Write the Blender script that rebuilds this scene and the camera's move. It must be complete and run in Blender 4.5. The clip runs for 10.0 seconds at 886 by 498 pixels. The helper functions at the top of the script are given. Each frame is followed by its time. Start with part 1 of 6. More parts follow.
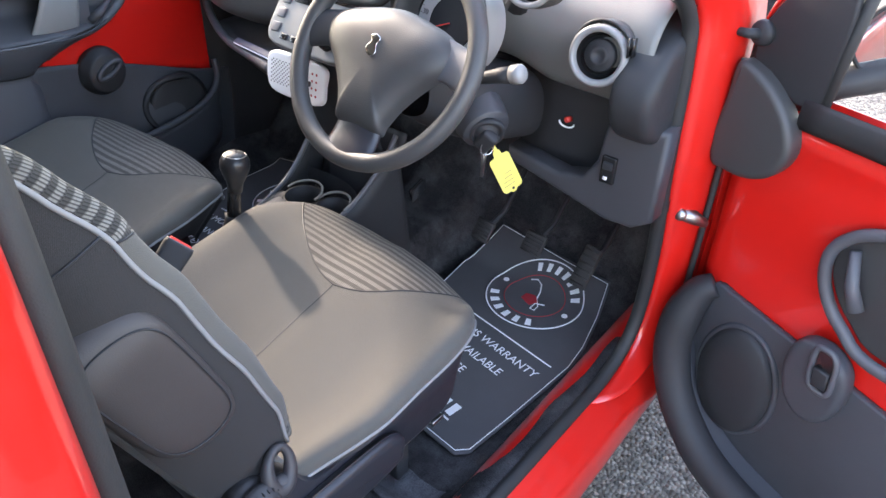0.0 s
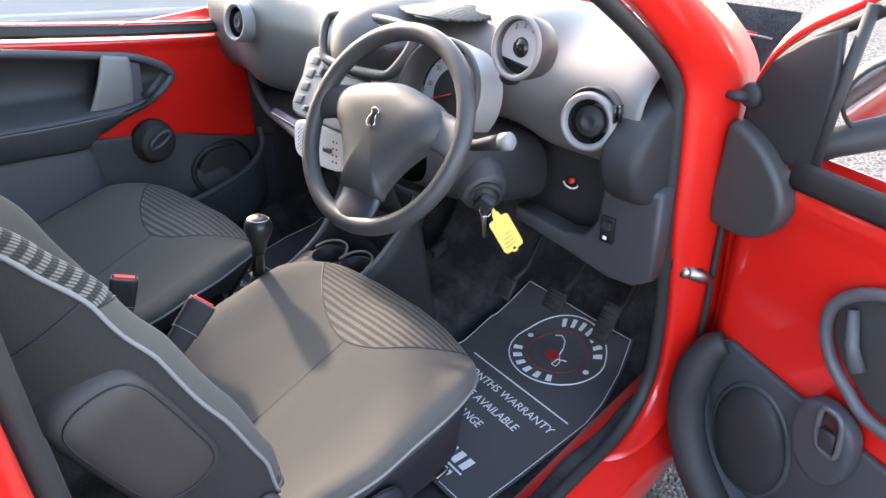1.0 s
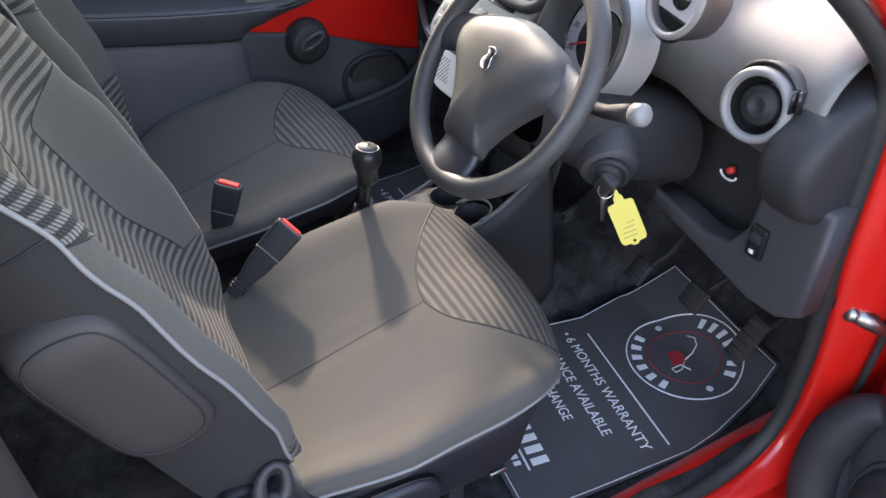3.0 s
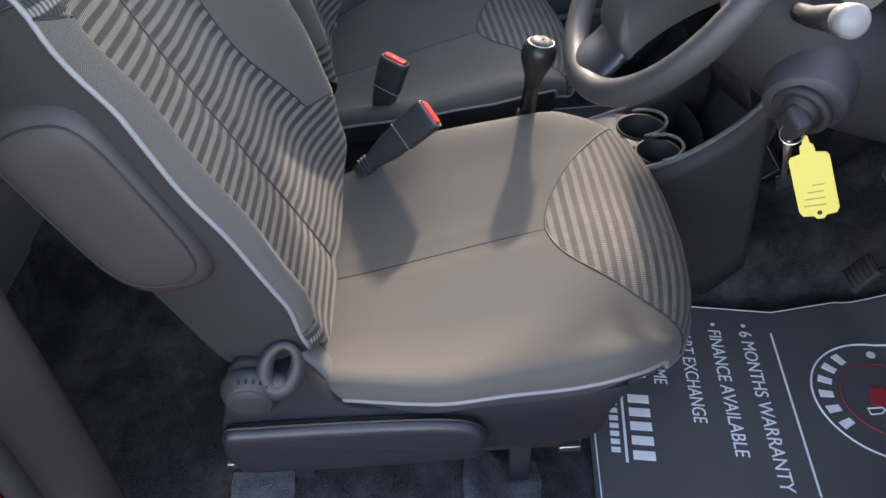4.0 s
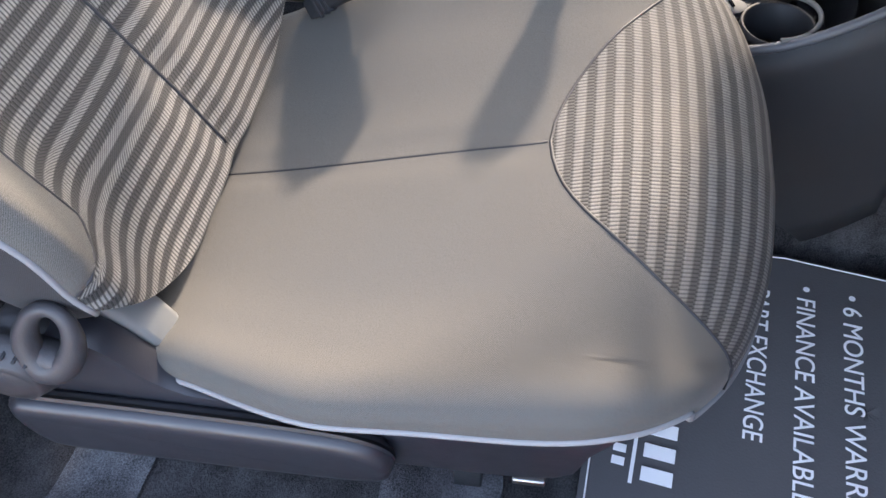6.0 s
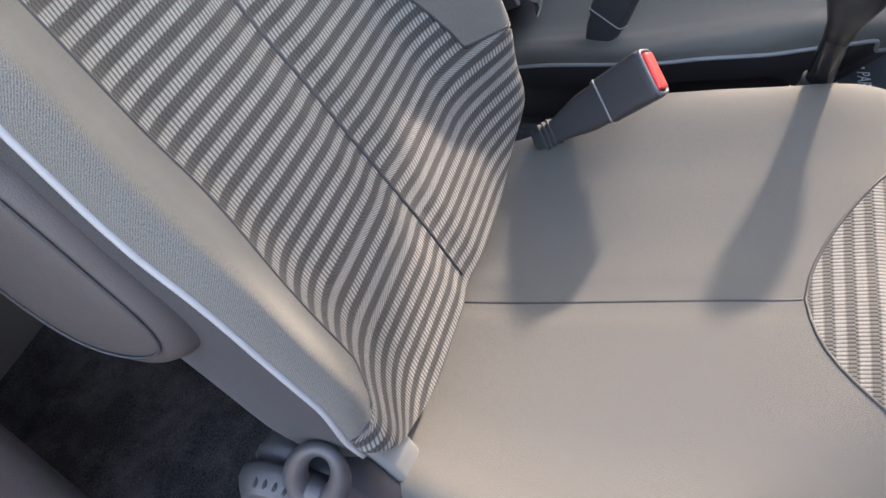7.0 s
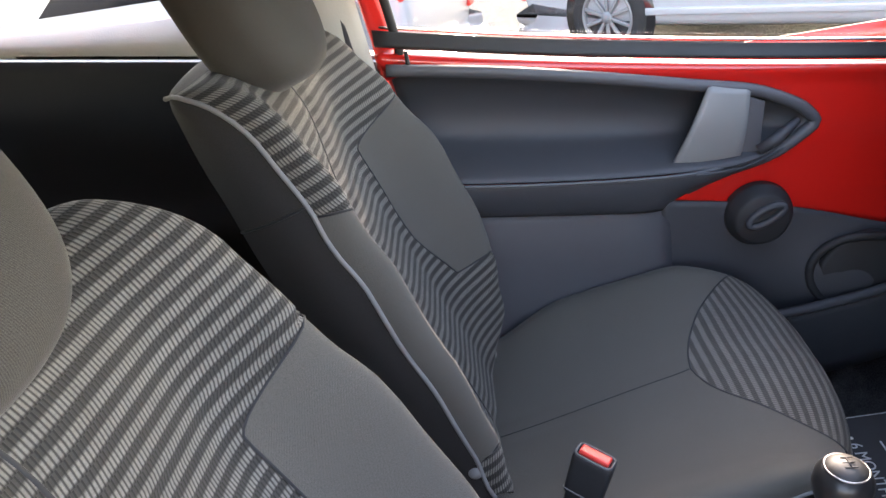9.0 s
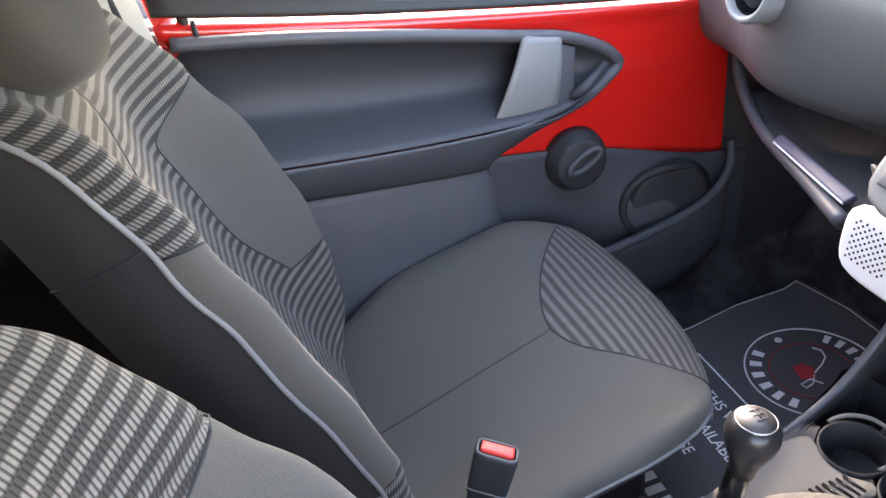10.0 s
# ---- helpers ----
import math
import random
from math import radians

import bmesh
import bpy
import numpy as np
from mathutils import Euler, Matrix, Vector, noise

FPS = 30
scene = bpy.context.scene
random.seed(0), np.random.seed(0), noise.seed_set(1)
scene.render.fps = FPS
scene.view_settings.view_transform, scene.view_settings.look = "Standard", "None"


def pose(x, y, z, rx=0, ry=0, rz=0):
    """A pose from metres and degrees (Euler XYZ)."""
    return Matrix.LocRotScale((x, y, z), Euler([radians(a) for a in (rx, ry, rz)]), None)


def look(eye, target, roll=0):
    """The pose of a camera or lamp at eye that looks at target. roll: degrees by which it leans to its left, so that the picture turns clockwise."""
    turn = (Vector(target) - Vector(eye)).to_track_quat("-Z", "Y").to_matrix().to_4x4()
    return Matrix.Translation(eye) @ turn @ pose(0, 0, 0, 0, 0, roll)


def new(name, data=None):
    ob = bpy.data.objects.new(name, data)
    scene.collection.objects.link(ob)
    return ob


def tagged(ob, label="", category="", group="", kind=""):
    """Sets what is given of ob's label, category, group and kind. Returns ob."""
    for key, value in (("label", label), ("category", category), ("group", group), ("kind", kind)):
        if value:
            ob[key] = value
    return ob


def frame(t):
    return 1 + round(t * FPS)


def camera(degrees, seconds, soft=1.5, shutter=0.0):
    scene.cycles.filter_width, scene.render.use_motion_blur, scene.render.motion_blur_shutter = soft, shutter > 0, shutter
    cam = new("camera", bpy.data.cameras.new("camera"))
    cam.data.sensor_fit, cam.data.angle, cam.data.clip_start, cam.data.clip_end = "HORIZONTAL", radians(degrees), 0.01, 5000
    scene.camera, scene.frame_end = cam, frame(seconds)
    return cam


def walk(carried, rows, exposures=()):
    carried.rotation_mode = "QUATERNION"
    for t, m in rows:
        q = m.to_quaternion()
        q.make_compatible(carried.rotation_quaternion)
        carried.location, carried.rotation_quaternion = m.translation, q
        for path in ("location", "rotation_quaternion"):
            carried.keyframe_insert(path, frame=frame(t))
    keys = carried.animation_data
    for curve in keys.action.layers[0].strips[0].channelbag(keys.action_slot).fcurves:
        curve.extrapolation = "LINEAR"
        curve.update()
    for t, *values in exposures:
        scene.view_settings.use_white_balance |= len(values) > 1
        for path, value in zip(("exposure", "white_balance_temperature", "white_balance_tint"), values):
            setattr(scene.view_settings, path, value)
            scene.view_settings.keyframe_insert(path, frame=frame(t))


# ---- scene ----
cam = camera(61.7, 10.0)
PATH = [
    (0, (1.139, -0.724, 1.415), (0.14, 0.589, 0.285), 2.1),
    (0.5, (1.211, -0.681, 1.432), (0.072, 0.556, 0.349), -1.3),
    (1, (1.261, -0.671, 1.457), (0.063, 0.568, 0.444), -1.8),
    (1.5, (1.278, -0.682, 1.473), (0.052, 0.529, 0.458), -2.1),
    (2, (1.307, -0.662, 1.472), (0.017, 0.428, 0.4), -2.7),
    (2.2, (1.311, -0.64, 1.469), (-0.021, 0.386, 0.385), -2.3),
    (3.3, (1.179, -0.333, 1.392), (-0.286, 0.236, 0.156), 1.2),
    (3.5, (1.179, -0.274, 1.362), (-0.348, 0.077, 0.12), 0.7),
    (4, (1.161, -0.177, 1.273), (-0.359, -0.113, -0.025), -1.6),
    (4.5, (1.124, -0.125, 1.214), (-0.332, -0.12, -0.157), -2.3),
    (5, (0.976, -0.083, 1.135), (-0.374, -0.073, -0.34), 1.6),
    (5.2, (0.932, -0.063, 1.108), (-0.345, -0.089, -0.431), 1.7),
    (6.3, (0.798, -0.01, 1.078), (-0.364, -0.29, -0.526), -5.0),
    (6.5, (0.795, -0.044, 1.087), (-0.374, -0.405, -0.495), -6.9),
    (7, (0.789, -0.116, 1.132), (-0.457, -0.68, -0.327), -10.9),
    (7.5, (0.831, -0.16, 1.18), (-0.649, -0.845, 0.022), -12.6),
    (8, (0.811, -0.182, 1.248), (-0.843, -0.885, 0.37), -13.4),
    (8.5, (0.749, -0.177, 1.317), (-1.005, -0.798, 0.583), -12.4),
    (9, (0.639, -0.236, 1.334), (-1.147, -0.493, 0.472), -11.2),
    (9.5, (0.537, -0.313, 1.344), (-1.171, -0.156, 0.315), -9.8),
    (10, (0.491, -0.347, 1.36), (-1.142, -0.007, 0.257), -10.0),
]
EXPOSURES = [(0, 3.88, 8000, 18), (2.0, 3.52, 8000, 18), (3.5, 3.47, 8200, 18), (4.5, 3.6, 8200, 18), (5.0, 3.82, 8300, 18), (6.5, 4.08, 8000, 18), (8.0, 4.2, 8300, 20), (8.5, 3.98, 8400, 21), (9.0, 3.78, 8300, 22), (9.5, 4.02, 8300, 22), (10.0, 4.36, 8200, 22)]
walk(cam, [(t, look(eye, target, roll)) for t, eye, target, roll in PATH], EXPOSURES)

# ---------------------------------------------------------------- light
world = bpy.data.worlds.new("sky")
scene.world = world
world.use_nodes = True
wn = world.node_tree
sky = wn.nodes.new("ShaderNodeTexSky")
sky.sky_type = "NISHITA"
sky.sun_disc = False
SUN_EL, SUN_AZ = 29.0, -74.0        # degrees; azimuth from the car's nose towards its right side
sky.sun_elevation, sky.sun_rotation = radians(SUN_EL), radians(SUN_AZ)
wn.links.new(sky.outputs[0], wn.nodes["Background"].inputs[0])
wn.nodes["Background"].inputs[1].default_value = 0.15
sun_data = bpy.data.lights.new("sun", "SUN")
sun_data.energy, sun_data.angle, sun_data.color = 0.72, radians(3.0), (1.0, 0.965, 0.92)
sun = new("sun", sun_data)
sun.matrix_world = look((0, 0, 0), (-math.sin(radians(SUN_AZ)) * math.cos(radians(SUN_EL)), -math.cos(radians(SUN_AZ)) * math.cos(radians(SUN_EL)), -math.sin(radians(SUN_EL))))
sun.location = (3, 6, 8)

# ---------------------------------------------------------------- building helpers
def part(name, data, mat, parent=None, label="", smooth=True):
    """Links a bmesh (or a mesh) as one object under its parent."""
    if isinstance(data, bpy.types.Mesh):
        me = data
    else:
        me = bpy.data.meshes.new(name)
        data.normal_update()
        data.to_mesh(me)
        data.free()
    if mat is not None and not me.materials:
        me.materials.append(mat)
    if smooth:
        me.polygons.foreach_set("use_smooth", [True] * len(me.polygons))
    ob = new(name, me)
    if parent is not None:
        ob.parent = parent
    if label:
        ob["label"] = label
    return ob


def thing(name, label, category, m=None, group="", kind=""):
    ob = new(name)
    ob.empty_display_size = 0.05
    if m is not None:
        ob.matrix_world = m
    return tagged(ob, label, category, group, kind)


def solid(ob, t, offset=-1.0):
    md = ob.modifiers.new("thickness", "SOLIDIFY")
    md.thickness, md.offset = t, offset
    return ob


def sharp(ob, angle=35):
    """Flat-looking creases past the angle."""
    me = ob.data
    bm = bmesh.new()
    bm.from_mesh(me)
    for e in bm.edges:
        if len(e.link_faces) == 2 and e.calc_face_angle(0) > radians(angle):
            e.smooth = False
    bm.to_mesh(me)
    bm.free()
    return ob


def sheet_bm(f, nu, nv, closed_u=False, uvf=None):
    """A grid over f(u, v), u and v from 0 to 1, with a UV map in metres."""
    bm = bmesh.new()
    uv = bm.loops.layers.uv.new("metres")
    P = [[Vector(f(i / nu, j / nv)) for i in range(nu + 1)] for j in range(nv + 1)]
    su = [[0.0] * (nu + 1) for _ in range(nv + 1)]
    sv = [[0.0] * (nu + 1) for _ in range(nv + 1)]
    for j in range(nv + 1):
        for i in range(1, nu + 1):
            su[j][i] = su[j][i - 1] + (P[j][i] - P[j][i - 1]).length
        mid = su[j][nu] / 2
        su[j] = [a - mid for a in su[j]]
    c = nu // 2
    for j in range(1, nv + 1):
        d = (P[j][c] - P[j - 1][c]).length
        for i in range(nu + 1):
            sv[j][i] = sv[j - 1][i] + d
    V = [[bm.verts.new(P[j][i]) for i in range(nu + 1 - (1 if closed_u else 0))] for j in range(nv + 1)]
    n = len(V[0])
    for j in range(nv):
        for i in range(nu):
            k = (i + 1) % n
            quad = (V[j][i], V[j][k], V[j + 1][k], V[j + 1][i])
            if (P[j][i] - P[j + 1][i]).length < 1e-7 and (P[j][i + 1] - P[j + 1][i + 1]).length < 1e-7:
                continue
            fc = bm.faces.new(quad)
            for lp, (a, b) in zip(fc.loops, ((i, j), (i + 1, j), (i + 1, j + 1), (i, j + 1))):
                lp[uv].uv = uvf(a / nu, b / nv) if uvf else (su[b][a], sv[b][a])
    return bm


def sheet(name, f, nu, nv, mat, parent=None, label="", thick=0.0, closed_u=False, flip=False, uvf=None):
    bm = sheet_bm(f, nu, nv, closed_u, uvf)
    if flip:
        bmesh.ops.reverse_faces(bm, faces=bm.faces)
    ob = part(name, bm, mat, parent, label)
    return solid(ob, thick) if thick else ob


def tube_bm(pts, r, n=8, closed=False, bm=None):
    """A round tube along points; r is a number or a list."""
    bm = bm or bmesh.new()
    pts = [Vector(p) for p in pts]
    m = len(pts)
    rs = r if isinstance(r, (list, tuple)) else [r] * m
    rings, up = [], None
    for i, p in enumerate(pts):
        if closed:
            t = (pts[(i + 1) % m] - pts[i - 1]).normalized()
        else:
            t = (pts[min(i + 1, m - 1)] - pts[max(i - 1, 0)]).normalized()
        if up is None:
            up = t.orthogonal().normalized()
        up = (up - t * up.dot(t)).normalized()
        side = t.cross(up)
        rings.append([bm.verts.new(p + rs[i] * (math.cos(a) * up + math.sin(a) * side)) for a in (2 * math.pi * k / n for k in range(n))])
    for i in range(m if closed else m - 1):
        a, b = rings[i], rings[(i + 1) % m]
        off = 0
        if closed and i == m - 1:
            off = min(range(n), key=lambda q: (a[0].co - b[q].co).length)
        for k in range(n):
            bm.faces.new((a[k], a[(k + 1) % n], b[(k + 1 + off) % n], b[(k + off) % n]))
    if not closed:
        bm.faces.new(rings[0][::-1])
        bm.faces.new(rings[-1])
    return bm


def tube(name, pts, r, mat, parent=None, label="", n=8, closed=False):
    return part(name, tube_bm(pts, r, n, closed), mat, parent, label)


def box_bm(cx, cy, cz, sx, sy, sz, bev=0.0, seg=2, m=None):
    bm = bmesh.new()
    bmesh.ops.create_cube(bm, size=1)
    bmesh.ops.scale(bm, vec=(sx, sy, sz), verts=bm.verts)
    if bev:
        bmesh.ops.bevel(bm, geom=bm.edges[:], offset=bev, segments=seg, affect="EDGES", profile=0.6)
    if m is not None:
        bmesh.ops.transform(bm, matrix=m, verts=bm.verts)
    bmesh.ops.translate(bm, vec=(cx, cy, cz), verts=bm.verts)
    return bm


def lathe_bm(profile, n=32, m=None, caps=True):
    """Turns (radius, height) pairs about z."""
    bm = bmesh.new()
    rings = []
    for r, z in profile:
        rings.append([bm.verts.new((r * math.cos(2 * math.pi * k / n), r * math.sin(2 * math.pi * k / n), z)) for k in range(n)])
    for a, b in zip(rings, rings[1:]):
        for k in range(n):
            bm.faces.new((a[k], a[(k + 1) % n], b[(k + 1) % n], b[k]))
    if caps:
        bm.faces.new(rings[0][::-1])
        bm.faces.new(rings[-1])
    if m is not None:
        bmesh.ops.transform(bm, matrix=m, verts=bm.verts)
    return bm


def prism_bm(outline, depth, m=None, bev=0.0, seg=2):
    """A flat outline (x, y) extruded by depth along z, edges of both faces rounded."""
    bm = bmesh.new()
    a = [bm.verts.new((x, y, 0)) for x, y in outline]
    b = [bm.verts.new((x, y, depth)) for x, y in outline]
    n = len(a)
    bm.faces.new(a[::-1])
    bm.faces.new(b)
    for k in range(n):
        bm.faces.new((a[k], a[(k + 1) % n], b[(k + 1) % n], b[k]))
    bmesh.ops.recalc_face_normals(bm, faces=bm.faces)
    if bev:
        rim = [e for e in bm.edges if abs(e.verts[0].co.z - e.verts[1].co.z) < 1e-9]
        bmesh.ops.bevel(bm, geom=rim, offset=bev, segments=seg, affect="EDGES", profile=0.6)
    if m is not None:
        bmesh.ops.transform(bm, matrix=m, verts=bm.verts)
    return bm


def smooth_line(pts, n=8, closed=False):
    """Catmull-Rom through points."""
    P = [Vector(p) for p in pts]
    m, out = len(P), []
    for i in range(m if closed else m - 1):
        if closed:
            a, b, c, d = P[i - 1], P[i], P[(i + 1) % m], P[(i + 2) % m]
        else:
            a, b, c, d = P[max(i - 1, 0)], P[i], P[i + 1], P[min(i + 2, m - 1)]
        for k in range(n):
            t = k / n
            out.append(0.5 * ((2 * b) + (c - a) * t + (2 * a - 5 * b + 4 * c - d) * t * t + (3 * b - a - 3 * c + d) * t ** 3))
    if not closed:
        out.append(P[-1])
    return out


def along(line, t):
    """The point at the share t of a polyline, by its length."""
    L = [0.0]
    for a, b in zip(line, line[1:]):
        L.append(L[-1] + (b - a).length)
    s = t * L[-1]
    for i in range(len(line) - 1):
        if s <= L[i + 1] or i == len(line) - 2:
            d = L[i + 1] - L[i]
            return line[i].lerp(line[i + 1], (s - L[i]) / d if d > 1e-9 else 0)


def ease(a, b, x):
    t = min(max((x - a) / (b - a), 0.0), 1.0)
    return t * t * (3 - 2 * t)

# ---------------------------------------------------------------- materials
class Mat:
    """A small wrapper round a node tree with one Principled shader."""

    def __init__(self, name, rough=0.6, metal=0.0, spec=0.5, coat=0.0):
        self.m = bpy.data.materials.new(name)
        self.m.use_nodes = True
        self.t = self.m.node_tree
        self.b = self.t.nodes["Principled BSDF"]
        self.b.inputs["Roughness"].default_value = rough
        self.b.inputs["Metallic"].default_value = metal
        self.b.inputs["Specular IOR Level"].default_value = spec
        self.b.inputs["Coat Weight"].default_value = coat
        self.b.inputs["Coat Roughness"].default_value = 0.04

    def n(self, kind, **inputs):
        nd = self.t.nodes.new(kind)
        for k, v in inputs.items():
            self.put(nd, k.replace("_", " "), v)
        return nd

    def put(self, nd, key, v):
        sock = nd.inputs[key]
        if isinstance(v, bpy.types.NodeSocket):
            self.t.links.new(v, sock)
        else:
            sock.default_value = v

    def coords(self, kind="Object"):
        return self.t.nodes.new("ShaderNodeTexCoord").outputs[kind]

    def noise(self, scale, detail=3.0, vec=None, rough=0.55):
        nd = self.n("ShaderNodeTexNoise", Scale=scale, Detail=detail, Roughness=rough)
        self.t.links.new(vec or self.coords(), nd.inputs["Vector"])
        return nd.outputs["Fac"]

    def math(self, op, a, b=0.0, c=0.0):
        nd = self.t.nodes.new("ShaderNodeMath")
        nd.operation = op
        for i, v in enumerate((a, b, c)):
            if isinstance(v, bpy.types.NodeSocket):
                self.t.links.new(v, nd.inputs[i])
            else:
                nd.inputs[i].default_value = v
        return nd.outputs[0]

    def ramp(self, fac, stops):
        nd = self.t.nodes.new("ShaderNodeValToRGB")
        el = nd.color_ramp.elements
        while len(el) < len(stops):
            el.new(0.5)
        for e, (p, c) in zip(el, stops):
            e.position, e.color = p, (*c, 1)
        self.t.links.new(fac, nd.inputs[0])
        return nd.outputs["Color"]

    def mix(self, fac, a, b, blend="MIX"):
        nd = self.t.nodes.new("ShaderNodeMix")
        nd.data_type, nd.blend_type = "RGBA", blend
        for i, v in ((0, fac), (6, a), (7, b)):
            if isinstance(v, bpy.types.NodeSocket):
                self.t.links.new(v, nd.inputs[i])
            else:
                nd.inputs[i].default_value = v if i == 0 else (*v, 1)
        return nd.outputs[2]

    def color(self, v):
        if isinstance(v, bpy.types.NodeSocket):
            self.t.links.new(v, self.b.inputs["Base Color"])
        else:
            self.b.inputs["Base Color"].default_value = (*v, 1)
        return self

    def rough(self, v):
        self.put(self.b, "Roughness", v)
        return self

    def bump(self, h, strength=0.3, dist=0.002, normal=None):
        nd = self.n("ShaderNodeBump", Strength=strength, Distance=dist, Height=h)
        if normal is not None:
            self.t.links.new(normal, nd.inputs["Normal"])
        self.t.links.new(nd.outputs[0], self.b.inputs["Normal"])
        return nd.outputs[0]


def plastic(name, c, rough=0.5, grain=900.0, strength=0.25, spec=0.4):
    M = Mat(name, rough, spec=spec)
    big = M.noise(7.0, 3.0)
    M.color(M.mix(M.math("MULTIPLY", big, 0.5), c, tuple(x * 0.72 + 0.008 for x in c)))
    M.rough(M.math("MULTIPLY_ADD", M.noise(30.0, 4.0), 0.22, rough - 0.11))
    if strength:
        v = M.n("ShaderNodeTexVoronoi", Scale=grain)
        M.t.links.new(M.coords(), v.inputs["Vector"])
        M.bump(v.outputs["Distance"], strength, 0.0006)
    return M.m


def paint(name, c):
    M = Mat(name, 0.32, spec=0.5, coat=1.0)
    M.color(M.mix(M.noise(5.0, 2.0), c, tuple(x * 0.88 for x in c)))
    M.b.inputs["Coat Roughness"].default_value = 0.05
    M.rough(M.math("MULTIPLY_ADD", M.noise(60.0, 5.0), 0.12, 0.26))
    return M.m


def cloth_plain(name, c, sheen=0.10):
    """A fine twill: diagonal threads over a soft mottling."""
    M = Mat(name, 0.9, spec=0.25)
    uv = M.coords("UV")
    sep = M.n("ShaderNodeSeparateXYZ", Vector=uv)
    d = M.math("ADD", sep.outputs[0], sep.outputs[1])
    e = M.math("SUBTRACT", sep.outputs[0], sep.outputs[1])
    tw = M.n("ShaderNodeCombineXYZ", X=M.math("MULTIPLY", d, 1050.0), Y=M.math("MULTIPLY", e, 330.0))
    slub = M.noise(1.0, 2.0, tw.outputs[0], 0.5)
    rib = M.math("SINE", M.math("ADD", M.math("MULTIPLY", d, 2 * math.pi / 0.0019), M.math("MULTIPLY", slub, 2.2)))
    weave = M.ramp(M.math("ADD", M.math("MULTIPLY_ADD", rib, 0.16, 0.28), M.math("MULTIPLY", slub, 0.58)), [(0.0, (0, 0, 0)), (0.30, (0, 0, 0)), (0.78, (1, 1, 1))])
    mott = M.noise(9.0, 4.0, uv)
    fine = M.noise(1300.0, 3.0, uv)
    speck = M.ramp(M.noise(1500.0, 2.0, uv, 0.7), [(0.0, (0, 0, 0)), (0.42, (0, 0, 0)), (0.75, (1, 1, 1))])
    col = M.mix(weave, tuple(x * 0.36 for x in c), tuple(x * 1.75 for x in c))
    col = M.mix(M.math("MULTIPLY", mott, 0.30), col, tuple(x * 0.75 for x in c))
    col = M.mix(M.math("MULTIPLY", fine, 0.30), col, tuple(x * 0.7 for x in c))
    col = M.mix(M.math("MULTIPLY", speck, 0.60), col, tuple(x * 2.9 + 0.02 for x in c))
    M.color(col)
    M.b.inputs["Sheen Weight"].default_value = sheen
    M.b.inputs["Sheen Roughness"].default_value = 0.4
    M.bump(M.math("ADD", weave, M.math("MULTIPLY", fine, 0.6)), 0.22, 0.0004)
    return M.m


def cloth_striped(name, dark, light, pitch, tick, band_mix, groove_mix):
    """Ribbed bands across the seat: pale threads on a dark ground; the mixes are (base, thread) shares of the pale colour."""
    M = Mat(name, 0.78, spec=0.3)
    uv = M.coords("UV")
    sep = M.n("ShaderNodeSeparateXYZ", Vector=uv)
    wob = M.math("MULTIPLY", M.math("SUBTRACT", M.noise(14.0, 2.0, uv), 0.5), 0.0014)
    v = M.math("ADD", sep.outputs[1], wob)
    ph = M.math("FRACT", M.math("DIVIDE", v, pitch))
    band = M.ramp(ph, [(0.0, (0, 0, 0)), (0.06, (0, 0, 0)), (0.16, (1, 1, 1)), (0.53, (1, 1, 1)), (0.66, (0, 0, 0)), (1.0, (0, 0, 0))])
    sk = M.math("MULTIPLY_ADD", ph, tick * 0.45, M.math("ADD", sep.outputs[0], wob))
    tk = M.math("MULTIPLY_ADD", M.math("SINE", M.math("MULTIPLY", sk, 2 * math.pi / tick)), 0.5, 0.5)
    tk = M.ramp(tk, [(0.0, (0, 0, 0)), (0.12, (0.04, 0.04, 0.04)), (0.52, (0.85, 0.85, 0.85)), (1.0, (1, 1, 1))])
    grain = M.math("MULTIPLY_ADD", M.noise(420.0, 3.0, uv, 0.7), 0.9, 0.55)
    up = M.math("MULTIPLY_ADD", tk, band_mix[1], band_mix[0])
    lo = M.math("MULTIPLY_ADD", tk, groove_mix[1], groove_mix[0])
    fac = M.math("ADD", M.math("MULTIPLY", band, up), M.math("MULTIPLY", M.math("SUBTRACT", 1.0, band), lo))
    fac = M.math("MULTIPLY", fac, M.math("MULTIPLY", grain, M.math("MULTIPLY_ADD", M.noise(40.0, 3.0, uv), 0.5, 0.75)))
    col = M.mix(fac, dark, light)
    col = M.mix(M.math("MULTIPLY", M.noise(8.0, 4.0, uv), 0.3), col, tuple(x * 0.9 for x in dark))
    M.color(col)
    M.b.inputs["Sheen Weight"].default_value = 0.05
    M.bump(M.math("ADD", band, M.math("MULTIPLY", tk, 0.7)), 0.5, 0.0013)
    return M.m


def carpet_mat(name, c):
    M = Mat(name, 0.98, spec=0.1)
    f1, f2, f3 = M.noise(520.0, 4.0, None, 0.7), M.noise(35.0, 4.0), M.ramp(M.noise(11.0, 4.0, None, 0.65), [(0.0, (0, 0, 0)), (0.42, (0, 0, 0)), (0.66, (1, 1, 1))])
    col = M.mix(M.ramp(f1, [(0.0, (0, 0, 0)), (0.38, (0, 0, 0)), (0.66, (1, 1, 1))]), tuple(x * 0.35 for x in c), tuple(x * 2.4 for x in c))
    col = M.mix(M.math("MULTIPLY", f2, 0.5), col, tuple(x * 0.6 for x in c))
    col = M.mix(M.math("MULTIPLY", M.math("MULTIPLY", f3, f1), 0.9), col, tuple(x * 3.4 + 0.03 for x in c))
    M.color(col)
    M.bump(M.math("ADD", f1, f2), 0.8, 0.004)
    return M.m


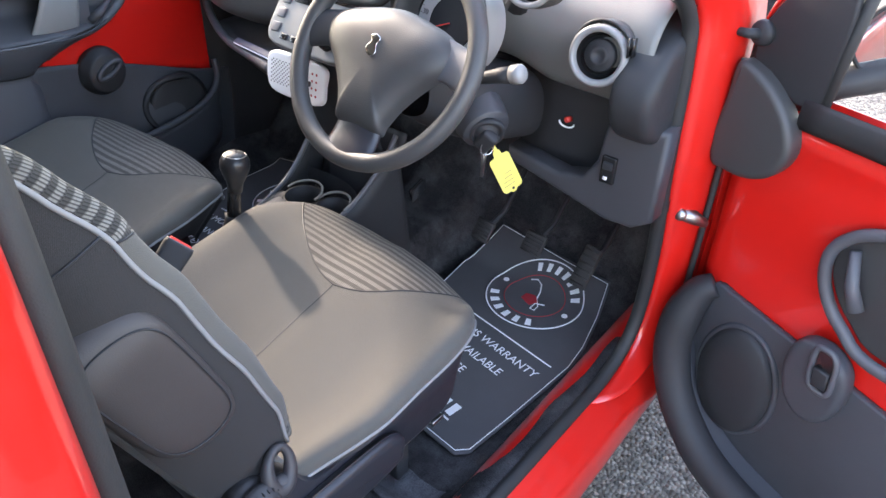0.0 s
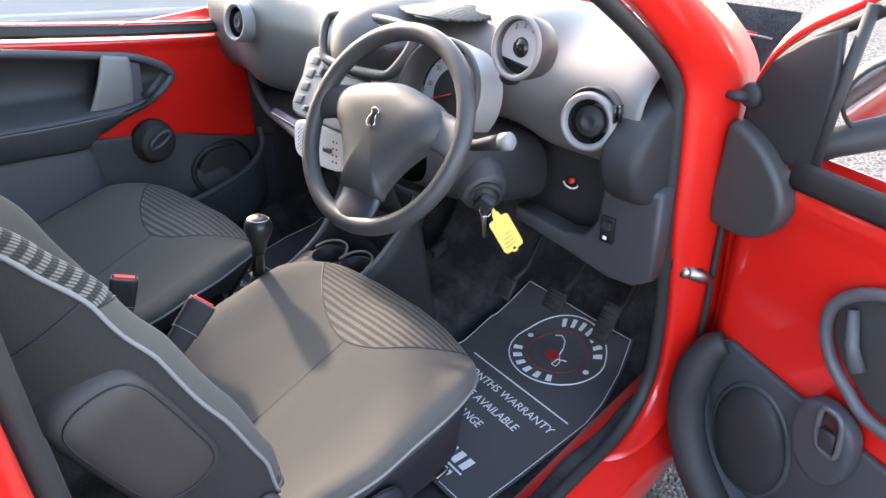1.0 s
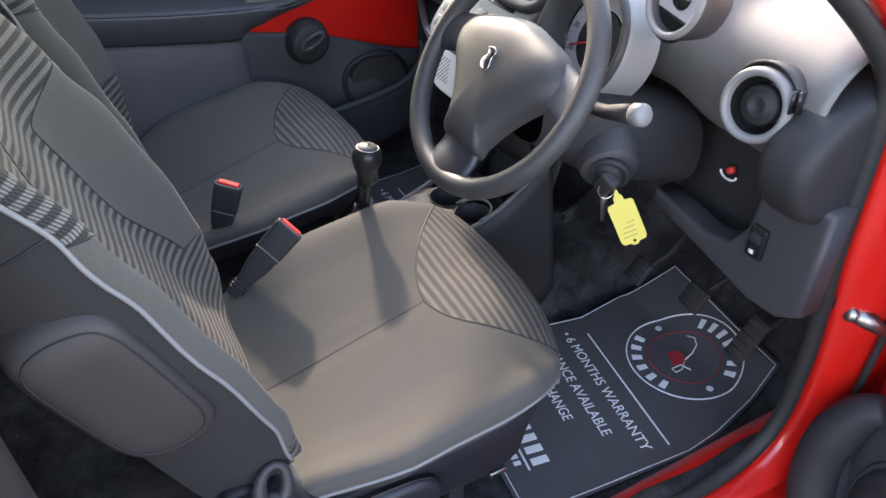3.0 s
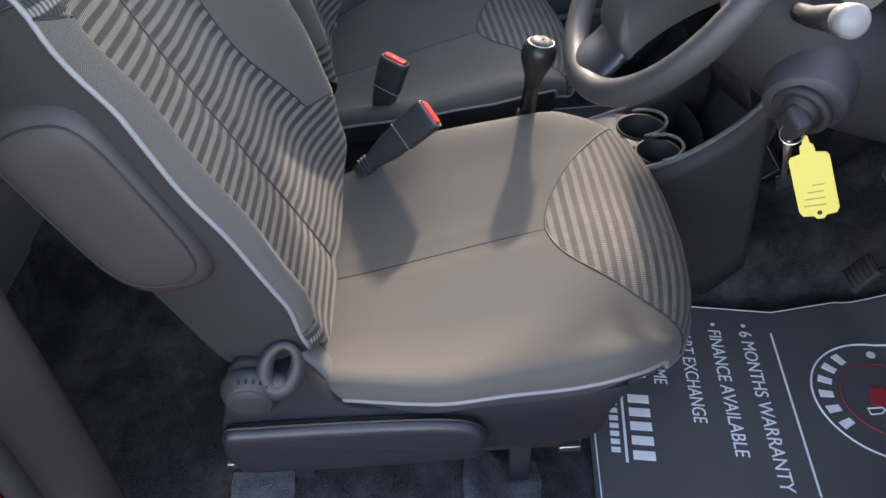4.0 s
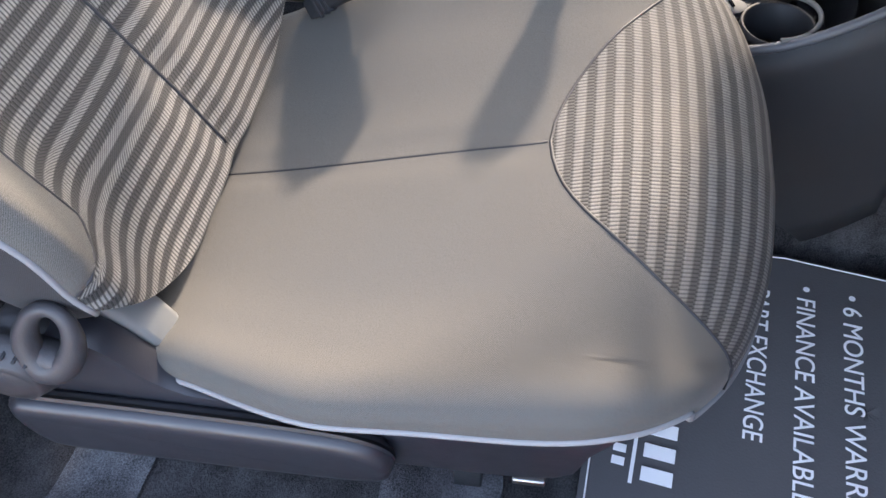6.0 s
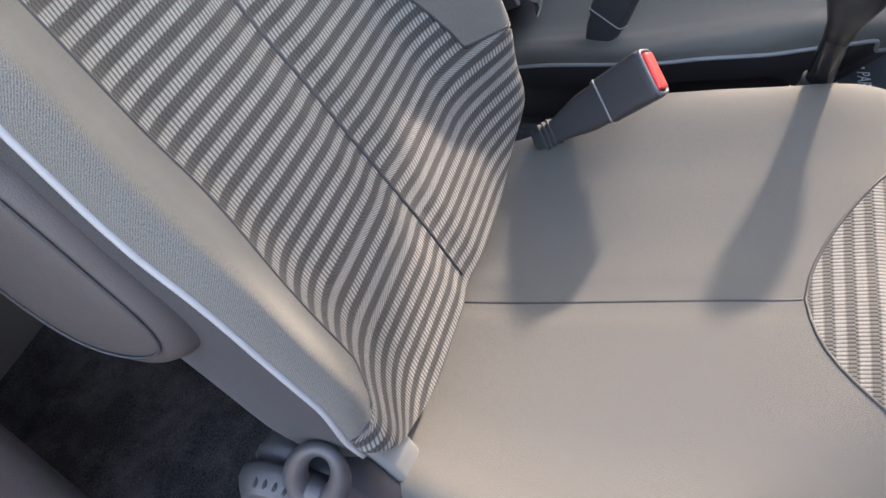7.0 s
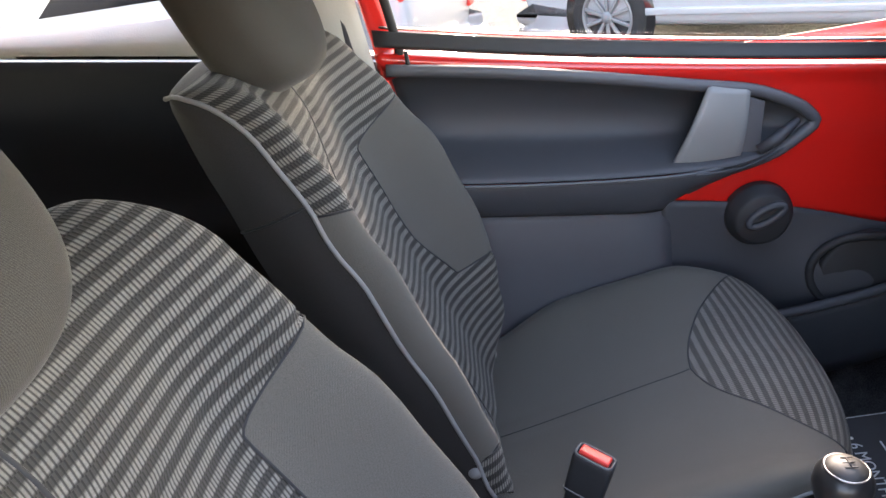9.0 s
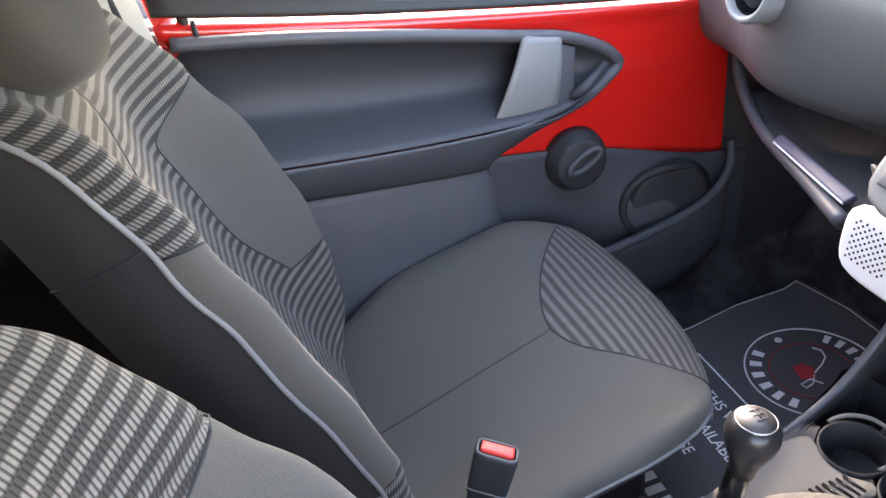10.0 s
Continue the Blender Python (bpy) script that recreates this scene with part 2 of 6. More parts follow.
def metal(name, c, rough=0.3):
    M = Mat(name, rough, 1.0)
    M.color(M.mix(M.noise(20.0, 3.0), c, tuple(x * 0.8 for x in c)))
    M.rough(M.math("MULTIPLY_ADD", M.noise(80.0, 3.0), 0.2, rough - 0.08))
    return M.m


def gravel_mat(name):
    M = Mat(name, 0.95, spec=0.2)
    vor = M.n("ShaderNodeTexVoronoi", Scale=95.0)
    M.t.links.new(M.coords(), vor.inputs["Vector"])
    big = M.noise(1.2, 5.0)
    col = M.ramp(M.n("ShaderNodeSeparateColor", Color=vor.outputs["Color"]).outputs[0], [(0.0, (0.05, 0.048, 0.045)), (0.5, (0.13, 0.125, 0.115)), (1.0, (0.30, 0.285, 0.26))])
    col = M.mix(M.math("MULTIPLY", big, 0.6), col, (0.08, 0.077, 0.073))
    M.color(col)
    M.bump(M.math("MULTIPLY", vor.outputs["Distance"], -1.0), 0.9, 0.012)
    return M.m


def glass(name, tint=(0.9, 0.95, 0.93)):
    m = bpy.data.materials.new(name)
    m.use_nodes = True
    t = m.node_tree
    t.nodes.remove(t.nodes["Principled BSDF"])
    tr = t.nodes.new("ShaderNodeBsdfTransparent")
    tr.inputs[0].default_value = (*tint, 1)
    gl = t.nodes.new("ShaderNodeBsdfGlossy")
    gl.inputs["Roughness"].default_value = 0.02
    fr = t.nodes.new("ShaderNodeFresnel")
    fr.inputs[0].default_value = 1.45
    mx = t.nodes.new("ShaderNodeMixShader")
    t.links.new(fr.outputs[0], mx.inputs[0])
    t.links.new(tr.outputs[0], mx.inputs[1])
    t.links.new(gl.outputs[0], mx.inputs[2])
    t.links.new(mx.outputs[0], t.nodes["Material Output"].inputs[0])
    return m


RED = paint("red car paint", (0.68, 0.015, 0.010))
CLOTH = cloth_plain("dark grey seat cloth", (0.060, 0.057, 0.051))
# seat twill darkened for the headrests, which came out too bright
HEADCLOTH = cloth_plain("seat cloth darkened for headrests", (0.040, 0.0375, 0.033), 0.12)
SIDE = cloth_plain("charcoal seat side cloth", (0.019, 0.018, 0.0185), 0.08)
STRIPE_C = cloth_striped("striped cushion cloth", (0.014, 0.0135, 0.0125), (0.185, 0.175, 0.158), 0.0168, 0.0040, (0.34, 0.52), (0.05, 0.24))
STRIPE_B = cloth_striped("striped backrest cloth", (0.012, 0.0115, 0.011), (0.212, 0.202, 0.184), 0.0160, 0.0039, (0.16, 0.76), (0.012, 0.13))
PIPING = plastic("pale grey piping", (0.21, 0.21, 0.213), 0.55, 1500, 0.1)
BLACK = plastic("black grained plastic", (0.024, 0.025, 0.028), 0.56, 900, 0.25, 0.28)
KNEE = plastic("slate knee plastic", (0.040, 0.041, 0.047), 0.5, 900, 0.2)
FASCIA = plastic("satin grey fascia plastic", (0.15, 0.153, 0.152), 0.45, 1200, 0.1)
DASHTOP = plastic("grained dash skin", (0.112, 0.112, 0.108), 0.44, 700, 0.35, 0.5)
DASH = plastic("charcoal soft dash", (0.040, 0.041, 0.042), 0.48, 700, 0.35, 0.45)
DOORPL = plastic("blue-black door trim", (0.044, 0.047, 0.055), 0.5, 800, 0.3)
GREYPL = plastic("mid grey plastic", (0.075, 0.078, 0.088), 0.45, 900, 0.2)
DOORLOW = plastic("slate door panel", (0.065, 0.068, 0.079), 0.55, 900, 0.25)
SILVER = plastic("silver grey plastic", (0.20, 0.204, 0.205), 0.38, 1200, 0.1)
RUBBER = plastic("black rubber seal", (0.018, 0.019, 0.02), 0.6, 500, 0.2)
CARPET = carpet_mat("black car carpet", (0.030, 0.030, 0.032))
PALE_CARPET = carpet_mat("lighter grey carpet", (0.070, 0.073, 0.080))
KNOBPL = plastic("dark grey recliner plastic", (0.034, 0.033, 0.036), 0.46, 900, 0.2)
MATM = plastic("black printed mat", (0.085, 0.084, 0.088), 0.78, 420, 0.35, 0.25)
WHITE = plastic("white print", (0.86, 0.86, 0.87), 0.7, 600, 0.1)
PRINTRED = plastic("red print", (0.45, 0.03, 0.04), 0.7, 600, 0.1)
REDPL = plastic("red button plastic", (0.75, 0.05, 0.04), 0.35, 600, 0.0)
YELLOW = plastic("yellow tag card", (0.66, 0.55, 0.12), 0.6, 300, 0.1)
BINN = plastic("satin binnacle grey", (0.26, 0.262, 0.26), 0.4, 1200, 0.1)
BASEPL = plastic("blue-black base plastic", (0.020, 0.021, 0.027), 0.36, 900, 0.12, 0.5)
SATIN = metal("satin knob metal", (0.08, 0.08, 0.08), 0.52)
POSTPL = plastic("warm dark post plastic", (0.040, 0.034, 0.033), 0.55, 800, 0.25)
CHROME = metal("chrome", (0.75, 0.75, 0.76), 0.15)
STEEL = metal("dull steel", (0.42, 0.41, 0.40), 0.35)
CREAM = plastic("pale headlining", (0.62, 0.60, 0.55), 0.9, 300, 0.2)
GRAVEL = gravel_mat("worn gravel tarmac")
GLASS = glass("clear glass")
SILVERCAR = paint("silver car paint", (0.36, 0.37, 0.38))
HINGEM = plastic("pale grey hinge", (0.15, 0.155, 0.15), 0.45, 900, 0.1)
TYRE = plastic("tyre rubber", (0.02, 0.02, 0.02), 0.8, 200, 0.3)
DARKKNOB = plastic("worn black knob", (0.016, 0.016, 0.017), 0.32, 900, 0.0)
GLOSS = plastic("glossy black plastic", (0.012, 0.012, 0.013), 0.15, 900, 0.0)

# ---------------------------------------------------------------- ground
def build_ground():
    def f(u, v):
        x, y = (u - 0.5), (v - 0.5)
        x, y = 600 * x * abs(x) * 2, 600 * y * abs(y) * 2
        return (x, y, 0.006 * noise.noise(Vector((x * 1.3, y * 1.3, 0))) - 0.004)
    tagged(sheet("ground", f, 160, 160, GRAVEL), "worn grey gravelly tarmac of the car park", "ground", kind="structure")


build_ground()


# ---------------------------------------------------------------- car body
def strip(name, line, off, mat, parent, label="", n=6, thick=0.0):
    """A band between a line and the same line moved by off (a vector or a function of the share)."""
    L = smooth_line(line, n)
    m = len(L) - 1
    def f(u, v):
        p = along(L, v)
        o = off(v) if callable(off) else Vector(off)
        return p + o * u
    return sheet(name, f, 3, max(m, 4), mat, parent, label, thick)


def build_body():
    car = thing("red_hatchback", "bright red small hatchback body shell, driver's door open", "car")
    # outer sill under the driver's door: a rolled section along the car
    sec = [(0.665, 0.262), (0.665, 0.30), (0.70, 0.335), (0.745, 0.335), (0.765, 0.315), (0.785, 0.30), (0.812, 0.27), (0.818, 0.20), (0.79, 0.15), (0.70, 0.14)]
    S = smooth_line([(x, 0, z) for x, z in sec], 4)
    def sill(u, v):
        p = along(S, u)
        return (p.x - 0.02 * v, -1.0 + 1.75 * v, p.z)
    sheet("sill", sill, 40, 24, RED, car, "red painted door sill", 0.004)
    K = smooth_line([(0.638, 0, 0.272), (0.652, 0, 0.302), (0.668, 0, 0.322), (0.696, 0, 0.343), (0.726, 0, 0.345)], 4)
    sheet("sill_carpet", lambda u, v: along(K, u) + Vector((0.006 * v, -0.99 + 1.50 * v, 0.002 * math.sin(40 * v))), 16, 60, CARPET, car, "black felt carpet over the inner sill", 0.003)
    # mirrored from the near side, added to block sun leaking past the far door
    sheet("far_sill_carpet", lambda u, v: (-0.640 - 0.085 * u, -0.60 + 1.56 * v, 0.268 + 0.075 * ease(0.0, 0.9, u)), 8, 30, CARPET, car, "black felt carpet added over the far sill to stop stray sun", 0.003, flip=True)
    # front door post: face seen past the open door
    A = smooth_line([(0.735, 0.30, 0.33), (0.735, 0.46, 0.36), (0.742, 0.50, 0.46), (0.745, 0.487, 0.62), (0.742, 0.462, 0.80), (0.738, 0.452, 1.0), (0.730, 0.43, 1.09), (0.70, 0.28, 1.23), (0.66, 0.10, 1.35), (0.635, -0.06, 1.42)], 6)
    def post(u, v):
        p = along(A, v)
        q = (0.0, 0.018, 0.036, 0.048, 0.052, 0.052)[min(int(u * 5 + 1e-6), 5)]
        yy = (0.0, 0.012, 0.040, 0.075, 0.12, 0.18)[min(int(u * 5 + 1e-6), 5)]
        up = ease(0.62, 0.85, v)
        return (p.x + q * (1 - 0.35 * up), p.y + yy * (1 - 0.55 * up), p.z + 0.25 * yy * up)
    # dark tube in place of the shade inside the door hinge gap
    tube("hinge_gap_shade", [(0.796, 0.548, 0.36), (0.799, 0.552, 0.62), (0.800, 0.553, 0.84), (0.796, 0.545, 0.99)], 0.0065, RUBBER, car, "dark strip standing in for the shaded gap at the door hinge", 8)
    sheet("front_pillar", post, 5, 60, RED, car, "red painted front door post", 0.004)
    # rubber seal round the door opening
    seal = smooth_line([(0.728, -0.585, 0.50), (0.728, -0.57, 0.39), (0.728, -0.50, 0.345), (0.728, -0.2, 0.340), (0.732, 0.2, 0.340), (0.735, 0.38, 0.352), (0.738, 0.468, 0.43), (0.741, 0.475, 0.60), (0.738, 0.450, 0.80), (0.734, 0.440, 1.0), (0.725, 0.415, 1.09), (0.695, 0.265, 1.22), (0.652, 0.09, 1.338), (0.628, -0.06, 1.405), (0.612, -0.3, 1.43), (0.62, -0.52, 1.425), (0.66, -0.578, 1.36), (0.715, -0.592, 1.15), (0.730, -0.592, 0.9), (0.730, -0.588, 0.65)], 8, True)
    tube("door_seal", seal, 0.014, RUBBER, car, "black rubber seal round the door opening", 8, True)
    # rear door post and quarter outside
    Bp = smooth_line([(0.735, -0.60, 0.34), (0.737, -0.604, 0.6), (0.737, -0.606, 0.9), (0.722, -0.606, 1.15), (0.668, -0.592, 1.36), (0.625, -0.535, 1.43)], 6)
    def bpost(u, v):
        p = along(Bp, v)
        k = [(0, 0), (0.022, -0.004), (0.045, -0.02), (0.06, -0.055), (0.066, -0.2), (0.055, -0.5), (0.02, -0.95), (-0.1, -1.1)]
        i = min(int(u * 7), 6)
        w = u * 7 - i
        dx, dy = k[i][0] * (1 - w) + k[i + 1][0] * w, k[i][1] * (1 - w) + k[i + 1][1] * w
        return (p.x + dx, p.y + dy, p.z)
    sheet("rear_quarter", bpost, 21, 40, RED, car, "red painted rear pillar and quarter panel", 0.004)
    # inner trim of that pillar
    def btrim(u, v):
        p = along(Bp, v)
        return (p.x - 0.004 - 0.10 * ease(0, 1, u), p.y + 0.0 - 0.16 * u, p.z - 0.005)
    sheet("pillar_trim", btrim, 8, 30, BLACK, car, "dark plastic pillar trim", 0.004)
    # broad lower panel of that trim, standing in beside the seat
    section = smooth_line([(0.722, -0.588, 0.495), (0.690, -0.572, 0.470), (0.655, -0.557, 0.450), (0.636, -0.557, 0.442), (0.628, -0.580, 0.440), (0.624, -0.70, 0.440), (0.624, -0.95, 0.440)], 6)
    def ptrim(u, v):
        p = along(section, u)
        return (p.x + 0.010 * v - 0.004 * math.sin(math.pi * v), p.y - 0.012 * v, p.z + (0.98 - p.z) * v)
    sheet("lower_pillar_trim", ptrim, 36, 20, POSTPL, car, "warm charcoal lower pillar trim", 0.004)
    # roof with its pale lining
    def roof(u, v):
        x = (u - 0.5) * 1.26
        y = -1.75 + 1.70 * v
        return (x, y, 1.45 + 0.05 * (1 - (2 * u - 1) ** 2) - 0.06 * abs(2 * u - 1) ** 4 - 0.12 * ease(0.25, 0, v) - 0.02 * ease(0.85, 1, v))
    sheet("roof", roof, 20, 20, RED, car, "red painted roof", 0.006)
    sheet("roof_lining", lambda u, v: Vector(roof(u, v)) + Vector((0, 0, -0.03)), 20, 20, CREAM, car, "pale fabric headlining", 0.004)
    # front wing and bonnet
    def wing(u, v):
        y = 0.60 + 0.85 * v
        a = u * math.pi / 2
        return (0.62 + 0.20 * math.sin(a) ** 0.6 - 0.10 * v * v, y, 0.45 + (0.56 - 0.18 * v) * math.cos(a) ** 0.5)
    sheet("front_wing", wing, 16, 16, RED, car, "red front wing beside the open door", 0.004)
    def bonnet(u, v):
        x = -0.64 + 1.28 * u
        y = 0.92 + 0.60 * v
        return (x, y, 1.03 + 0.03 * (1 - (2 * u - 1) ** 2) - 0.22 * v * v)
    sheet("bonnet", bonnet, 16, 12, RED, car, "red bonnet in front of the windscreen", 0.004)
    # floor pan, tunnel and toe board
    def floor(u, v):
        x = -0.70 + 1.40 * u
        y = -1.30 + 2.30 * v
        tun = 0.11 * (1 - ease(0.09, 0.15, abs(x - 0.03)))
        toe = 0.42 * ease(0.62, 1.02, y) ** 1.2
        heel = 0.09 * (1 - ease(-0.62, -0.50, y))
        rise = 0.035 * ease(0.60, 0.69, abs(x))
        low = 0.075 * ease(-0.05, -0.14, y) * ease(-0.60, -0.50, y)
        return (x, y, 0.258 + max(tun, 0.0) + toe + heel + rise + low + 0.003 * noise.noise(Vector((x * 9, y * 9, 3))))
    sheet("carpet_floor", floor, 90, 110, CARPET, car, "black felt carpet over the car floor", 0.006)
    # two lighter grey patches laid just above the carpet floor
    for x0, x1, y0, y1 in ((0.535, 0.655, -0.462, -0.372), (0.500, 0.625, -0.130, -0.012)):
        def worn(u, v):
            x = x0 + (x1 - x0) * u + 0.006 * noise.noise(Vector((v * 4, y0 * 9, 1)))
            y = y0 + (y1 - y0) * v + 0.006 * noise.noise(Vector((u * 4, x0 * 9, 2)))
            return Vector(floor((x + 0.70) / 1.40, (y + 1.30) / 2.30)) + Vector((0, 0, 0.005))
        sheet("pale_carpet", worn, 12, 12, PALE_CARPET, car, "lighter grey patch of the carpet")
    # windscreen and its header
    def screen(u, v):
        x = (u - 0.5) * (1.36 - 0.20 * v)
        bow = 0.12 * (1 - (2 * u - 1) ** 2)
        return (x, 0.84 - 0.93 * v + bow * (1 - 0.3 * v), 1.06 + 0.36 * v + 0.035 * math.sin(math.pi * v))
    ws = sheet("windscreen", screen, 20, 12, GLASS, car, "clear curved windscreen")
    ws.visible_shadow = False
    # far side: front post, rear post, quarter window surround
    Lp = smooth_line([(-0.72, 0.72, 0.30), (-0.72, 0.78, 0.7), (-0.71, 0.86, 0.98), (-0.68, 0.66, 1.14), (-0.645, 0.36, 1.32), (-0.61, 0.10, 1.42)], 6)
    sheet("front_pillar_far", lambda u, v: along(Lp, v) + Vector((-0.05 * u, 0.05 * u, 0.02 * u)), 4, 40, BLACK, car, "dark far front pillar", 0.01)
    # unseen rail, hung low to block the sun from the driver's backrest
    sheet("sun_block_rail", lambda u, v: (-0.575 + 0.02 * math.sin(math.pi * u), -0.46 + 0.52 * v, 1.375 - (0.175 - 0.07 * ease(0.90, 1.0, v)) * u), 6, 20, CREAM, car, "pale unseen rail added to keep sun off the driver's backrest", 0.006)
    return car


CAR = build_body()

# ---------------------------------------------------------------- far side, rear and windows
def belt_z(y):
    """Height of the passenger door's waist line."""
    return 1.010 - 0.205 * y + 0.06 * max(-y - 0.06, 0.0) ** 2 + 0.04 * max(y, 0) ** 2


def far_x(y):
    return -0.648 - 0.104 * (y + 0.07) if y > -0.45 else -0.609 - 0.02 * (y + 0.45)


def build_far_side():
    q = thing("rear_side_panel", "black plastic rear side trim with pale window surround", "car trim")
    def low(u, v):
        y = -0.47 - 1.15 * u
        top = 1.085 + 0.165 * (-0.47 - y)
        return (-0.625 - 0.03 * v + 0.035 * math.exp(-((v - 0.62) / 0.05) ** 2), y, 0.30 + (top - 0.30) * v)
    sheet("panel", low, 20, 40, BLACK, q, "black plastic panel", 0.006)
    def ledge(u, v):
        y = -0.47 - 1.15 * u
        top = 1.085 + 0.165 * (-0.47 - y)
        return (-0.655 - 0.05 * v, y, top + 0.004)
    sheet("ledge", ledge, 12, 3, DOORPL, q, "", 0.006)
    # pale surround with a rounded opening
    def ring(u, v):
        a = 2 * math.pi * u
        c, s = math.cos(a), math.sin(a)
        k = 1 / max(abs(c), abs(s))
        yo, zo = -1.02 + 0.52 * c * k, 1.27 + 0.19 * s * k
        yo, zo = min(max(yo, -1.54), -0.52), zo
        zo = max(zo, 1.09 + 0.165 * (-0.47 - yo))
        yi, zi = -1.02 + 0.37 * signed(c, 0.7), 1.325 + 0.095 * signed(s, 0.7) + 0.04 * signed(c, 0.7) * -1
        w = ease(0, 1, v)
        return (-0.655 - 0.045 * ease(0.35, 1, v) + 0.06 * max(0, (zo - 1.2)) * (1 - v), yo + (yi - yo) * w, zo + (zi - zo) * w)
    sheet("window_surround", ring, 72, 10, CREAM, q, "pale grey moulded window surround", 0.004, closed_u=True)
    # pale rear door post lining
    P = smooth_line([(-0.615, -0.47, 1.07), (-0.600, -0.478, 1.2), (-0.565, -0.485, 1.36), (-0.53, -0.48, 1.45)], 6)
    sheet("post_lining", lambda u, v: along(P, v) + Vector((0.012 * math.sin(math.pi * u), -0.11 * u, 0)), 8, 24, CREAM, q, "pale grey post lining", 0.006)
    tube("belt_guide", [(-0.60, -0.50, 1.10), (-0.59, -0.51, 1.25), (-0.57, -0.51, 1.4)], 0.006, GREYPL, q, "", 8)
    return q


def signed(x, p):
    return math.copysign(abs(x) ** p, x)


build_far_side()


def build_rear():
    b = thing("rear_bench", "dark cloth rear bench seat with striped centre", "car seat")
    part("cushion", box_bm(0, -1.08, 0.50, 1.16, 0.46, 0.16, 0.06, 5), CLOTH, b, "dark grey cloth cushion")
    bm = box_bm(0, 0, 0, 1.16, 0.12, 0.62, 0.05, 5, Matrix.Rotation(radians(-20), 4, "X"))
    bmesh.ops.translate(bm, vec=(0, -1.37, 0.84), verts=bm.verts)
    part("backrest", bm, CLOTH, b, "dark grey cloth backrest")
    def ins(u, v):
        return (0.10 + 0.36 * u, -0.855 - 0.03 * (v - 0.5) ** 2 - 0.35 * v, 0.575 + 0.009 * math.sin(math.pi * v))
    sheet("cushion_insert", ins, 12, 12, STRIPE_B, b, "striped cushion panel")
    part("base", box_bm(0, -1.08, 0.38, 1.12, 0.44, 0.12, 0.02), CARPET, b, "carpeted bench base")
    t = thing("tailgate", "closed tailgate with dark lower trim", "car door")
    part("lower_panel", box_bm(0, -1.70, 0.72, 1.24, 0.05, 0.86, 0.02), BLACK, t, "black lower trim")
    g = part("rear_glass", box_bm(0, -1.70, 1.28, 1.10, 0.006, 0.26), GLASS, t, "clear rear glass")
    g.visible_shadow = False
    s = thing("near_rear_trim", "dark rear side trim beside the open door", "car trim")
    def near(u, v):
        y = -0.66 - 1.0 * u
        return (0.655, y, 0.30 + 0.84 * v)
    sheet("panel", near, 8, 10, BLACK, s, "black plastic panel", 0.006)
    sheet("upper_trim", lambda u, v: (0.655 - 0.06 * v, -0.74 - 0.9 * u, 1.14 + 0.28 * v), 8, 6, CREAM, s, "pale upper trim", 0.006)
    # paper label on the trim at the foot of the post
    c = tagged(part("paper_label", prism_bm([(-0.021, -0.024), (0.021, 0.006), (0.008, 0.030), (-0.020, 0.004)], 0.0012, pose(0.693, -0.541, 0.505, 12, 6, 40)), WHITE), "small blank white paper label on the sill trim", "label")


build_rear()


def build_firewall():
    def f(u, v):
        x = -0.72 + 1.44 * u
        return (x, 0.98 - 0.03 * math.sin(math.pi * v), 0.40 + 0.68 * v)
    sheet("bulkhead", f, 12, 8, CARPET, CAR, "black felt bulkhead", 0.006)


build_firewall()


def build_outside():
    """Plain outer panels that close the red car, and the wheels that carry it."""
    def belly(u, v):
        y = -1.86 + 3.40 * u
        top = 0.98 + 0.10 * ease(0.2, -1.2, y) - 0.14 * ease(0.7, 1.5, y)
        z = 0.20 + (top - 0.20) * v
        return (-0.800 - 0.03 * math.sin(math.pi * v) + 0.14 * ease(1.0, 1.54, y) + 0.10 * ease(-1.3, -1.86, y), y, z)
    sheet("far_side", belly, 40, 12, RED, CAR, "red painted far flank", 0.004)
    def rear_flank(u, v):
        y = -1.86 + 0.86 * u
        z = 0.20 + 0.90 * v
        return (0.795 + 0.03 * math.sin(math.pi * v) - 0.10 * ease(-1.3, -1.86, y), y, z)
    sheet("rear_flank", rear_flank, 12, 12, RED, CAR, "red painted rear flank", 0.004, flip=True)
    def tail(u, v):
        x = -0.70 + 1.40 * u
        return (x, -1.86 - 0.06 * (1 - (2 * u - 1) ** 2) + 0.10 * ease(0.35, 1.0, v), 0.20 + 0.90 * v)
    sheet("tail_panel", tail, 16, 10, RED, CAR, "red painted tail", 0.004)
    def nose(u, v):
        x = -0.68 + 1.36 * u
        return (x, 1.54 + 0.10 * (1 - (2 * u - 1) ** 2) - 0.06 * v, 0.20 + 0.64 * v)
    sheet("nose_panel", nose, 16, 10, RED, CAR, "red painted nose", 0.004, flip=True)
    for x in (-0.70, 0.70):
        for y in (-1.30, 1.06):
            T = Matrix.Translation((x, y, 0.275)) @ Matrix.Rotation(radians(90 if x > 0 else -90), 4, "Y")
            w = part("wheel", lathe_bm([(0.18, -0.07), (0.26, -0.08), (0.279, -0.055), (0.279, 0.055), (0.26, 0.08), (0.19, 0.082), (0.18, 0.065), (0.10, 0.05), (0.0005, 0.055)], 44, T, False), TYRE, CAR, "black tyre")
            part("rim", lathe_bm([(0.185, 0.080), (0.178, 0.086), (0.06, 0.070), (0.0005, 0.074)], 40, T, False), SILVER, w, "silver wheel cover")


build_outside()

# ---------------------------------------------------------------- seats
def signed_pow(x, p):
    return math.copysign(abs(x) ** p, x)


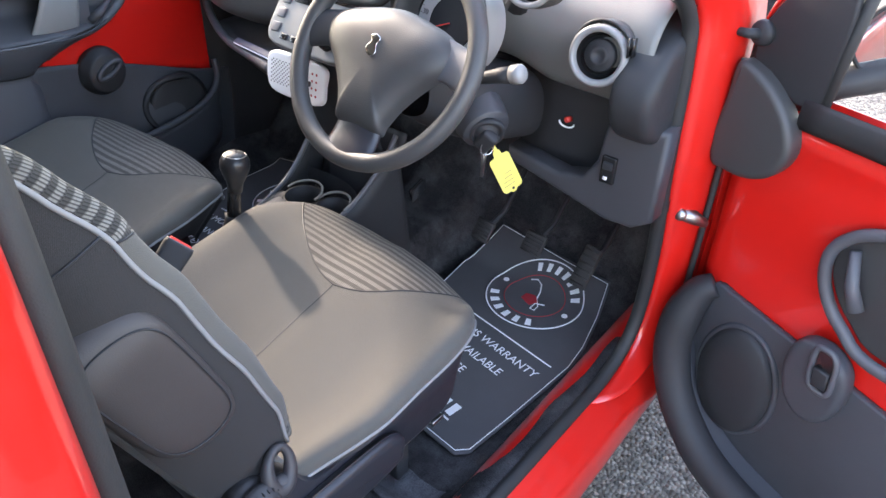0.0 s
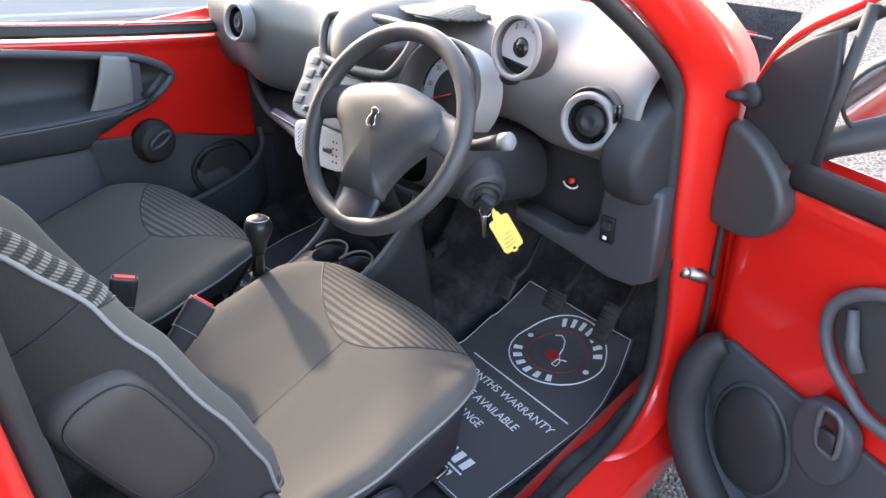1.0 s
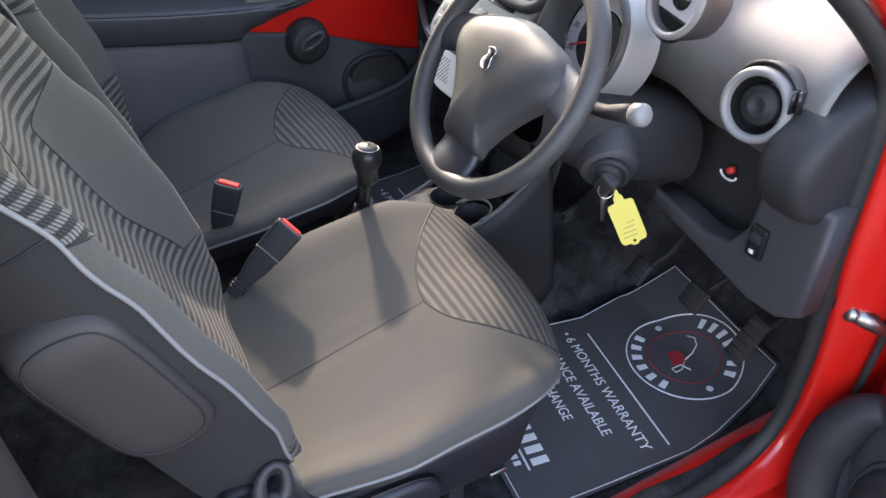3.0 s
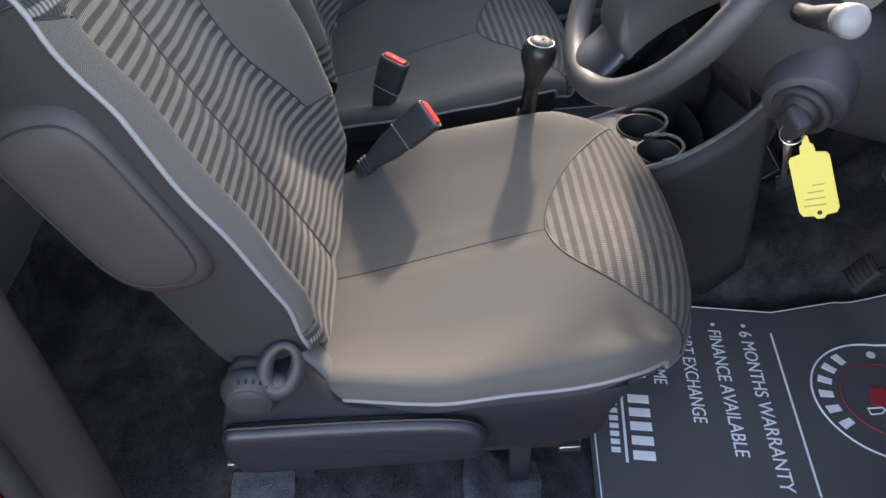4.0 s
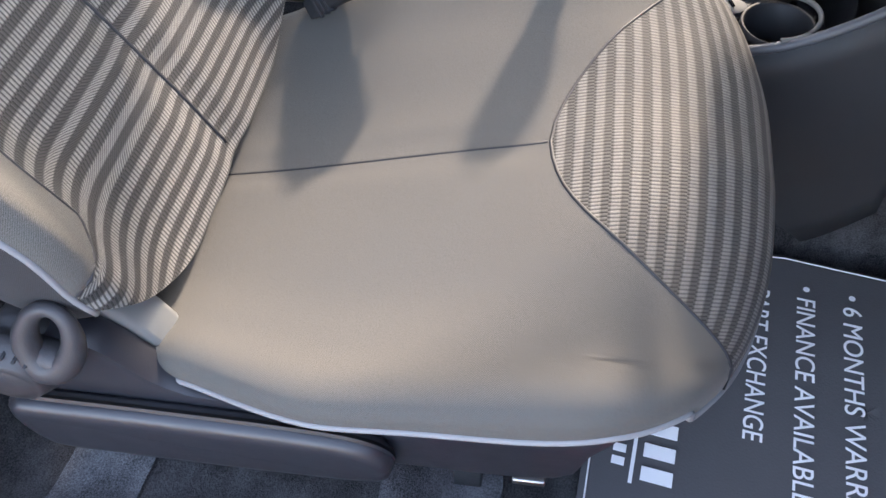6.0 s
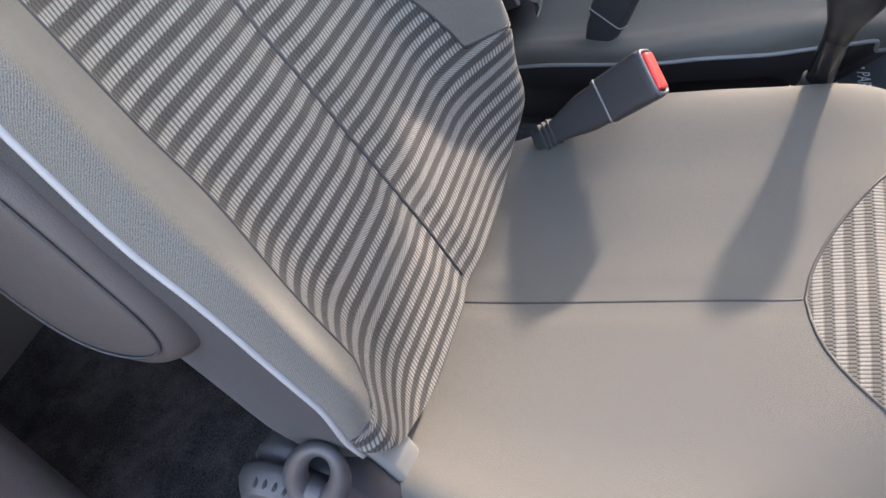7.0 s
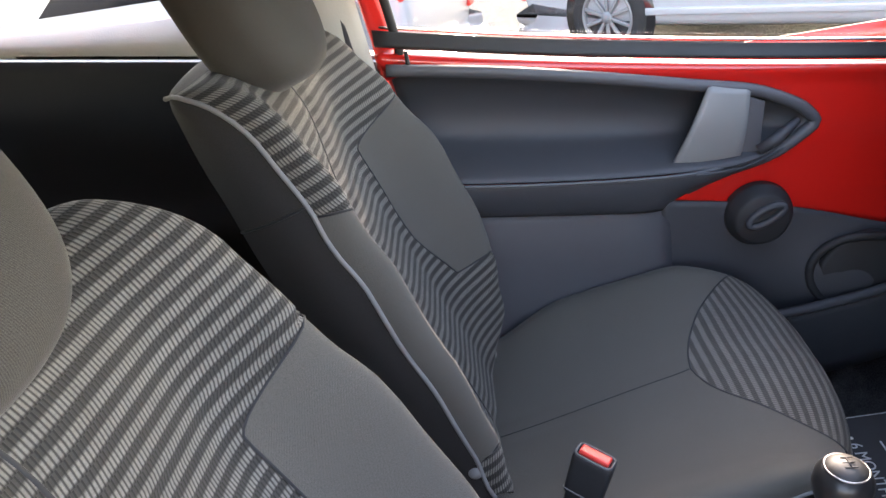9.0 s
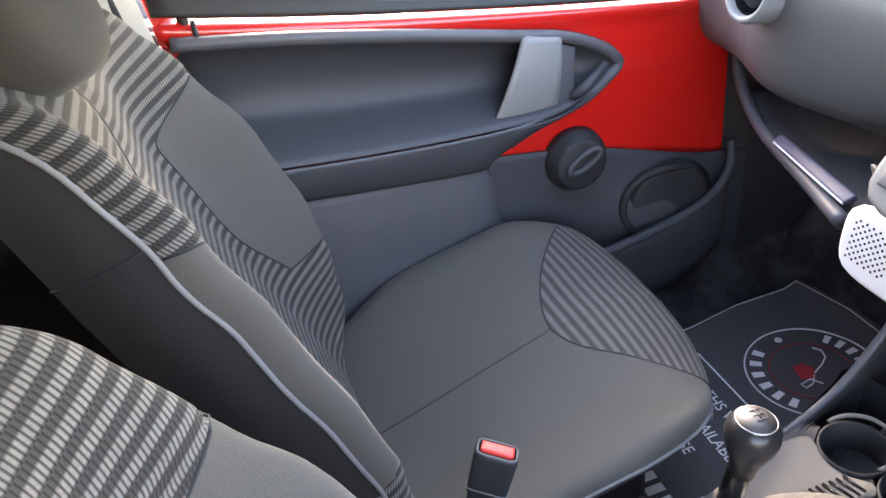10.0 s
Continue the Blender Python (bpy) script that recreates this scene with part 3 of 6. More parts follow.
def table(rows, t):
    """Smooth interpolation in a short table of (t, value)."""
    if t <= rows[0][0]:
        return rows[0][1]
    for (a, x), (b, y) in zip(rows, rows[1:]):
        if t <= b:
            return x + (y - x) * ease(a, b, t) * 0.5 + (y - x) * (t - a) / (b - a) * 0.5
    return rows[-1][1]


EDGE_DROP = ((-0.30, 0.028), (-0.19, 0.025), (-0.10, 0.031), (0.0, 0.042), (0.06, 0.041), (0.12, 0.036))


def cushion_at(u, v):
    """The cushion's skin: u across from -1 to 1, v from the back (0) to the lower front (1)."""
    a = u * math.pi / 2
    sx = signed_pow(math.sin(a), 0.80)
    dropx = 1 - max(math.cos(a), 0.0) ** 0.50
    if v < 0.62:
        y, fy, dropy = -0.37 + 0.37 * v / 0.62, 0.0, 0.0
    else:
        b = (v - 0.62) / 0.38 * math.pi / 2
        fy = math.sin(b) ** 0.85
        y, dropy = 0.212 * fy, 1 - max(math.cos(b), 0.0) ** 0.60
    hw = 0.275 - 0.045 * ease(-0.14, -0.34, y) - 0.040 * fy ** 2.5
    y -= 0.070 * fy * abs(sx) ** 3 + 0.024 * fy * sx
    z = 0.21 * min(y, 0.06) + 0.020 * ease(0.30, 0.72, abs(u)) - 0.012 * ease(0.5, 0.0, abs(u)) * ease(0.0, -0.3, y)
    side = 0.014 * ease(0.50, 0.86, u)
    z += side
    z -= (table(EDGE_DROP, y) + side) * max(dropx, 0) + 0.088 * dropy * (1 - 0.80 * dropx) + 0.02 * ease(0.0, 0.18, y) * abs(sx)
    z -= 0.0045 * math.exp(-(hw * sx / 0.013) ** 2) * ease(0.03, -0.03, y)
    z += 0.024 * ease(0.1, 0.85, -sx) * ease(-0.36, -0.15, y)
    return Vector(((hw + (0.008 if sx < 0 else 0.0) * abs(sx)) * sx, y, z))


def arc_y(x):
    return 0.002 + 0.135 * (abs(x) / 0.225) ** 1.65 + 0.050 * ease(0.04, 0.23, x)


def arc_v(u):
    lo, hi = 0.5, 1.0
    for _ in range(30):
        mid = (lo + hi) / 2
        p = cushion_at(u, mid)
        if p.y < arc_y(p.x):
            lo = mid
        else:
            hi = mid
    return hi


BACK_O, BACK_L = Vector((0, -0.335, -0.060)), 0.690
LEAN_BACK = {"up": Vector((0, -0.395, 0.919)), "n": Vector((0, 0.919, 0.395))}


CENTRE = ((0.0, 0.038), (0.10, 0.038), (0.35, 0.031), (0.50, 0.025), (0.66, 0.026), (0.85, 0.047), (1.0, 0.050))
PEAK = ((0.0, 0.015), (0.12, 0.046), (0.22, 0.068), (0.40, 0.080), (0.60, 0.082), (0.74, 0.066), (0.86, 0.034), (1.0, 0.0))
HALF = ((0.0, 0.225), (0.15, 0.240), (0.45, 0.244), (0.70, 0.238), (0.85, 0.222), (0.95, 0.198), (1.0, 0.172))
INNER, OUTER = ((0.0, 0.020), (0.22, 0.045), (0.45, 0.050), (0.75, 0.050), (0.90, 0.040), (1.0, 0.026)), ((0.0, 0.020), (0.22, 0.028), (0.45, 0.034), (0.75, 0.032), (1.0, 0.028))
SIDE_OF = {"outer": 1, "full": 1, "shift": Vector((0, 0, 0))}
FULL_N = ((0.15, 0.002), (0.35, 0.012), (0.55, 0.016), (0.74, 0.010), (0.86, 0.018), (1.0, 0.020))
FULL_FAR = ((0.15, 0.028), (0.35, 0.042), (0.55, 0.044), (0.74, 0.026), (0.86, 0.018), (1.0, 0.010))
FULL_X = ((0.15, 0.004), (0.35, 0.008), (0.55, 0.010), (0.74, 0.006), (0.86, 0.016), (1.0, 0.016))


def back_at(s, t):
    """The backrest's front skin: s across from -1 to 1, t up from 0 to 1."""
    a = s * math.pi / 2
    sx = signed_pow(math.sin(a), 0.88)
    drop = table(OUTER if s * SIDE_OF["outer"] > 0 else INNER, t) * max((abs(s) - 0.50) / 0.50, 0.0) ** 2.4
    d = table(CENTRE, t) - 0.005 * math.exp(-(s / 0.045) ** 2) + table(PEAK, t) * ease(0.32, 0.80, abs(s)) - drop
    if t < 0.84:
        rise, back = BACK_L * t, 0.0
    else:
        b = (t - 0.84) / 0.16 * math.pi / 2
        rise, back = BACK_L * 0.84 + 0.110 * math.sin(b), 0.065 * (1 - math.cos(b))
    g = -1 if SIDE_OF["full"] else 1
    k = ease(0.3, 0.8, g * s * SIDE_OF["outer"])
    x = table(HALF, t) * sx + SIDE_OF["outer"] * (0.020 * t + g * k * table(FULL_X, t))
    return BACK_O + SIDE_OF["shift"] + LEAN_BACK["up"] * rise + LEAN_BACK["n"] * (d - back + k * table(FULL_N if SIDE_OF["full"] else FULL_FAR, t)) + Vector((x, 0, 0))


def foot(s):
    """Where the backrest's skin ends below: lowest in the middle, higher at both sides."""
    return 0.115 * ease(0.30, 1.0, abs(s))


def bolster_s(t, low, sgn=1):
    """Where the plain side bolster begins, across the backrest; its corners are rounded."""
    mid = 0.40 + 0.12 * ease(0.45, 0.20, t)
    k = ease(low, low + 0.035, t) ** 0.5 * (1 - ease(0.675, 0.745, t)) ** 0.6
    return 1 - (1 - mid) * k


def rear_depth(t):
    return -0.064 + 0.010 * ease(0.0, 0.8, t)


def side_at(sgn, u, t):
    """The side of the backrest, from the piping (u = 0) to the rear edge (u = 1)."""
    p = back_at(sgn, t)
    n = LEAN_BACK["n"]
    return p + n * ((rear_depth(t) - (p - BACK_O).dot(n)) * u) + Vector((sgn * (0.010 * math.sin(math.pi * u) - 0.03 * u), 0, 0))


def build_seat(m, outer, recline, low_outer, label):
    """A front seat; outer is +1 or -1, the side with the recliner; recline in degrees."""
    LEAN_BACK["up"] = Vector((0, -math.sin(radians(recline)), math.cos(radians(recline))))
    LEAN_BACK["n"] = Vector((0, math.cos(radians(recline)), math.sin(radians(recline))))
    seat = thing("front_seat", label, "car seat", m, "front seats")
    va = {}
    nu = 72
    for i in range(nu + 1):
        va[i] = arc_v(-1 + 2 * i / nu)
    def plain(u, v):
        k = va[round(u * nu)]
        return cushion_at(-1 + 2 * u, v * k)
    def insert(u, v):
        k = va[round(u * nu)]
        return cushion_at(-1 + 2 * u, k + v * (1 - k))
    run = [0.0]
    for k in range(1, 201):
        run.append(run[-1] + (cushion_at(0, k / 200) - cushion_at(0, (k - 1) / 200)).length)
    across = [0.0]
    for k in range(1, 201):
        across.append(across[-1] + (cushion_at(-1 + 2 * k / 200, 0.6) - cushion_at(-1 + 2 * (k - 1) / 200, 0.6)).length)
    def metres(tab, x):
        i = min(int(x * 200), 199)
        return tab[i] + (tab[i + 1] - tab[i]) * (x * 200 - i)
    sheet("cushion", plain, nu, 44, CLOTH, seat, "dark grey twill seat cushion", uvf=lambda u, v: (metres(across, u), metres(run, v * va[round(u * nu)])))
    sheet("cushion_insert", insert, nu, 26, STRIPE_C, seat, "ribbed striped front panel of the cushion", uvf=lambda u, v: (metres(across, u), metres(run, va[round(u * nu)] + v * (1 - va[round(u * nu)]))))
    tube("cushion_seam", [cushion_at(0, 0.02 + 0.60 * k / 20) + Vector((0, 0, -0.0012)) for k in range(21)], 0.0022, BLACK, seat, "sunken dark seam", 6)
    tube("insert_seam", [cushion_at(-1 + 2 * i / nu, va[i]) + Vector((0, 0, -0.0008)) for i in range(2, nu - 1)], 0.0020, BLACK, seat, "sunken dark seam", 6)
    # piping round the lower edge, then the skirt below
    edge = [cushion_at(-1, 0.03 + 0.97 * k / 40) for k in range(40)] + [cushion_at(-1 + 2 * k / 40, 1.0) for k in range(41)] + [cushion_at(1, 1.0 - 0.97 * k / 40) for k in range(1, 41)]
    tube("cushion_piping", edge, 0.0029, PIPING, seat, "pale grey piping", 8)
    E = [Vector(p) for p in edge]
    def skirt(u, v):
        p = along(E, u)
        q = Vector((p.x * (1 - 0.10 * v), p.y - (0.02 + 0.06 * ease(0, 0.15, p.y)) * v, p.z - 0.055 * v - 0.03 * ease(0.0, 0.12, p.y) * v))
        return q
    sheet("skirt", skirt, 160, 4, SIDE, seat, "charcoal cloth skirt under the cushion")
    # backrest front skin in panels
    SIDE_OF["outer"], SIDE_OF["full"] = outer, outer > 0
    SIDE_OF["shift"] = Vector((0, 0, 0) if outer > 0 else (0.008, -0.011, 0))
    low = {outer: low_outer, -outer: 0.20}
    def mid(u, v):
        s = -1 + 2 * u
        return back_at(s * bolster_s(v, low[1 if s > 0 else -1]), max(v, foot(s)))
    sheet("backrest_insert", mid, 100, 120, STRIPE_B, seat, "ribbed striped backrest panel")
    for sgn in (-1, 1):
        def bol(u, v, sgn=sgn):
            t = low[sgn] + (0.745 - low[sgn]) * v
            b = bolster_s(t, low[sgn])
            return back_at(sgn * (b + (1 - b) * (u if sgn > 0 else 1 - u)), t)
        sheet("bolster", bol, 28, 90, CLOTH, seat, "plain dark grey side bolster")
        line = [back_at(sgn, 0.110 + 0.89 * k / 60) for k in range(61)]
        tube("backrest_piping", line, 0.0029, PIPING, seat, "pale grey piping", 8)
        sheet("backrest_side", lambda u, v: side_at(sgn, u, 0.105 + 0.895 * v), 8, 50, SIDE, seat, "charcoal cloth side of the backrest", flip=(sgn < 0))
        tube("side_seam", [side_at(sgn, k / 10, 0.765) + Vector((sgn * 0.0006, 0, 0)) for k in range(11)], 0.0016, BLACK, seat, "", 6)
        span = 0.745 - low[sgn]
        tube("bolster_seam", [back_at(sgn * min(bolster_s(low[sgn] + span * (0.004 + 0.992 * k / 90), low[sgn]), 0.992), low[sgn] + span * (0.004 + 0.992 * k / 90)) - LEAN_BACK["n"] * 0.0004 for k in range(91)], 0.0016, BLACK, seat, "sunken dark seam", 6)
    def shell(u, v):
        return side_at(-1, 1, v).lerp(side_at(1, 1, v), u) - LEAN_BACK["n"] * (0.02 * math.sin(math.pi * u))
    sheet("backrest_rear", shell, 10, 30, SIDE, seat, "charcoal rear of the backrest", flip=True)
    def top(u, v):
        q = back_at(-1 + 2 * u, 1.0).lerp(shell(u, 1.0), v)
        return q + LEAN_BACK["up"] * (0.010 * math.sin(math.pi * v) * math.sin(math.pi * u) ** 0.5)
    sheet("backrest_top", top, 24, 6, CLOTH, seat, "cloth top edge of the backrest")
    tube("backrest_seam", [back_at(0, 0.02 + 0.96 * k / 60) - LEAN_BACK["n"] * 0.0008 for k in range(61)], 0.0024, BLACK, seat, "sunken dark centre seam", 6)
    # headrest: a soft block that narrows to its top
    hc = BACK_O + LEAN_BACK["up"] * 0.775 + LEAN_BACK["n"] * 0.030 + Vector((outer * 0.020, 0, 0))
    def head(u, v):
        a, b = 2 * math.pi * u, math.pi * (v - 0.5)
        ca, sa = math.cos(a), math.sin(a)
        r = max(math.cos(b), 0) ** 0.42
        wx = 0.150 - 0.018 * (v - 0.3)
        x = wx * r * signed_pow(ca, 0.75)
        d = 0.062 * r * signed_pow(sa, 0.7) + (0.012 * (1 - (x / wx) ** 2) if sa > 0 else 0)
        h = 0.125 * signed_pow(math.sin(b), 0.62) - (0.030 * (1 - (x / 0.16) ** 2) if v < 0.5 else 0) * abs(math.sin(b))
        return hc + LEAN_BACK["n"] * d + LEAN_BACK["up"] * h + Vector((x, 0, 0))
    sheet("headrest", head, 48, 32, HEADCLOTH, seat, "dark grey cloth headrest", closed_u=True)
    # outer plastic base with rail
    ox = outer * 0.250
    prof = [(-0.440, -0.120), (-0.436, -0.088), (-0.420, -0.045), (-0.392, -0.006), (-0.360, 0.008), (-0.336, 0.002), (-0.320, -0.014), (-0.309, -0.034), (-0.298, -0.053), (-0.280, -0.068), (-0.250, -0.074), (-0.10, -0.076), (-0.03, -0.074), (0.040, -0.062), (0.072, -0.058), (0.055, -0.105), (0.030, -0.162), (-0.10, -0.172), (-0.38, -0.172), (-0.432, -0.160)]
    prof = [(q.x, q.y) for q in smooth_line([(x, y, 0) for x, y in prof], 3, True)]
    M = Matrix(((0, 0, 1, ox - (0.03 if outer > 0 else 0.0)), (1, 0, 0, 0), (0, 1, 0, 0), (0, 0, 0, 1)))
    base = part("base_cover", prism_bm(prof, 0.03, M, 0.006), BASEPL, seat, "blue-black plastic base cover")
    sharp(base, 50)
    bulge = [(-0.434, -0.090), (-0.385, -0.082), (-0.25, -0.082), (-0.160, -0.086), (-0.122, -0.097), (-0.106, -0.116), (-0.108, -0.140), (-0.14, -0.166), (-0.37, -0.170), (-0.428, -0.158)]
    bulge = [(q.x, q.y) for q in smooth_line([(x, y, 0) for x, y in bulge], 4, True)]
    M2 = Matrix(((0, 0, outer, ox - outer * 0.002), (1, 0, 0, 0), (0, 1, 0, 0), (0, 0, 0, 1)))
    part("base_bulge", prism_bm(bulge, 0.026, M2, 0.016, 5), BASEPL, base)
    hinge = [(-0.352, -0.085), (-0.354, -0.005), (-0.342, 0.014), (-0.326, 0.004), (-0.306, -0.028), (-0.298, -0.050), (-0.298, -0.085)]
    part("hinge_plate", prism_bm(hinge, 0.036, Matrix(((0, 0, outer, ox - outer * 0.066), (1, 0, 0, 0), (0, 1, 0, 0), (0, 0, 0, 1))), 0.006), HINGEM, seat, "pale grey hinge plate")
    for yy, zz in ((-0.436, -0.186), (0.010, -0.190)):
        part("rail_end", box_bm(outer * 0.236, yy, zz, 0.020, 0.030, 0.010, 0.002), STEEL, seat, "bright steel rail end")
    part("base_inner", box_bm(-0.0, -0.17, -0.15, 0.42, 0.42, 0.10, 0.02), SIDE, seat, "dark seat frame under the cushion")
    for sgn in (-1, 1):
        part("seat_rail", box_bm(sgn * 0.215, -0.20, -0.192, 0.035, 0.46, 0.022, 0.004), STEEL, seat, "dull steel seat rail")
        for yy in (-0.36, -0.05):
            part("rail_foot", box_bm(sgn * 0.205, yy, -0.25, 0.02, 0.03, 0.12, 0.003), BLACK, seat)
    Mc = Matrix.Translation((-outer * 0.236, -0.341, 0.074)) @ Matrix.Rotation(radians(-90 * outer), 4, "Y")
    part("pivot_cap", lathe_bm([(0.0105, -0.012), (0.0125, -0.004), (0.0120, 0.004), (0.0085, 0.010), (0.0040, 0.0125), (0.0005, 0.013)], 24, Mc), PIPING, seat, "pale grey pivot cap")
    # recliner knob: a stepped drum with a raised cap and a loop handle growing out of it
    kc = Vector((outer * 0.236, -0.384, -0.012))
    Mk = Matrix.Translation(kc) @ Matrix.Rotation(radians(90 * outer), 4, "Y")
    ring = [(0.026, -0.02), (0.029, -0.004), (0.031, 0.002), (0.031, 0.008), (0.0285, 0.011), (0.028, 0.016), (0.034, 0.020), (0.0355, 0.024), (0.0350, 0.030), (0.031, 0.037), (0.0265, 0.043), (0.0245, 0.0455), (0.0238, 0.0448), (0.0225, 0.0462), (0.010, 0.0478), (0.0005, 0.048)]
    knob = part("recliner_knob", lathe_bm(ring, 44, Mk), KNOBPL, seat, "dark grey plastic recliner knob")
    for k in range(6):
        a = radians(28 + 15 * k)
        c = kc + Vector((outer * 0.0365, 0.0315 * math.cos(a), 0.0315 * math.sin(a)))
        part("grip_rib", box_bm(c.x, c.y, c.z, 0.009, 0.0028, 0.0028, 0.001, 1), BLACK, knob)
    lc = kc + Vector((outer * 0.022, 0.040, 0.034))
    loop, thick = [], []
    for k in range(40):
        a = 2 * math.pi * k / 40
        loop.append(lc + Vector((outer * -0.010 * math.sin(a), 0.0185 * math.cos(a) + 0.006 * math.sin(a), 0.0265 * math.sin(a))))
        thick.append(0.0092 + 0.0022 * math.cos(a + 1.9) - 0.0012 * math.sin(a))
    tube("recliner_lever", loop, thick, KNOBPL, seat, "dark grey plastic loop handle", 14, True)
    root = smooth_line([kc + Vector((outer * 0.020, 0.010, 0.006)), kc + Vector((outer * 0.024, 0.026, 0.012)), lc + Vector((outer * 0.006, 0.006, -0.022))], 4)
    tube("lever_root", root, [0.016, 0.016, 0.0155, 0.015, 0.0145, 0.014, 0.0135, 0.013, 0.012][:len(root)], KNOBPL, seat, "", 12)
    return seat


DRIVER_M = pose(0.337, 0.004, 0.600, 0, 0, -0.5)
PASS_M = pose(-0.339, -0.030, 0.600, 0, 0, 4.0)
driver_seat = build_seat(DRIVER_M, 1, 23.2, 0.145, "dark grey cloth driver's seat with ribbed striped panels")
passenger_seat = build_seat(PASS_M, -1, 18.0, 0.24, "dark grey cloth passenger seat with ribbed striped panels")

# ---------------------------------------------------------------- steering wheel
WHEEL_C, WHEEL_TILT, WHEEL_R = Vector((0.3595, 0.1226, 0.996)), 34.0, 0.171
WHEEL_M = Matrix.Translation(WHEEL_C) @ Matrix.Rotation(radians(0.7), 4, "Z") @ Matrix.Rotation(radians(90 - WHEEL_TILT), 4, "X")


def flat_outline(pts, n=6):
    return [(p.x, p.y) for p in smooth_line([(x, y, 0) for x, y in pts], n, True)]


def build_wheel():
    w = thing("steering_wheel", "black steering wheel with a grained rim and wide hub", "steering wheel", WHEEL_M)
    tube("rim", [(WHEEL_R * math.cos(a), WHEEL_R * math.sin(a), 0) for a in (2 * math.pi * k / 96 for k in range(96))], 0.0158, DASH, w, "grained black rim", 16, True)
    # hub pad: a domed shield that narrows to the lower spoke
    half = [(0.060, 0.074), (0.108, 0.060), (0.130, 0.036), (0.124, 0.004), (0.094, -0.030), (0.068, -0.066), (0.052, -0.100), (0.045, -0.120)]
    edge = smooth_line([(0, 0.083, 0)] + [(x, y, 0) for x, y in half] + [(0, -0.122, 0)] + [(-x, y, 0) for x, y in reversed(half)], 6, True)
    n = len(edge)
    def pad(u, v):
        p = edge[round(u * n) % n]
        c = Vector((0, -0.005, 0))
        r = 1 - v
        q = c.lerp(p, r)
        h = 0.035 * (1 - r ** 4) ** 0.5 - 0.012 if r < 1 else -0.012
        return Vector((q.x, q.y, h + 0.005 * (1 - r * r)))
    sheet("hub_pad", pad, n, 18, DASH, w, "grained black domed hub pad", closed_u=True)
    for sgn in (-1, 1):
        sp = smooth_line([(sgn * 0.090, 0.024, -0.004), (sgn * 0.118, 0.024, -0.006), (sgn * 0.145, 0.018, -0.004), (sgn * 0.167, 0.012, 0.0)], 5)
        def spoke(u, v, sp=sp):
            p = along(sp, v)
            wd = 0.036 - 0.004 * math.sin(math.pi * v)
            a = 2 * math.pi * u
            return p + Vector((0, wd * math.cos(a), 0.011 * math.sin(a)))
        sheet("side_spoke", spoke, 16, 12, BLACK if sgn < 0 else GREYPL, w, "satin grey spoke" if sgn > 0 else "black spoke", closed_u=True)
    low = smooth_line([(0, -0.100, -0.006), (0, -0.125, -0.008), (0, -0.150, -0.003), (0, -0.168, 0)], 5)
    sheet("lower_spoke", lambda u, v: along(low, v) + Vector(((0.045 + 0.006 * v) * math.cos(2 * math.pi * u), 0, 0.014 * math.sin(2 * math.pi * u))), 18, 12, BASEPL, w, "smooth black lower spoke", closed_u=True)
    # plain raised badge
    badge = flat_outline([(-0.008, -0.014), (-0.012, -0.004), (-0.006, 0.006), (-0.010, 0.014), (0.0, 0.018), (0.010, 0.012), (0.006, 0.002), (0.010, -0.010), (0.004, -0.018)], 3)
    part("badge", prism_bm(badge, 0.004, Matrix.Translation((-0.002, 0.010, 0.0265)), 0.001), CHROME, w, "plain raised chrome badge")
    # column shroud, stalk and ignition lock stand behind the wheel
    c = thing("steering_column", "black plastic steering column shroud with stalk", "steering column")
    S = smooth_line([(0.372, 0.150, 0.950), (0.390, 0.220, 0.915), (0.405, 0.310, 0.880), (0.41, 0.42, 0.85)], 6)
    def shroud(u, v):
        p = along(S, v)
        a = 2 * math.pi * u
        k = 0.055 + 0.018 * ease(0, 0.4, v)
        return p + Vector((k * 1.15 * signed(math.cos(a), 0.75), 0, k * signed(math.sin(a), 0.75)))
    sheet("shroud", shroud, 32, 16, BLACK, c, "black plastic shroud", closed_u=True)
    I = smooth_line([(0.420, 0.270, 0.895), (0.465, 0.250, 0.884), (0.492, 0.236, 0.872)], 6)
    tube("lock_boss", I, [0.055 - 0.014 * k / 12 for k in range(13)], KNEE, c, "grey boss of the ignition lock", 24)
    ax = Vector((0.55, -0.62, -0.35)).normalized()
    M = Matrix.Translation((0.496, 0.232, 0.870)) @ ax.to_track_quat("Z", "Y").to_matrix().to_4x4()
    part("lock_ring", lathe_bm([(0.032, -0.004), (0.031, 0.004), (0.026, 0.006), (0.024, 0.001), (0.019, 0.001), (0.018, 0.008), (0.0005, 0.009)], 32, M), BLACK, c, "black ignition lock ring")
    st = part("stalk", tube_bm([(0.440, 0.225, 0.955), (0.495, 0.212, 0.972), (0.528, 0.211, 0.985), (0.552, 0.210, 0.993)], [0.009, 0.010, 0.0125, 0.014], 14), BLACK, c, "black indicator stalk")
    part("stalk_end", tube_bm([(0.551, 0.210, 0.993), (0.566, 0.210, 0.998), (0.570, 0.210, 0.9995)], [0.0150, 0.0155, 0.012], 16), SILVER, st, "pale grey stalk end")
    part("stalk_far", tube_bm([(0.33, 0.20, 0.965), (0.23, 0.205, 0.985), (0.19, 0.206, 0.992)], [0.009, 0.010, 0.013], 12), BLACK, c, "black wiper stalk")
    return w


build_wheel()


# ---------------------------------------------------------------- dashboard
def dash_y(x):
    """How far forward the dash face stands; its middle comes out towards the seats."""
    return 0.372 - 0.080 * (x - 0.618) - 0.105 * math.exp(-((x - 0.045) / 0.14) ** 2) * 1.25 - 0.02 * math.exp(-((x - 0.36) / 0.10) ** 2)


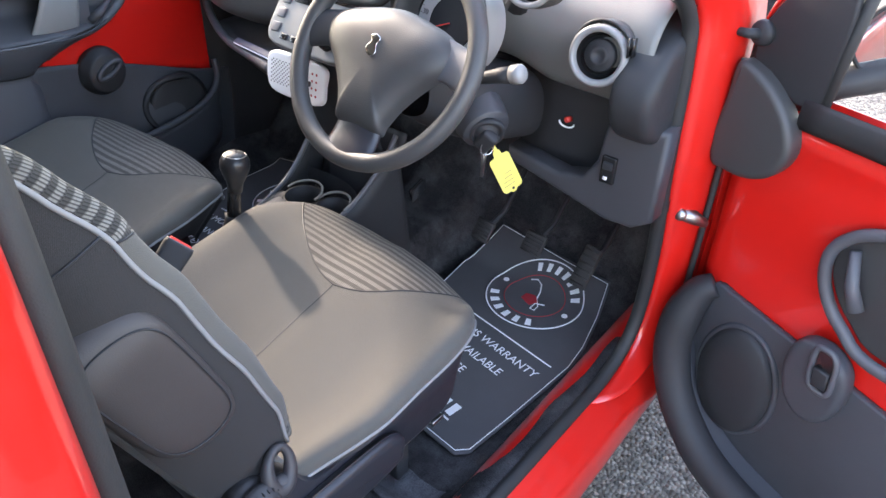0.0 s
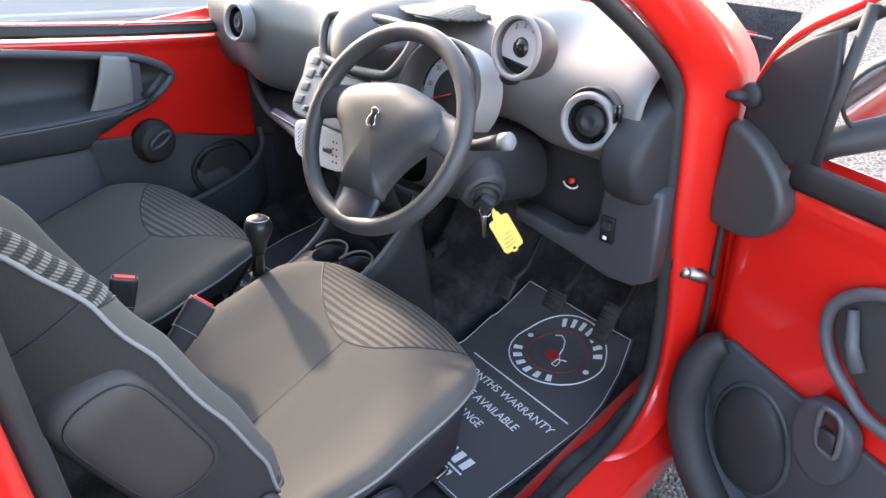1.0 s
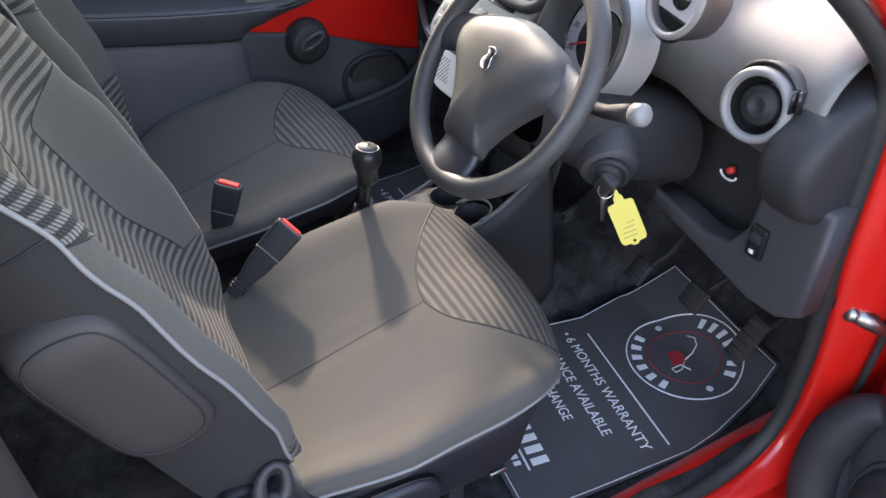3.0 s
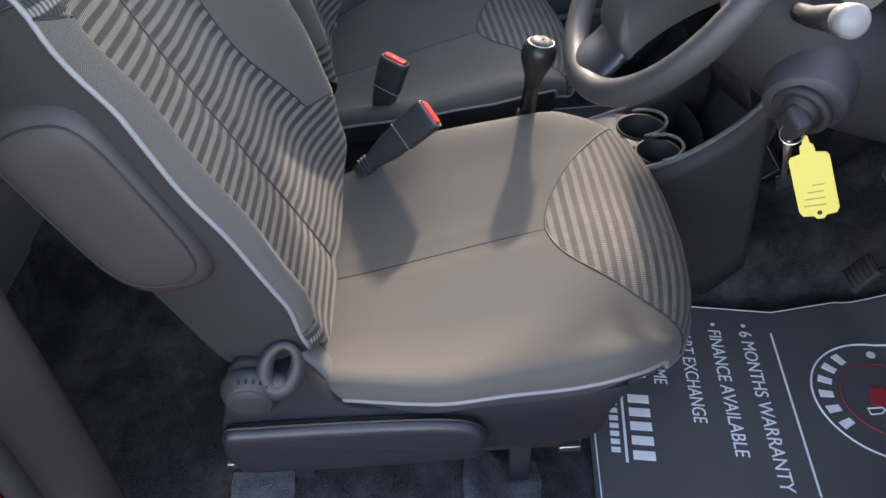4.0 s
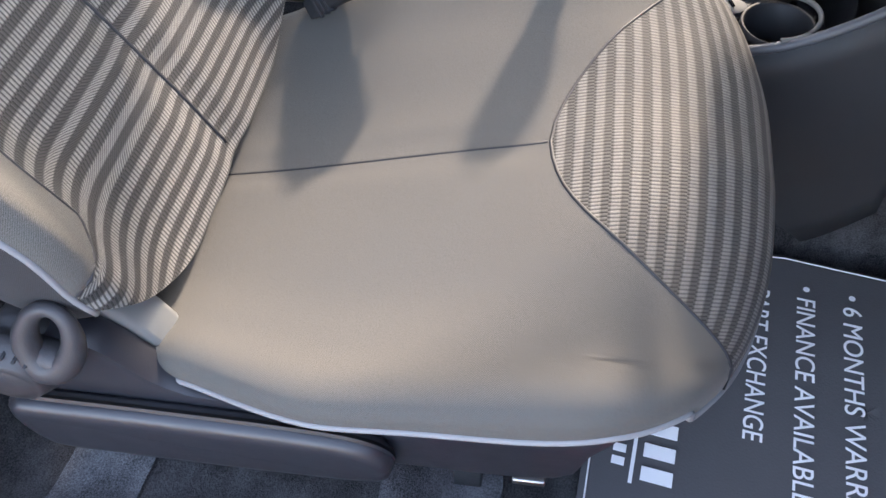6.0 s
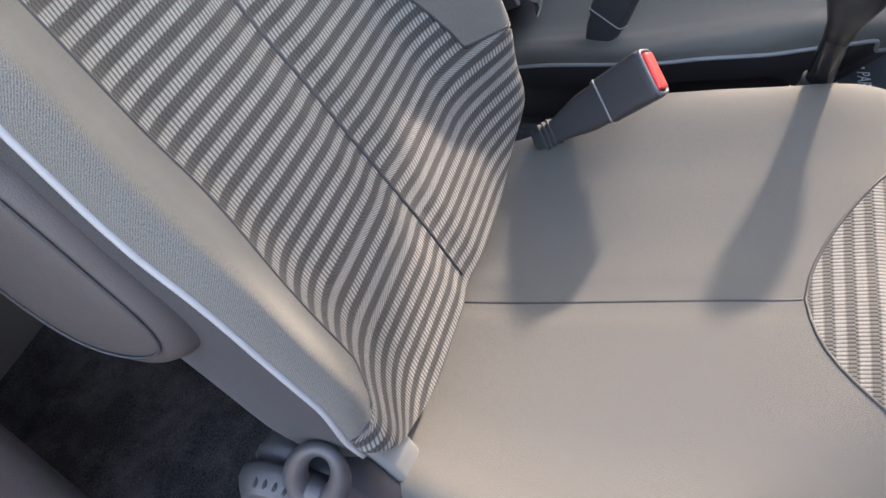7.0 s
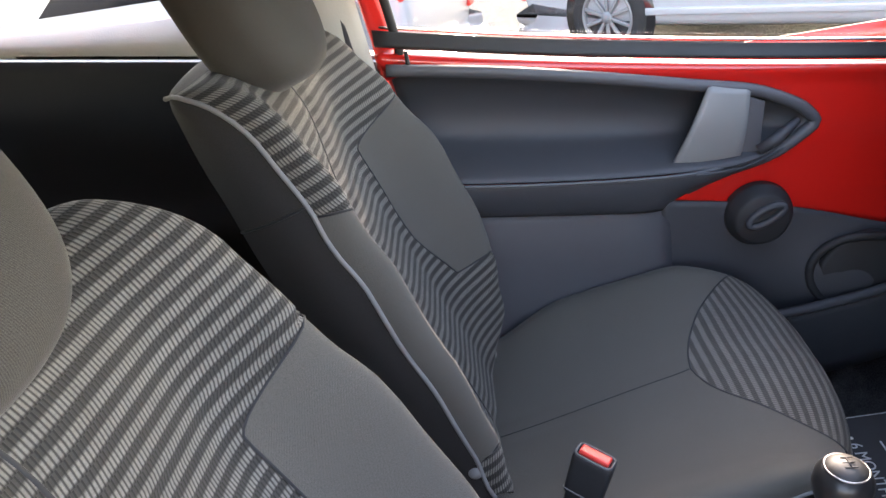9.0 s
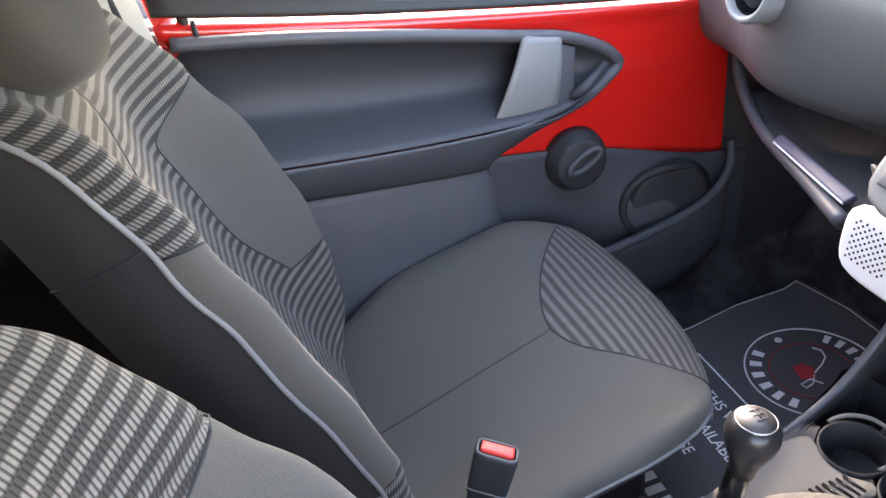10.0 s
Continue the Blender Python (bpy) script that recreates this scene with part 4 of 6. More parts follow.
DASH_PROFILE = smooth_line([(0, 0.52, 0.045), (0, 0.34, 0.092), (0, 0.16, 0.108), (0, 0.075, 0.098), (0, 0.025, 0.066), (0, 0.004, 0.025), (0, 0.0, -0.01), (0, 0.010, -0.055), (0, 0.030, -0.085), (0, 0.09, -0.105)], 6)


def vent(name, c, ax, parent, label):
    M = Matrix.Translation(c) @ Vector(ax).to_track_quat("Z", "Y").to_matrix().to_4x4()
    v = part(name, lathe_bm([(0.048, -0.040), (0.050, 0.004), (0.047, 0.012), (0.042, 0.013), (0.038, 0.008), (0.037, -0.006)], 48, M, False), SILVER, parent, label)
    part("bowl", lathe_bm([(0.0375, 0.002), (0.036, -0.014), (0.028, -0.020), (0.0005, -0.021)], 40, M, False), GLOSS, v, "black bowl")
    part("flap", lathe_bm([(0.026, -0.019), (0.027, -0.006), (0.024, -0.002), (0.018, -0.003), (0.016, 0.003), (0.011, 0.004), (0.008, 0.001), (0.0005, 0.0)], 36, M, False), BLACK, v, "black vent flap")
    return v


def ring_bm(M, r, t, n=48):
    return tube_bm([M @ Vector((r * math.cos(a), r * math.sin(a), 0)) for a in (2 * math.pi * k / n for k in range(n))], t, 8, True)


def glyphs(name, text, size, m, mat, parent, depth=0.0006):
    """Raised lettering in the built-in font; m puts its lower left corner."""
    cu = bpy.data.curves.new(name, "FONT")
    cu.body, cu.size, cu.extrude = text, size, depth
    tmp = bpy.data.objects.new(name, cu)
    scene.collection.objects.link(tmp)
    dg = bpy.context.evaluated_depsgraph_get()
    me = bpy.data.meshes.new_from_object(tmp.evaluated_get(dg))
    bpy.data.objects.remove(tmp)
    me.transform(m)
    me.materials.clear()
    return part(name, me, mat, parent, smooth=False)


DIALW = plastic("pale dial print", (0.36, 0.36, 0.37), 0.5, 600, 0.0)


def build_dash():
    d = thing("dashboard", "charcoal grained plastic dashboard with round air vents", "dashboard")
    def f(u, v):
        x = 0.706 - 1.424 * u
        p = along(DASH_PROFILE, v)
        hood = 0.030 * math.exp(-((x - 0.36) / 0.115) ** 4) * ease(0.30, 0.05, abs(p.y - 0.11)) + 0.028 * math.exp(-((x - 0.06) / 0.12) ** 4) * ease(0.26, 0.05, abs(p.y - 0.13))
        face = dash_y(x) + p.y
        if v < 0.55:
            k = ease(0.55, 0.25, v)
            face = face * (1 - k) + (p.y + 0.372 - 0.080 * (x - 0.618)) * k
        far = ease(-0.02, -0.30, x)
        face -= 0.034 * far + 0.040 * math.exp(-((x + 0.44) / 0.12) ** 2)
        low = 1 + 0.85 * far if p.z < 0 else 1.0
        drop = 0.10 * ease(0.66, 0.742, x) ** 2 * ease(0.2, 0.5, v) * 0.3
        return (x, face, 1.0 + p.z * low + hood - drop)
    sheet("dash_top", f, 120, 60, DASHTOP, d, "charcoal grained dash top", 0.004)
    # round vents
    vr = Vector((0.622, 0.352, 1.003))
    vent("air_vent", vr, (0.12, -0.96, 0.20), d, "round air vent with a silver ring")
    vent("air_vent", (-0.442, 0.366, 1.012), (0.0, -0.96, 0.22), d, "round air vent with a silver ring")
    for k in range(2):
        part("vent_slot", box_bm(0.672 + 0.006 * k, 0.352 + 0.004 * k, 1.028, 0.002, 0.012, 0.030, 0.0), GLOSS, d)
    sheet("vent_cowl", lambda u, v: vr + Vector((0.052 * math.cos(math.pi * (0.05 + 0.9 * u)) + 0.020 * v, 0.01 + 0.10 * v, 0.052 * math.sin(math.pi * (0.05 + 0.9 * u)) * (1 - 0.35 * v) + 0.002)), 24, 8, DASH, d, "", 0.003)
    # dark end cap
    cap = flat_outline([(0.540, 1.055), (0.45, 1.048), (0.375, 1.022), (0.330, 0.975), (0.326, 0.925), (0.362, 0.875), (0.44, 0.850), (0.540, 0.84)], 5)
    part("end_cap", prism_bm(cap, 0.078, Matrix(((0, 0, 1, 0.658), (1, 0, 0, 0), (0, 1, 0, 0), (0, 0, 0, 1))), 0.026, 5), BLACK, d, "dark plum-black end cap")
    # knee panel with its open cubby
    kn = [(0.752, 0.890), (0.752, 0.715), (0.715, 0.690), (0.66, 0.688), (0.56, 0.712), (0.44, 0.738), (0.44, 0.768), (0.50, 0.757), (0.56, 0.748), (0.605, 0.760), (0.630, 0.80), (0.638, 0.872)]
    part("knee_panel", prism_bm(kn, 0.05, Matrix(((1, 0, 0, 0), (0, 0, 1, 0.392), (0, 1, 0, 0), (0, 0, 0, 1))), 0.010, 3), KNEE, d, "slate grey knee panel")
    sheet("cubby_back", lambda u, v: (0.42 + 0.33 * u, 0.475, 0.70 + 0.21 * v), 4, 4, BLACK, d, "black cubby", 0.003)
    sw = part("switch_plate", box_bm(0.657, 0.388, 0.793, 0.028, 0.010, 0.052, 0.003), GLOSS, d, "black switch plate")
    part("switch_dial", box_bm(0.657, 0.382, 0.803, 0.018, 0.008, 0.014, 0.002), BLACK, sw)
    part("switch_mark", box_bm(0.655, 0.3815, 0.778, 0.008, 0.002, 0.006, 0.0), WHITE, sw)
    part("service_plug", tube_bm([(0.527, 0.468, 0.825), (0.525, 0.456, 0.826)], [0.006, 0.006], 14), REDPL, d, "small red plug")
    part("plug_loop", tube_bm([(0.527 + 0.016 * math.cos(a), 0.455, 0.822 + 0.010 * math.sin(a)) for a in (math.pi + math.pi * k / 10 for k in range(11))], 0.002, 6), WHITE, d)
    # instrument pod: deep round binnacle with a pale band
    ax = Vector((-0.02, -0.92, 0.36)).normalized()
    M = Matrix.Translation((0.362, 0.272, 1.020)) @ ax.to_track_quat("Z", "Y").to_matrix().to_4x4()
    pod = part("binnacle", lathe_bm([(0.090, -0.06), (0.096, 0.0), (0.0965, 0.012), (0.095, 0.014)], 56, M, False), BINN, d, "satin grey instrument binnacle")
    part("pod_lip", lathe_bm([(0.0965, 0.011), (0.0970, 0.018), (0.094, 0.023), (0.088, 0.020), (0.082, -0.004), (0.077, -0.024)], 56, M, False), DASH, pod, "charcoal binnacle lip")
    part("pod_ring", lathe_bm([(0.089, 0.008), (0.079, -0.022), (0.074, -0.028), (0.0005, -0.028)], 48, M, False), GLOSS, pod, "black instrument well")
    part("dial", lathe_bm([(0.074, -0.0262), (0.048, -0.0262)], 48, M, False), DIALW, pod, "white speed dial")
    part("dial_glass_centre", lathe_bm([(0.046, -0.0255), (0.0005, -0.0245)], 36, M, False), BLACK, pod, "")
    for num, a in (("10", 205), ("30", 172), ("50", 139)):
        q = M @ Matrix.Translation((0.060 * math.cos(radians(a)) - 0.008, 0.060 * math.sin(radians(a)) - 0.004, -0.0255))
        glyphs("dial_number", num, 0.013, q, BLACK, pod, 0.0002)
    for k in range(28):
        a = radians(225 - 270 * k / 27)
        q = M @ Matrix.Rotation(a, 4, "Z") @ Matrix.Translation((0.0715, 0, -0.0258))
        bm = box_bm(0, 0, 0, 0.005, 0.0009, 0.0004)
        bmesh.ops.transform(bm, matrix=q, verts=bm.verts)
        part("dial_tick", bm, BLACK, pod)
    bm = box_bm(-0.028, 0, 0, 0.056, 0.0022, 0.002)
    bmesh.ops.transform(bm, matrix=M @ Matrix.Rotation(radians(22), 4, "Z") @ Matrix.Translation((0, 0, -0.021)), verts=bm.verts)
    part("needle", bm, REDPL, pod, "red needle")
    # rev counter pod on its stalk
    ax = Vector((-0.10, -0.92, 0.24)).normalized()
    M = Matrix.Translation((0.538, 0.268, 1.132)) @ ax.to_track_quat("Z", "Y").to_matrix().to_4x4()
    rc = part("rev_counter", lathe_bm([(0.0005, -0.060), (0.030, -0.056), (0.046, -0.038), (0.051, -0.012), (0.052, 0.008), (0.050, 0.012), (0.045, 0.010), (0.042, -0.004)], 48, M, False), DASH, d, "round charcoal rev counter pod")
    part("rev_ring", ring_bm(M @ Matrix.Translation((0, 0, 0.010)), 0.0475, 0.0050), SILVER, rc, "satin ring")
    part("rev_dial", lathe_bm([(0.042, -0.002), (0.014, -0.002)], 48, M, False), DIALW, rc, "white rev dial")
    part("rev_centre", lathe_bm([(0.016, -0.0018), (0.013, 0.003), (0.0005, 0.004)], 32, M, False), GLOSS, rc, "")
    for num, a in (("2", 120), ("3", 88), ("4", 56)):
        glyphs("dial_number", num, 0.011, M @ Matrix.Translation((0.034 * math.cos(radians(a)) - 0.003, 0.034 * math.sin(radians(a)) - 0.0035, -0.0014)), BLACK, rc, 0.0002)
    for k in range(3):
        a = radians(-20 - 16 * k)
        bm = box_bm(0.038, 0, 0, 0.008, 0.010, 0.0006)
        bmesh.ops.transform(bm, matrix=M @ Matrix.Rotation(a, 4, "Z") @ Matrix.Translation((0, 0, -0.0012)), verts=bm.verts)
        part("red_zone", bm, PRINTRED, rc)
    # shade over the lower dial, put in as a dark half disc
    half = [(0.041 * math.cos(a), 0.041 * math.sin(a)) for a in (math.pi * (1.16 + 0.62 * k / 16) for k in range(17))]
    part("rev_shade", prism_bm(half, 0.0012, M @ Matrix.Translation((0, 0, -0.0019))), GLOSS, rc, "dark sector for the shade on the lower half of the dial")
    tube("rev_stalk", [(0.505, 0.300, 1.108), (0.490, 0.310, 1.085), (0.478, 0.320, 1.06)], [0.012, 0.013, 0.02], BLACK, d, "black pod stalk", 10)
    # centre stack: pale radio panel, hood tray, heater panel
    cs = thing("radio_panel", "pale grey radio and control panel in the dash centre", "car radio")
    Mx = Matrix.Translation((0.070, 0.268, 0.945)) @ Matrix.Rotation(radians(52), 4, "X")
    face = part("fascia", prism_bm(flat_outline([(-0.125, 0.085), (0.0, 0.100), (0.130, 0.088), (0.122, 0.02), (0.104, -0.056), (0.0, -0.066), (-0.108, -0.056), (-0.122, 0.02)], 4), 0.022, Mx, 0.006, 3), FASCIA, cs, "pale grey fascia")
    def onface(name, x, y, sx, sy, h, mat, label="", bev=0.002):
        bm = box_bm(0, 0, 0, sx, sy, h, bev)
        bmesh.ops.transform(bm, matrix=Mx @ Matrix.Translation((x, y, 0.022 + h / 2 - 0.001)), verts=bm.verts)
        return part(name, bm, mat, face, label)
    onface("display", -0.055, 0.045, 0.045, 0.035, 0.003, GLOSS, "dark display")
    onface("disc_slot", 0.045, 0.050, 0.080, 0.010, 0.003, GLOSS, "dark disc slot")
    for k in range(4):
        onface("button", -0.096, 0.060 - 0.030 * k, 0.022, 0.020, 0.004, GREYPL)
    for k in range(3):
        onface("button", 0.010 + 0.034 * k, 0.020, 0.028, 0.016, 0.004, GREYPL)
    onface("button", 0.085, -0.012, 0.040, 0.030, 0.004, SILVER)
    part("dial_knob", lathe_bm([(0.017, 0), (0.016, 0.012), (0.010, 0.015), (0.0005, 0.015)], 24, Mx @ Matrix.Translation((0.05, -0.03, 0.022))), GLOSS, face, "black dial knob")
    for k in range(3):
        onface("button", -0.065 + 0.030 * k, -0.045, 0.022, 0.012, 0.004, GLOSS)
    # open tray above the radio
    Mt = Matrix.Translation((0.095, 0.318, 1.052)) @ Matrix.Rotation(radians(55), 4, "X")
    tr = part("tray_rim", tube_bm([Mt @ Vector((p[0], p[1], 0)) for p in flat_outline([(-0.125, 0.045), (0.0, 0.058), (0.125, 0.045), (0.110, -0.035), (0.060, -0.052), (-0.05, -0.052), (-0.105, -0.035)], 6)], 0.011, 10, True), DASH, d, "charcoal rim of the open tray")
    part("tray_hollow", prism_bm(flat_outline([(-0.12, 0.042), (0.0, 0.055), (0.12, 0.042), (0.106, -0.033), (0.058, -0.049), (-0.048, -0.049), (-0.10, -0.033)], 6), 0.006, Mt @ Matrix.Translation((0, 0, -0.002)), 0.001), GLOSS, tr, "black hollow")
    hp = thing("heater_panel", "white perforated heater control panel below the radio", "heater control")
    Mh = Matrix.Translation((-0.012, 0.268, 0.822)) @ Matrix.Rotation(radians(80), 4, "X") @ Matrix.Scale(0.88, 4)
    pl = part("panel", prism_bm(flat_outline([(-0.085, 0.045), (0.0, 0.052), (0.095, 0.045), (0.100, 0.0), (0.090, -0.045), (0.0, -0.052), (-0.080, -0.045), (-0.098, 0.0)], 4), 0.018, Mh, 0.008, 3), WHITE, hp, "white plastic panel")
    for i in range(12):
        for j in range(6):
            q = Mh @ Matrix.Translation((-0.078 + 0.0055 * i, -0.026 + 0.010 * j + 0.005 * (i % 2), 0.0176))
            part("hole", lathe_bm([(0.0019, 0.0), (0.0019, 0.0007), (0.0004, 0.0007)], 8, q), GLOSS, pl)
    for j in range(4):
        part("warm_mark", lathe_bm([(0.003, 0.0), (0.003, 0.0008), (0.0004, 0.0008)], 10, Mh @ Matrix.Translation((0.076, -0.026 + 0.017 * j, 0.0176))), PRINTRED, pl)
        part("warm_mark", lathe_bm([(0.003, 0.0), (0.003, 0.0008), (0.0004, 0.0008)], 10, Mh @ Matrix.Translation((0.062, -0.026 + 0.017 * j, 0.0176))), PRINTRED, pl)
    bm = box_bm(0.0, 0, 0.0, 0.028, 0.012, 0.010, 0.003)
    bmesh.ops.transform(bm, matrix=Mh @ Matrix.Translation((0.045, 0.0, 0.022)), verts=bm.verts)
    part("slider", bm, GREYPL, pl, "grey slider")
    sheet("stack_panel", lambda u, v: (-0.10 + 0.22 * u, 0.285 - 0.02 * math.sin(math.pi * u) + 0.10 * v, 0.905 - 0.265 * v), 10, 8, BLACK, d, "black lower stack", 0.004)
    # lens-shaped speaker grille on top: thin slats over a dark bed
    gz = 1.126
    bed = []
    for k in range(21):
        x = 0.135 + 0.22 * k / 20
        bed.append((x, 0.372 - 0.055 * math.sin(math.pi * k / 20) - 0.0 * k))
    bed += [(0.355 - 0.22 * k / 20, 0.372 + 0.075 * math.sin(math.pi * k / 20)) for k in range(1, 20)]
    gr = part("speaker_grille", prism_bm(bed, 0.003, Matrix.Translation((-0.01, 0.04, gz - 0.010)) , 0.0), GLOSS, d, "dark slatted grille")
    for k in range(14):
        y = -0.048 + 0.118 * k / 13
        h = 0.11 * math.sqrt(max(0.02, 1 - (y / (0.056 if y < 0 else 0.076)) ** 2))
        part("slat", box_bm(0.235, 0.412 + y, gz - 0.005, 2 * h, 0.0042, 0.004), DASH, gr)
    part("defrost_slot", box_bm(0.40, 0.600, 1.098, 0.34, 0.016, 0.006, 0.002), GLOSS, d, "black defrost slot")
    for k in range(12):
        part("defrost_fin", box_bm(0.245 + 0.028 * k, 0.600, 1.101, 0.003, 0.014, 0.004), BLACK, d)
    part("corner_grille", prism_bm([(0.62, 0.53), (0.69, 0.43), (0.735, 0.42), (0.735, 0.53)], 0.003, Matrix.Translation((0, 0, 1.088)), 0.001), BLACK, d, "fine black corner grille")
    # passenger shelf and dash side
    E = smooth_line([(-0.690, 0.540, 0.930), (-0.688, 0.535, 0.860), (-0.660, 0.515, 0.795), (-0.60, 0.490, 0.758), (-0.48, 0.440, 0.748), (-0.30, 0.370, 0.768), (-0.14, 0.296, 0.800)], 8)
    tube("shelf_edge", E, 0.011, GREYPL, d, "slate grey shelf edge", 10)
    sheet("shelf", lambda u, v: along(E, 0.30 + 0.70 * u) + Vector((0, 0.32 * v, 0.01 * v)), 20, 6, BLACK, d, "black shelf", 0.004)
    sheet("shelf_front", lambda u, v: along(E, 0.30 + 0.70 * u) + Vector((0, 0.06 * v, -0.07 * v)), 20, 6, BLACK, d, "black shelf front", 0.004)
    sheet("shelf_back", lambda u, v: (-0.72 + 0.86 * u, 0.66 - 0.06 * u, 0.66 + 0.38 * v), 6, 4, BLACK, d, "", 0.004)
    sheet("dash_cheek", lambda u, v: (-0.712 + 0.012 * ease(0, 0.3, u), 0.530 + 0.46 * u, 0.26 + 0.80 * v), 6, 6, BLACK, d, "", 0.004)
    bk = thing("booklet", "folded dark blue and white booklet on the dash shelf", "booklet")
    bm = box_bm(0, 0, 0, 0.27, 0.018, 0.008, 0.003, 2)
    bmesh.ops.transform(bm, matrix=pose(-0.282, 0.366, 0.794, 28, -9, -20), verts=bm.verts)
    part("cover", bm, plastic("blue-black card", (0.05, 0.05, 0.09), 0.5, 300, 0.1), bk, "blue-black card cover")
    bm = box_bm(0, -0.002, 0, 0.264, 0.018, 0.004, 0.001, 1)
    bmesh.ops.transform(bm, matrix=pose(-0.282, 0.366, 0.794, 28, -9, -20), verts=bm.verts)
    part("pages", bm, WHITE, bk, "white pages")
    return d


DASHB = build_dash()

# ---------------------------------------------------------------- doors
def pd(y, z, d=0.0):
    """A point on the passenger door's inner face; d: how far it stands into the car."""
    return Vector((far_x(y) + d, y, z))


POCKET_TOP = smooth_line([(0, -0.450, 1.080), (0, -0.291, 1.048), (0, -0.124, 1.008), (0, 0.063, 0.958), (0, 0.165, 0.930), (0, 0.240, 0.891), (0, 0.272, 0.858)], 8)
POCKET_LIP = smooth_line([(0, -0.450, 0.888), (0, -0.350, 0.866), (0, -0.165, 0.836), (0, 0.0, 0.816), (0, 0.14, 0.808), (0, 0.228, 0.824), (0, 0.272, 0.858)], 8)
POCKET_LOW = smooth_line([(0, -0.450, 0.814), (0, -0.331, 0.793), (0, -0.177, 0.766), (0, -0.02, 0.742), (0, 0.012, 0.758), (0, 0.10, 0.787), (0, 0.20, 0.808), (0, 0.268, 0.847)], 8)


def build_passenger_door():
    d = thing("passenger_door", "closed red car door with black trim and a long pocket", "car door")
    def skin(u, v):
        y = -0.465 + 1.10 * u
        z = 0.30 + (belt_z(y) - 0.30) * v
        if y < 0.250:
            zt = 1.072 - 0.24 * (y + 0.45) - 0.14 * max(y - 0.10, 0)
            if 0.814 - 0.16 * (y + 0.45) * (y < 0) + 0.20 * max(y - 0.14, 0) < z < zt + 0.003:
                return pd(y, z, -0.085)
        return pd(y, z, -0.004 + 0.012 * ease(0.93, 1.0, v) - 0.02 * ease(0.985, 1.0, v))
    sheet("door_skin", skin, 88, 90, RED, d, "red painted inner door", 0.01)
    # waist seal and glass
    W = [pd(-0.462 + 1.10 * k / 40, belt_z(-0.462 + 1.10 * k / 40) + 0.006, 0.004) for k in range(41)]
    sheet("waist_seal", lambda u, v: along(W, v) + Vector((-0.012 * math.sin(math.pi * u / 2) + 0.004, 0, 0.026 * u)), 6, 40, RUBBER, d, "black rubber waist seal", 0.008)
    # chrome tube added as the bright glint of the glass edge
    tube("glass_edge_glint", [p + Vector((-0.014, 0, 0.030)) for p in W], 0.0032, CHROME, d, "bright strip standing for the glint along the glass edge", 6)
    def pane(u, v):
        y = -0.445 + 1.02 * u - 0.30 * v * u
        return pd(y, 0, -0.03).xy.to_3d() + Vector((0.085 * v, 0, belt_z(y) + (1.40 - belt_z(y)) * v))
    g = sheet("window_glass", pane, 10, 10, GLASS, d, "clear closed side window")
    g.visible_shadow = False
    F = smooth_line([pd(-0.458, 1.06, 0.004), pd(-0.462, 1.12, 0.002), pd(-0.470, 1.22, 0.018), pd(-0.478, 1.34, 0.05), pd(-0.47, 1.42, 0.075)], 6)
    sheet("window_frame", lambda u, v: along(F, v) + Vector((-0.03 * u, 0.030 * u, 0)), 3, 24, RED, d, "red painted window frame", 0.006)
    tube("frame_seal", [p + Vector((-0.012, 0.036, 0)) for p in F], 0.008, RUBBER, d, "black frame seal", 8)
    tube("frame_top", [pd(-0.45, 1.40, 0.07), pd(0.0, 1.38, 0.07), pd(0.20, 1.34, 0.06), pd(0.55, 1.21, 0.02)], 0.014, RUBBER, d, "black upper frame", 8)
    # pocket
    def bowl(u, v):
        a, b = along(POCKET_TOP, u), along(POCKET_LIP, u)
        p = a.lerp(b, v)
        depth = 0.060 * math.sin(math.pi * min(v, 0.995)) ** 0.7 * ease(1.0, 0.80, u) + 0.012
        shelf = 0.045 * ease(0.70, 0.98, v) * ease(1.0, 0.75, u)
        return pd(p.y, p.z, 0.014 - depth + shelf)
    sheet("pocket", bowl, 40, 24, DOORPL, d, "dark blue-black moulded pocket", 0.003)
    def band(u, v):
        a, b = along(POCKET_LIP, u), along(POCKET_LOW, u)
        p = a.lerp(b, v)
        return pd(p.y, p.z, 0.006 + 0.045 * ease(1.0, 0.75, u) * (1 - 0.6 * v * v))
    sheet("armrest", band, 40, 10, DOORPL, d, "dark moulded armrest", 0.003)
    rim = [pd(p.y, p.z, 0.012) for p in POCKET_TOP] + [pd(p.y, p.z, 0.012) for p in POCKET_LOW[::-1][:22]]
    tube("pocket_rim", rim, [0.011] * len(rim), GREYPL, d, "slate grey rim round the pocket", 10)
    lipline = [pd(p.y, p.z, 0.010 + 0.045 * ease(0.27, -0.0, p.y)) for p in POCKET_LIP]
    tube("armrest_edge", lipline, 0.0035, GREYPL, d, "", 8)
    # silver pull with rivets, and the release behind it
    quad = [(0.084, 0.954), (0.154, 0.934), (0.136, 0.814), (0.014, 0.820)]
    n = 8
    def pull(u, v):
        a = Vector((0, *quad[0])).lerp(Vector((0, *quad[1])), u)
        b = Vector((0, *quad[3])).lerp(Vector((0, *quad[2])), u)
        p = a.lerp(b, v)
        return pd(p.y, p.z, 0.016 + 0.010 * math.sin(math.pi * v) + 0.004 * math.sin(math.pi * u))
    pl = sheet("pull_handle", pull, n, 12, SILVER, d, "satin silver pull handle", 0.006)
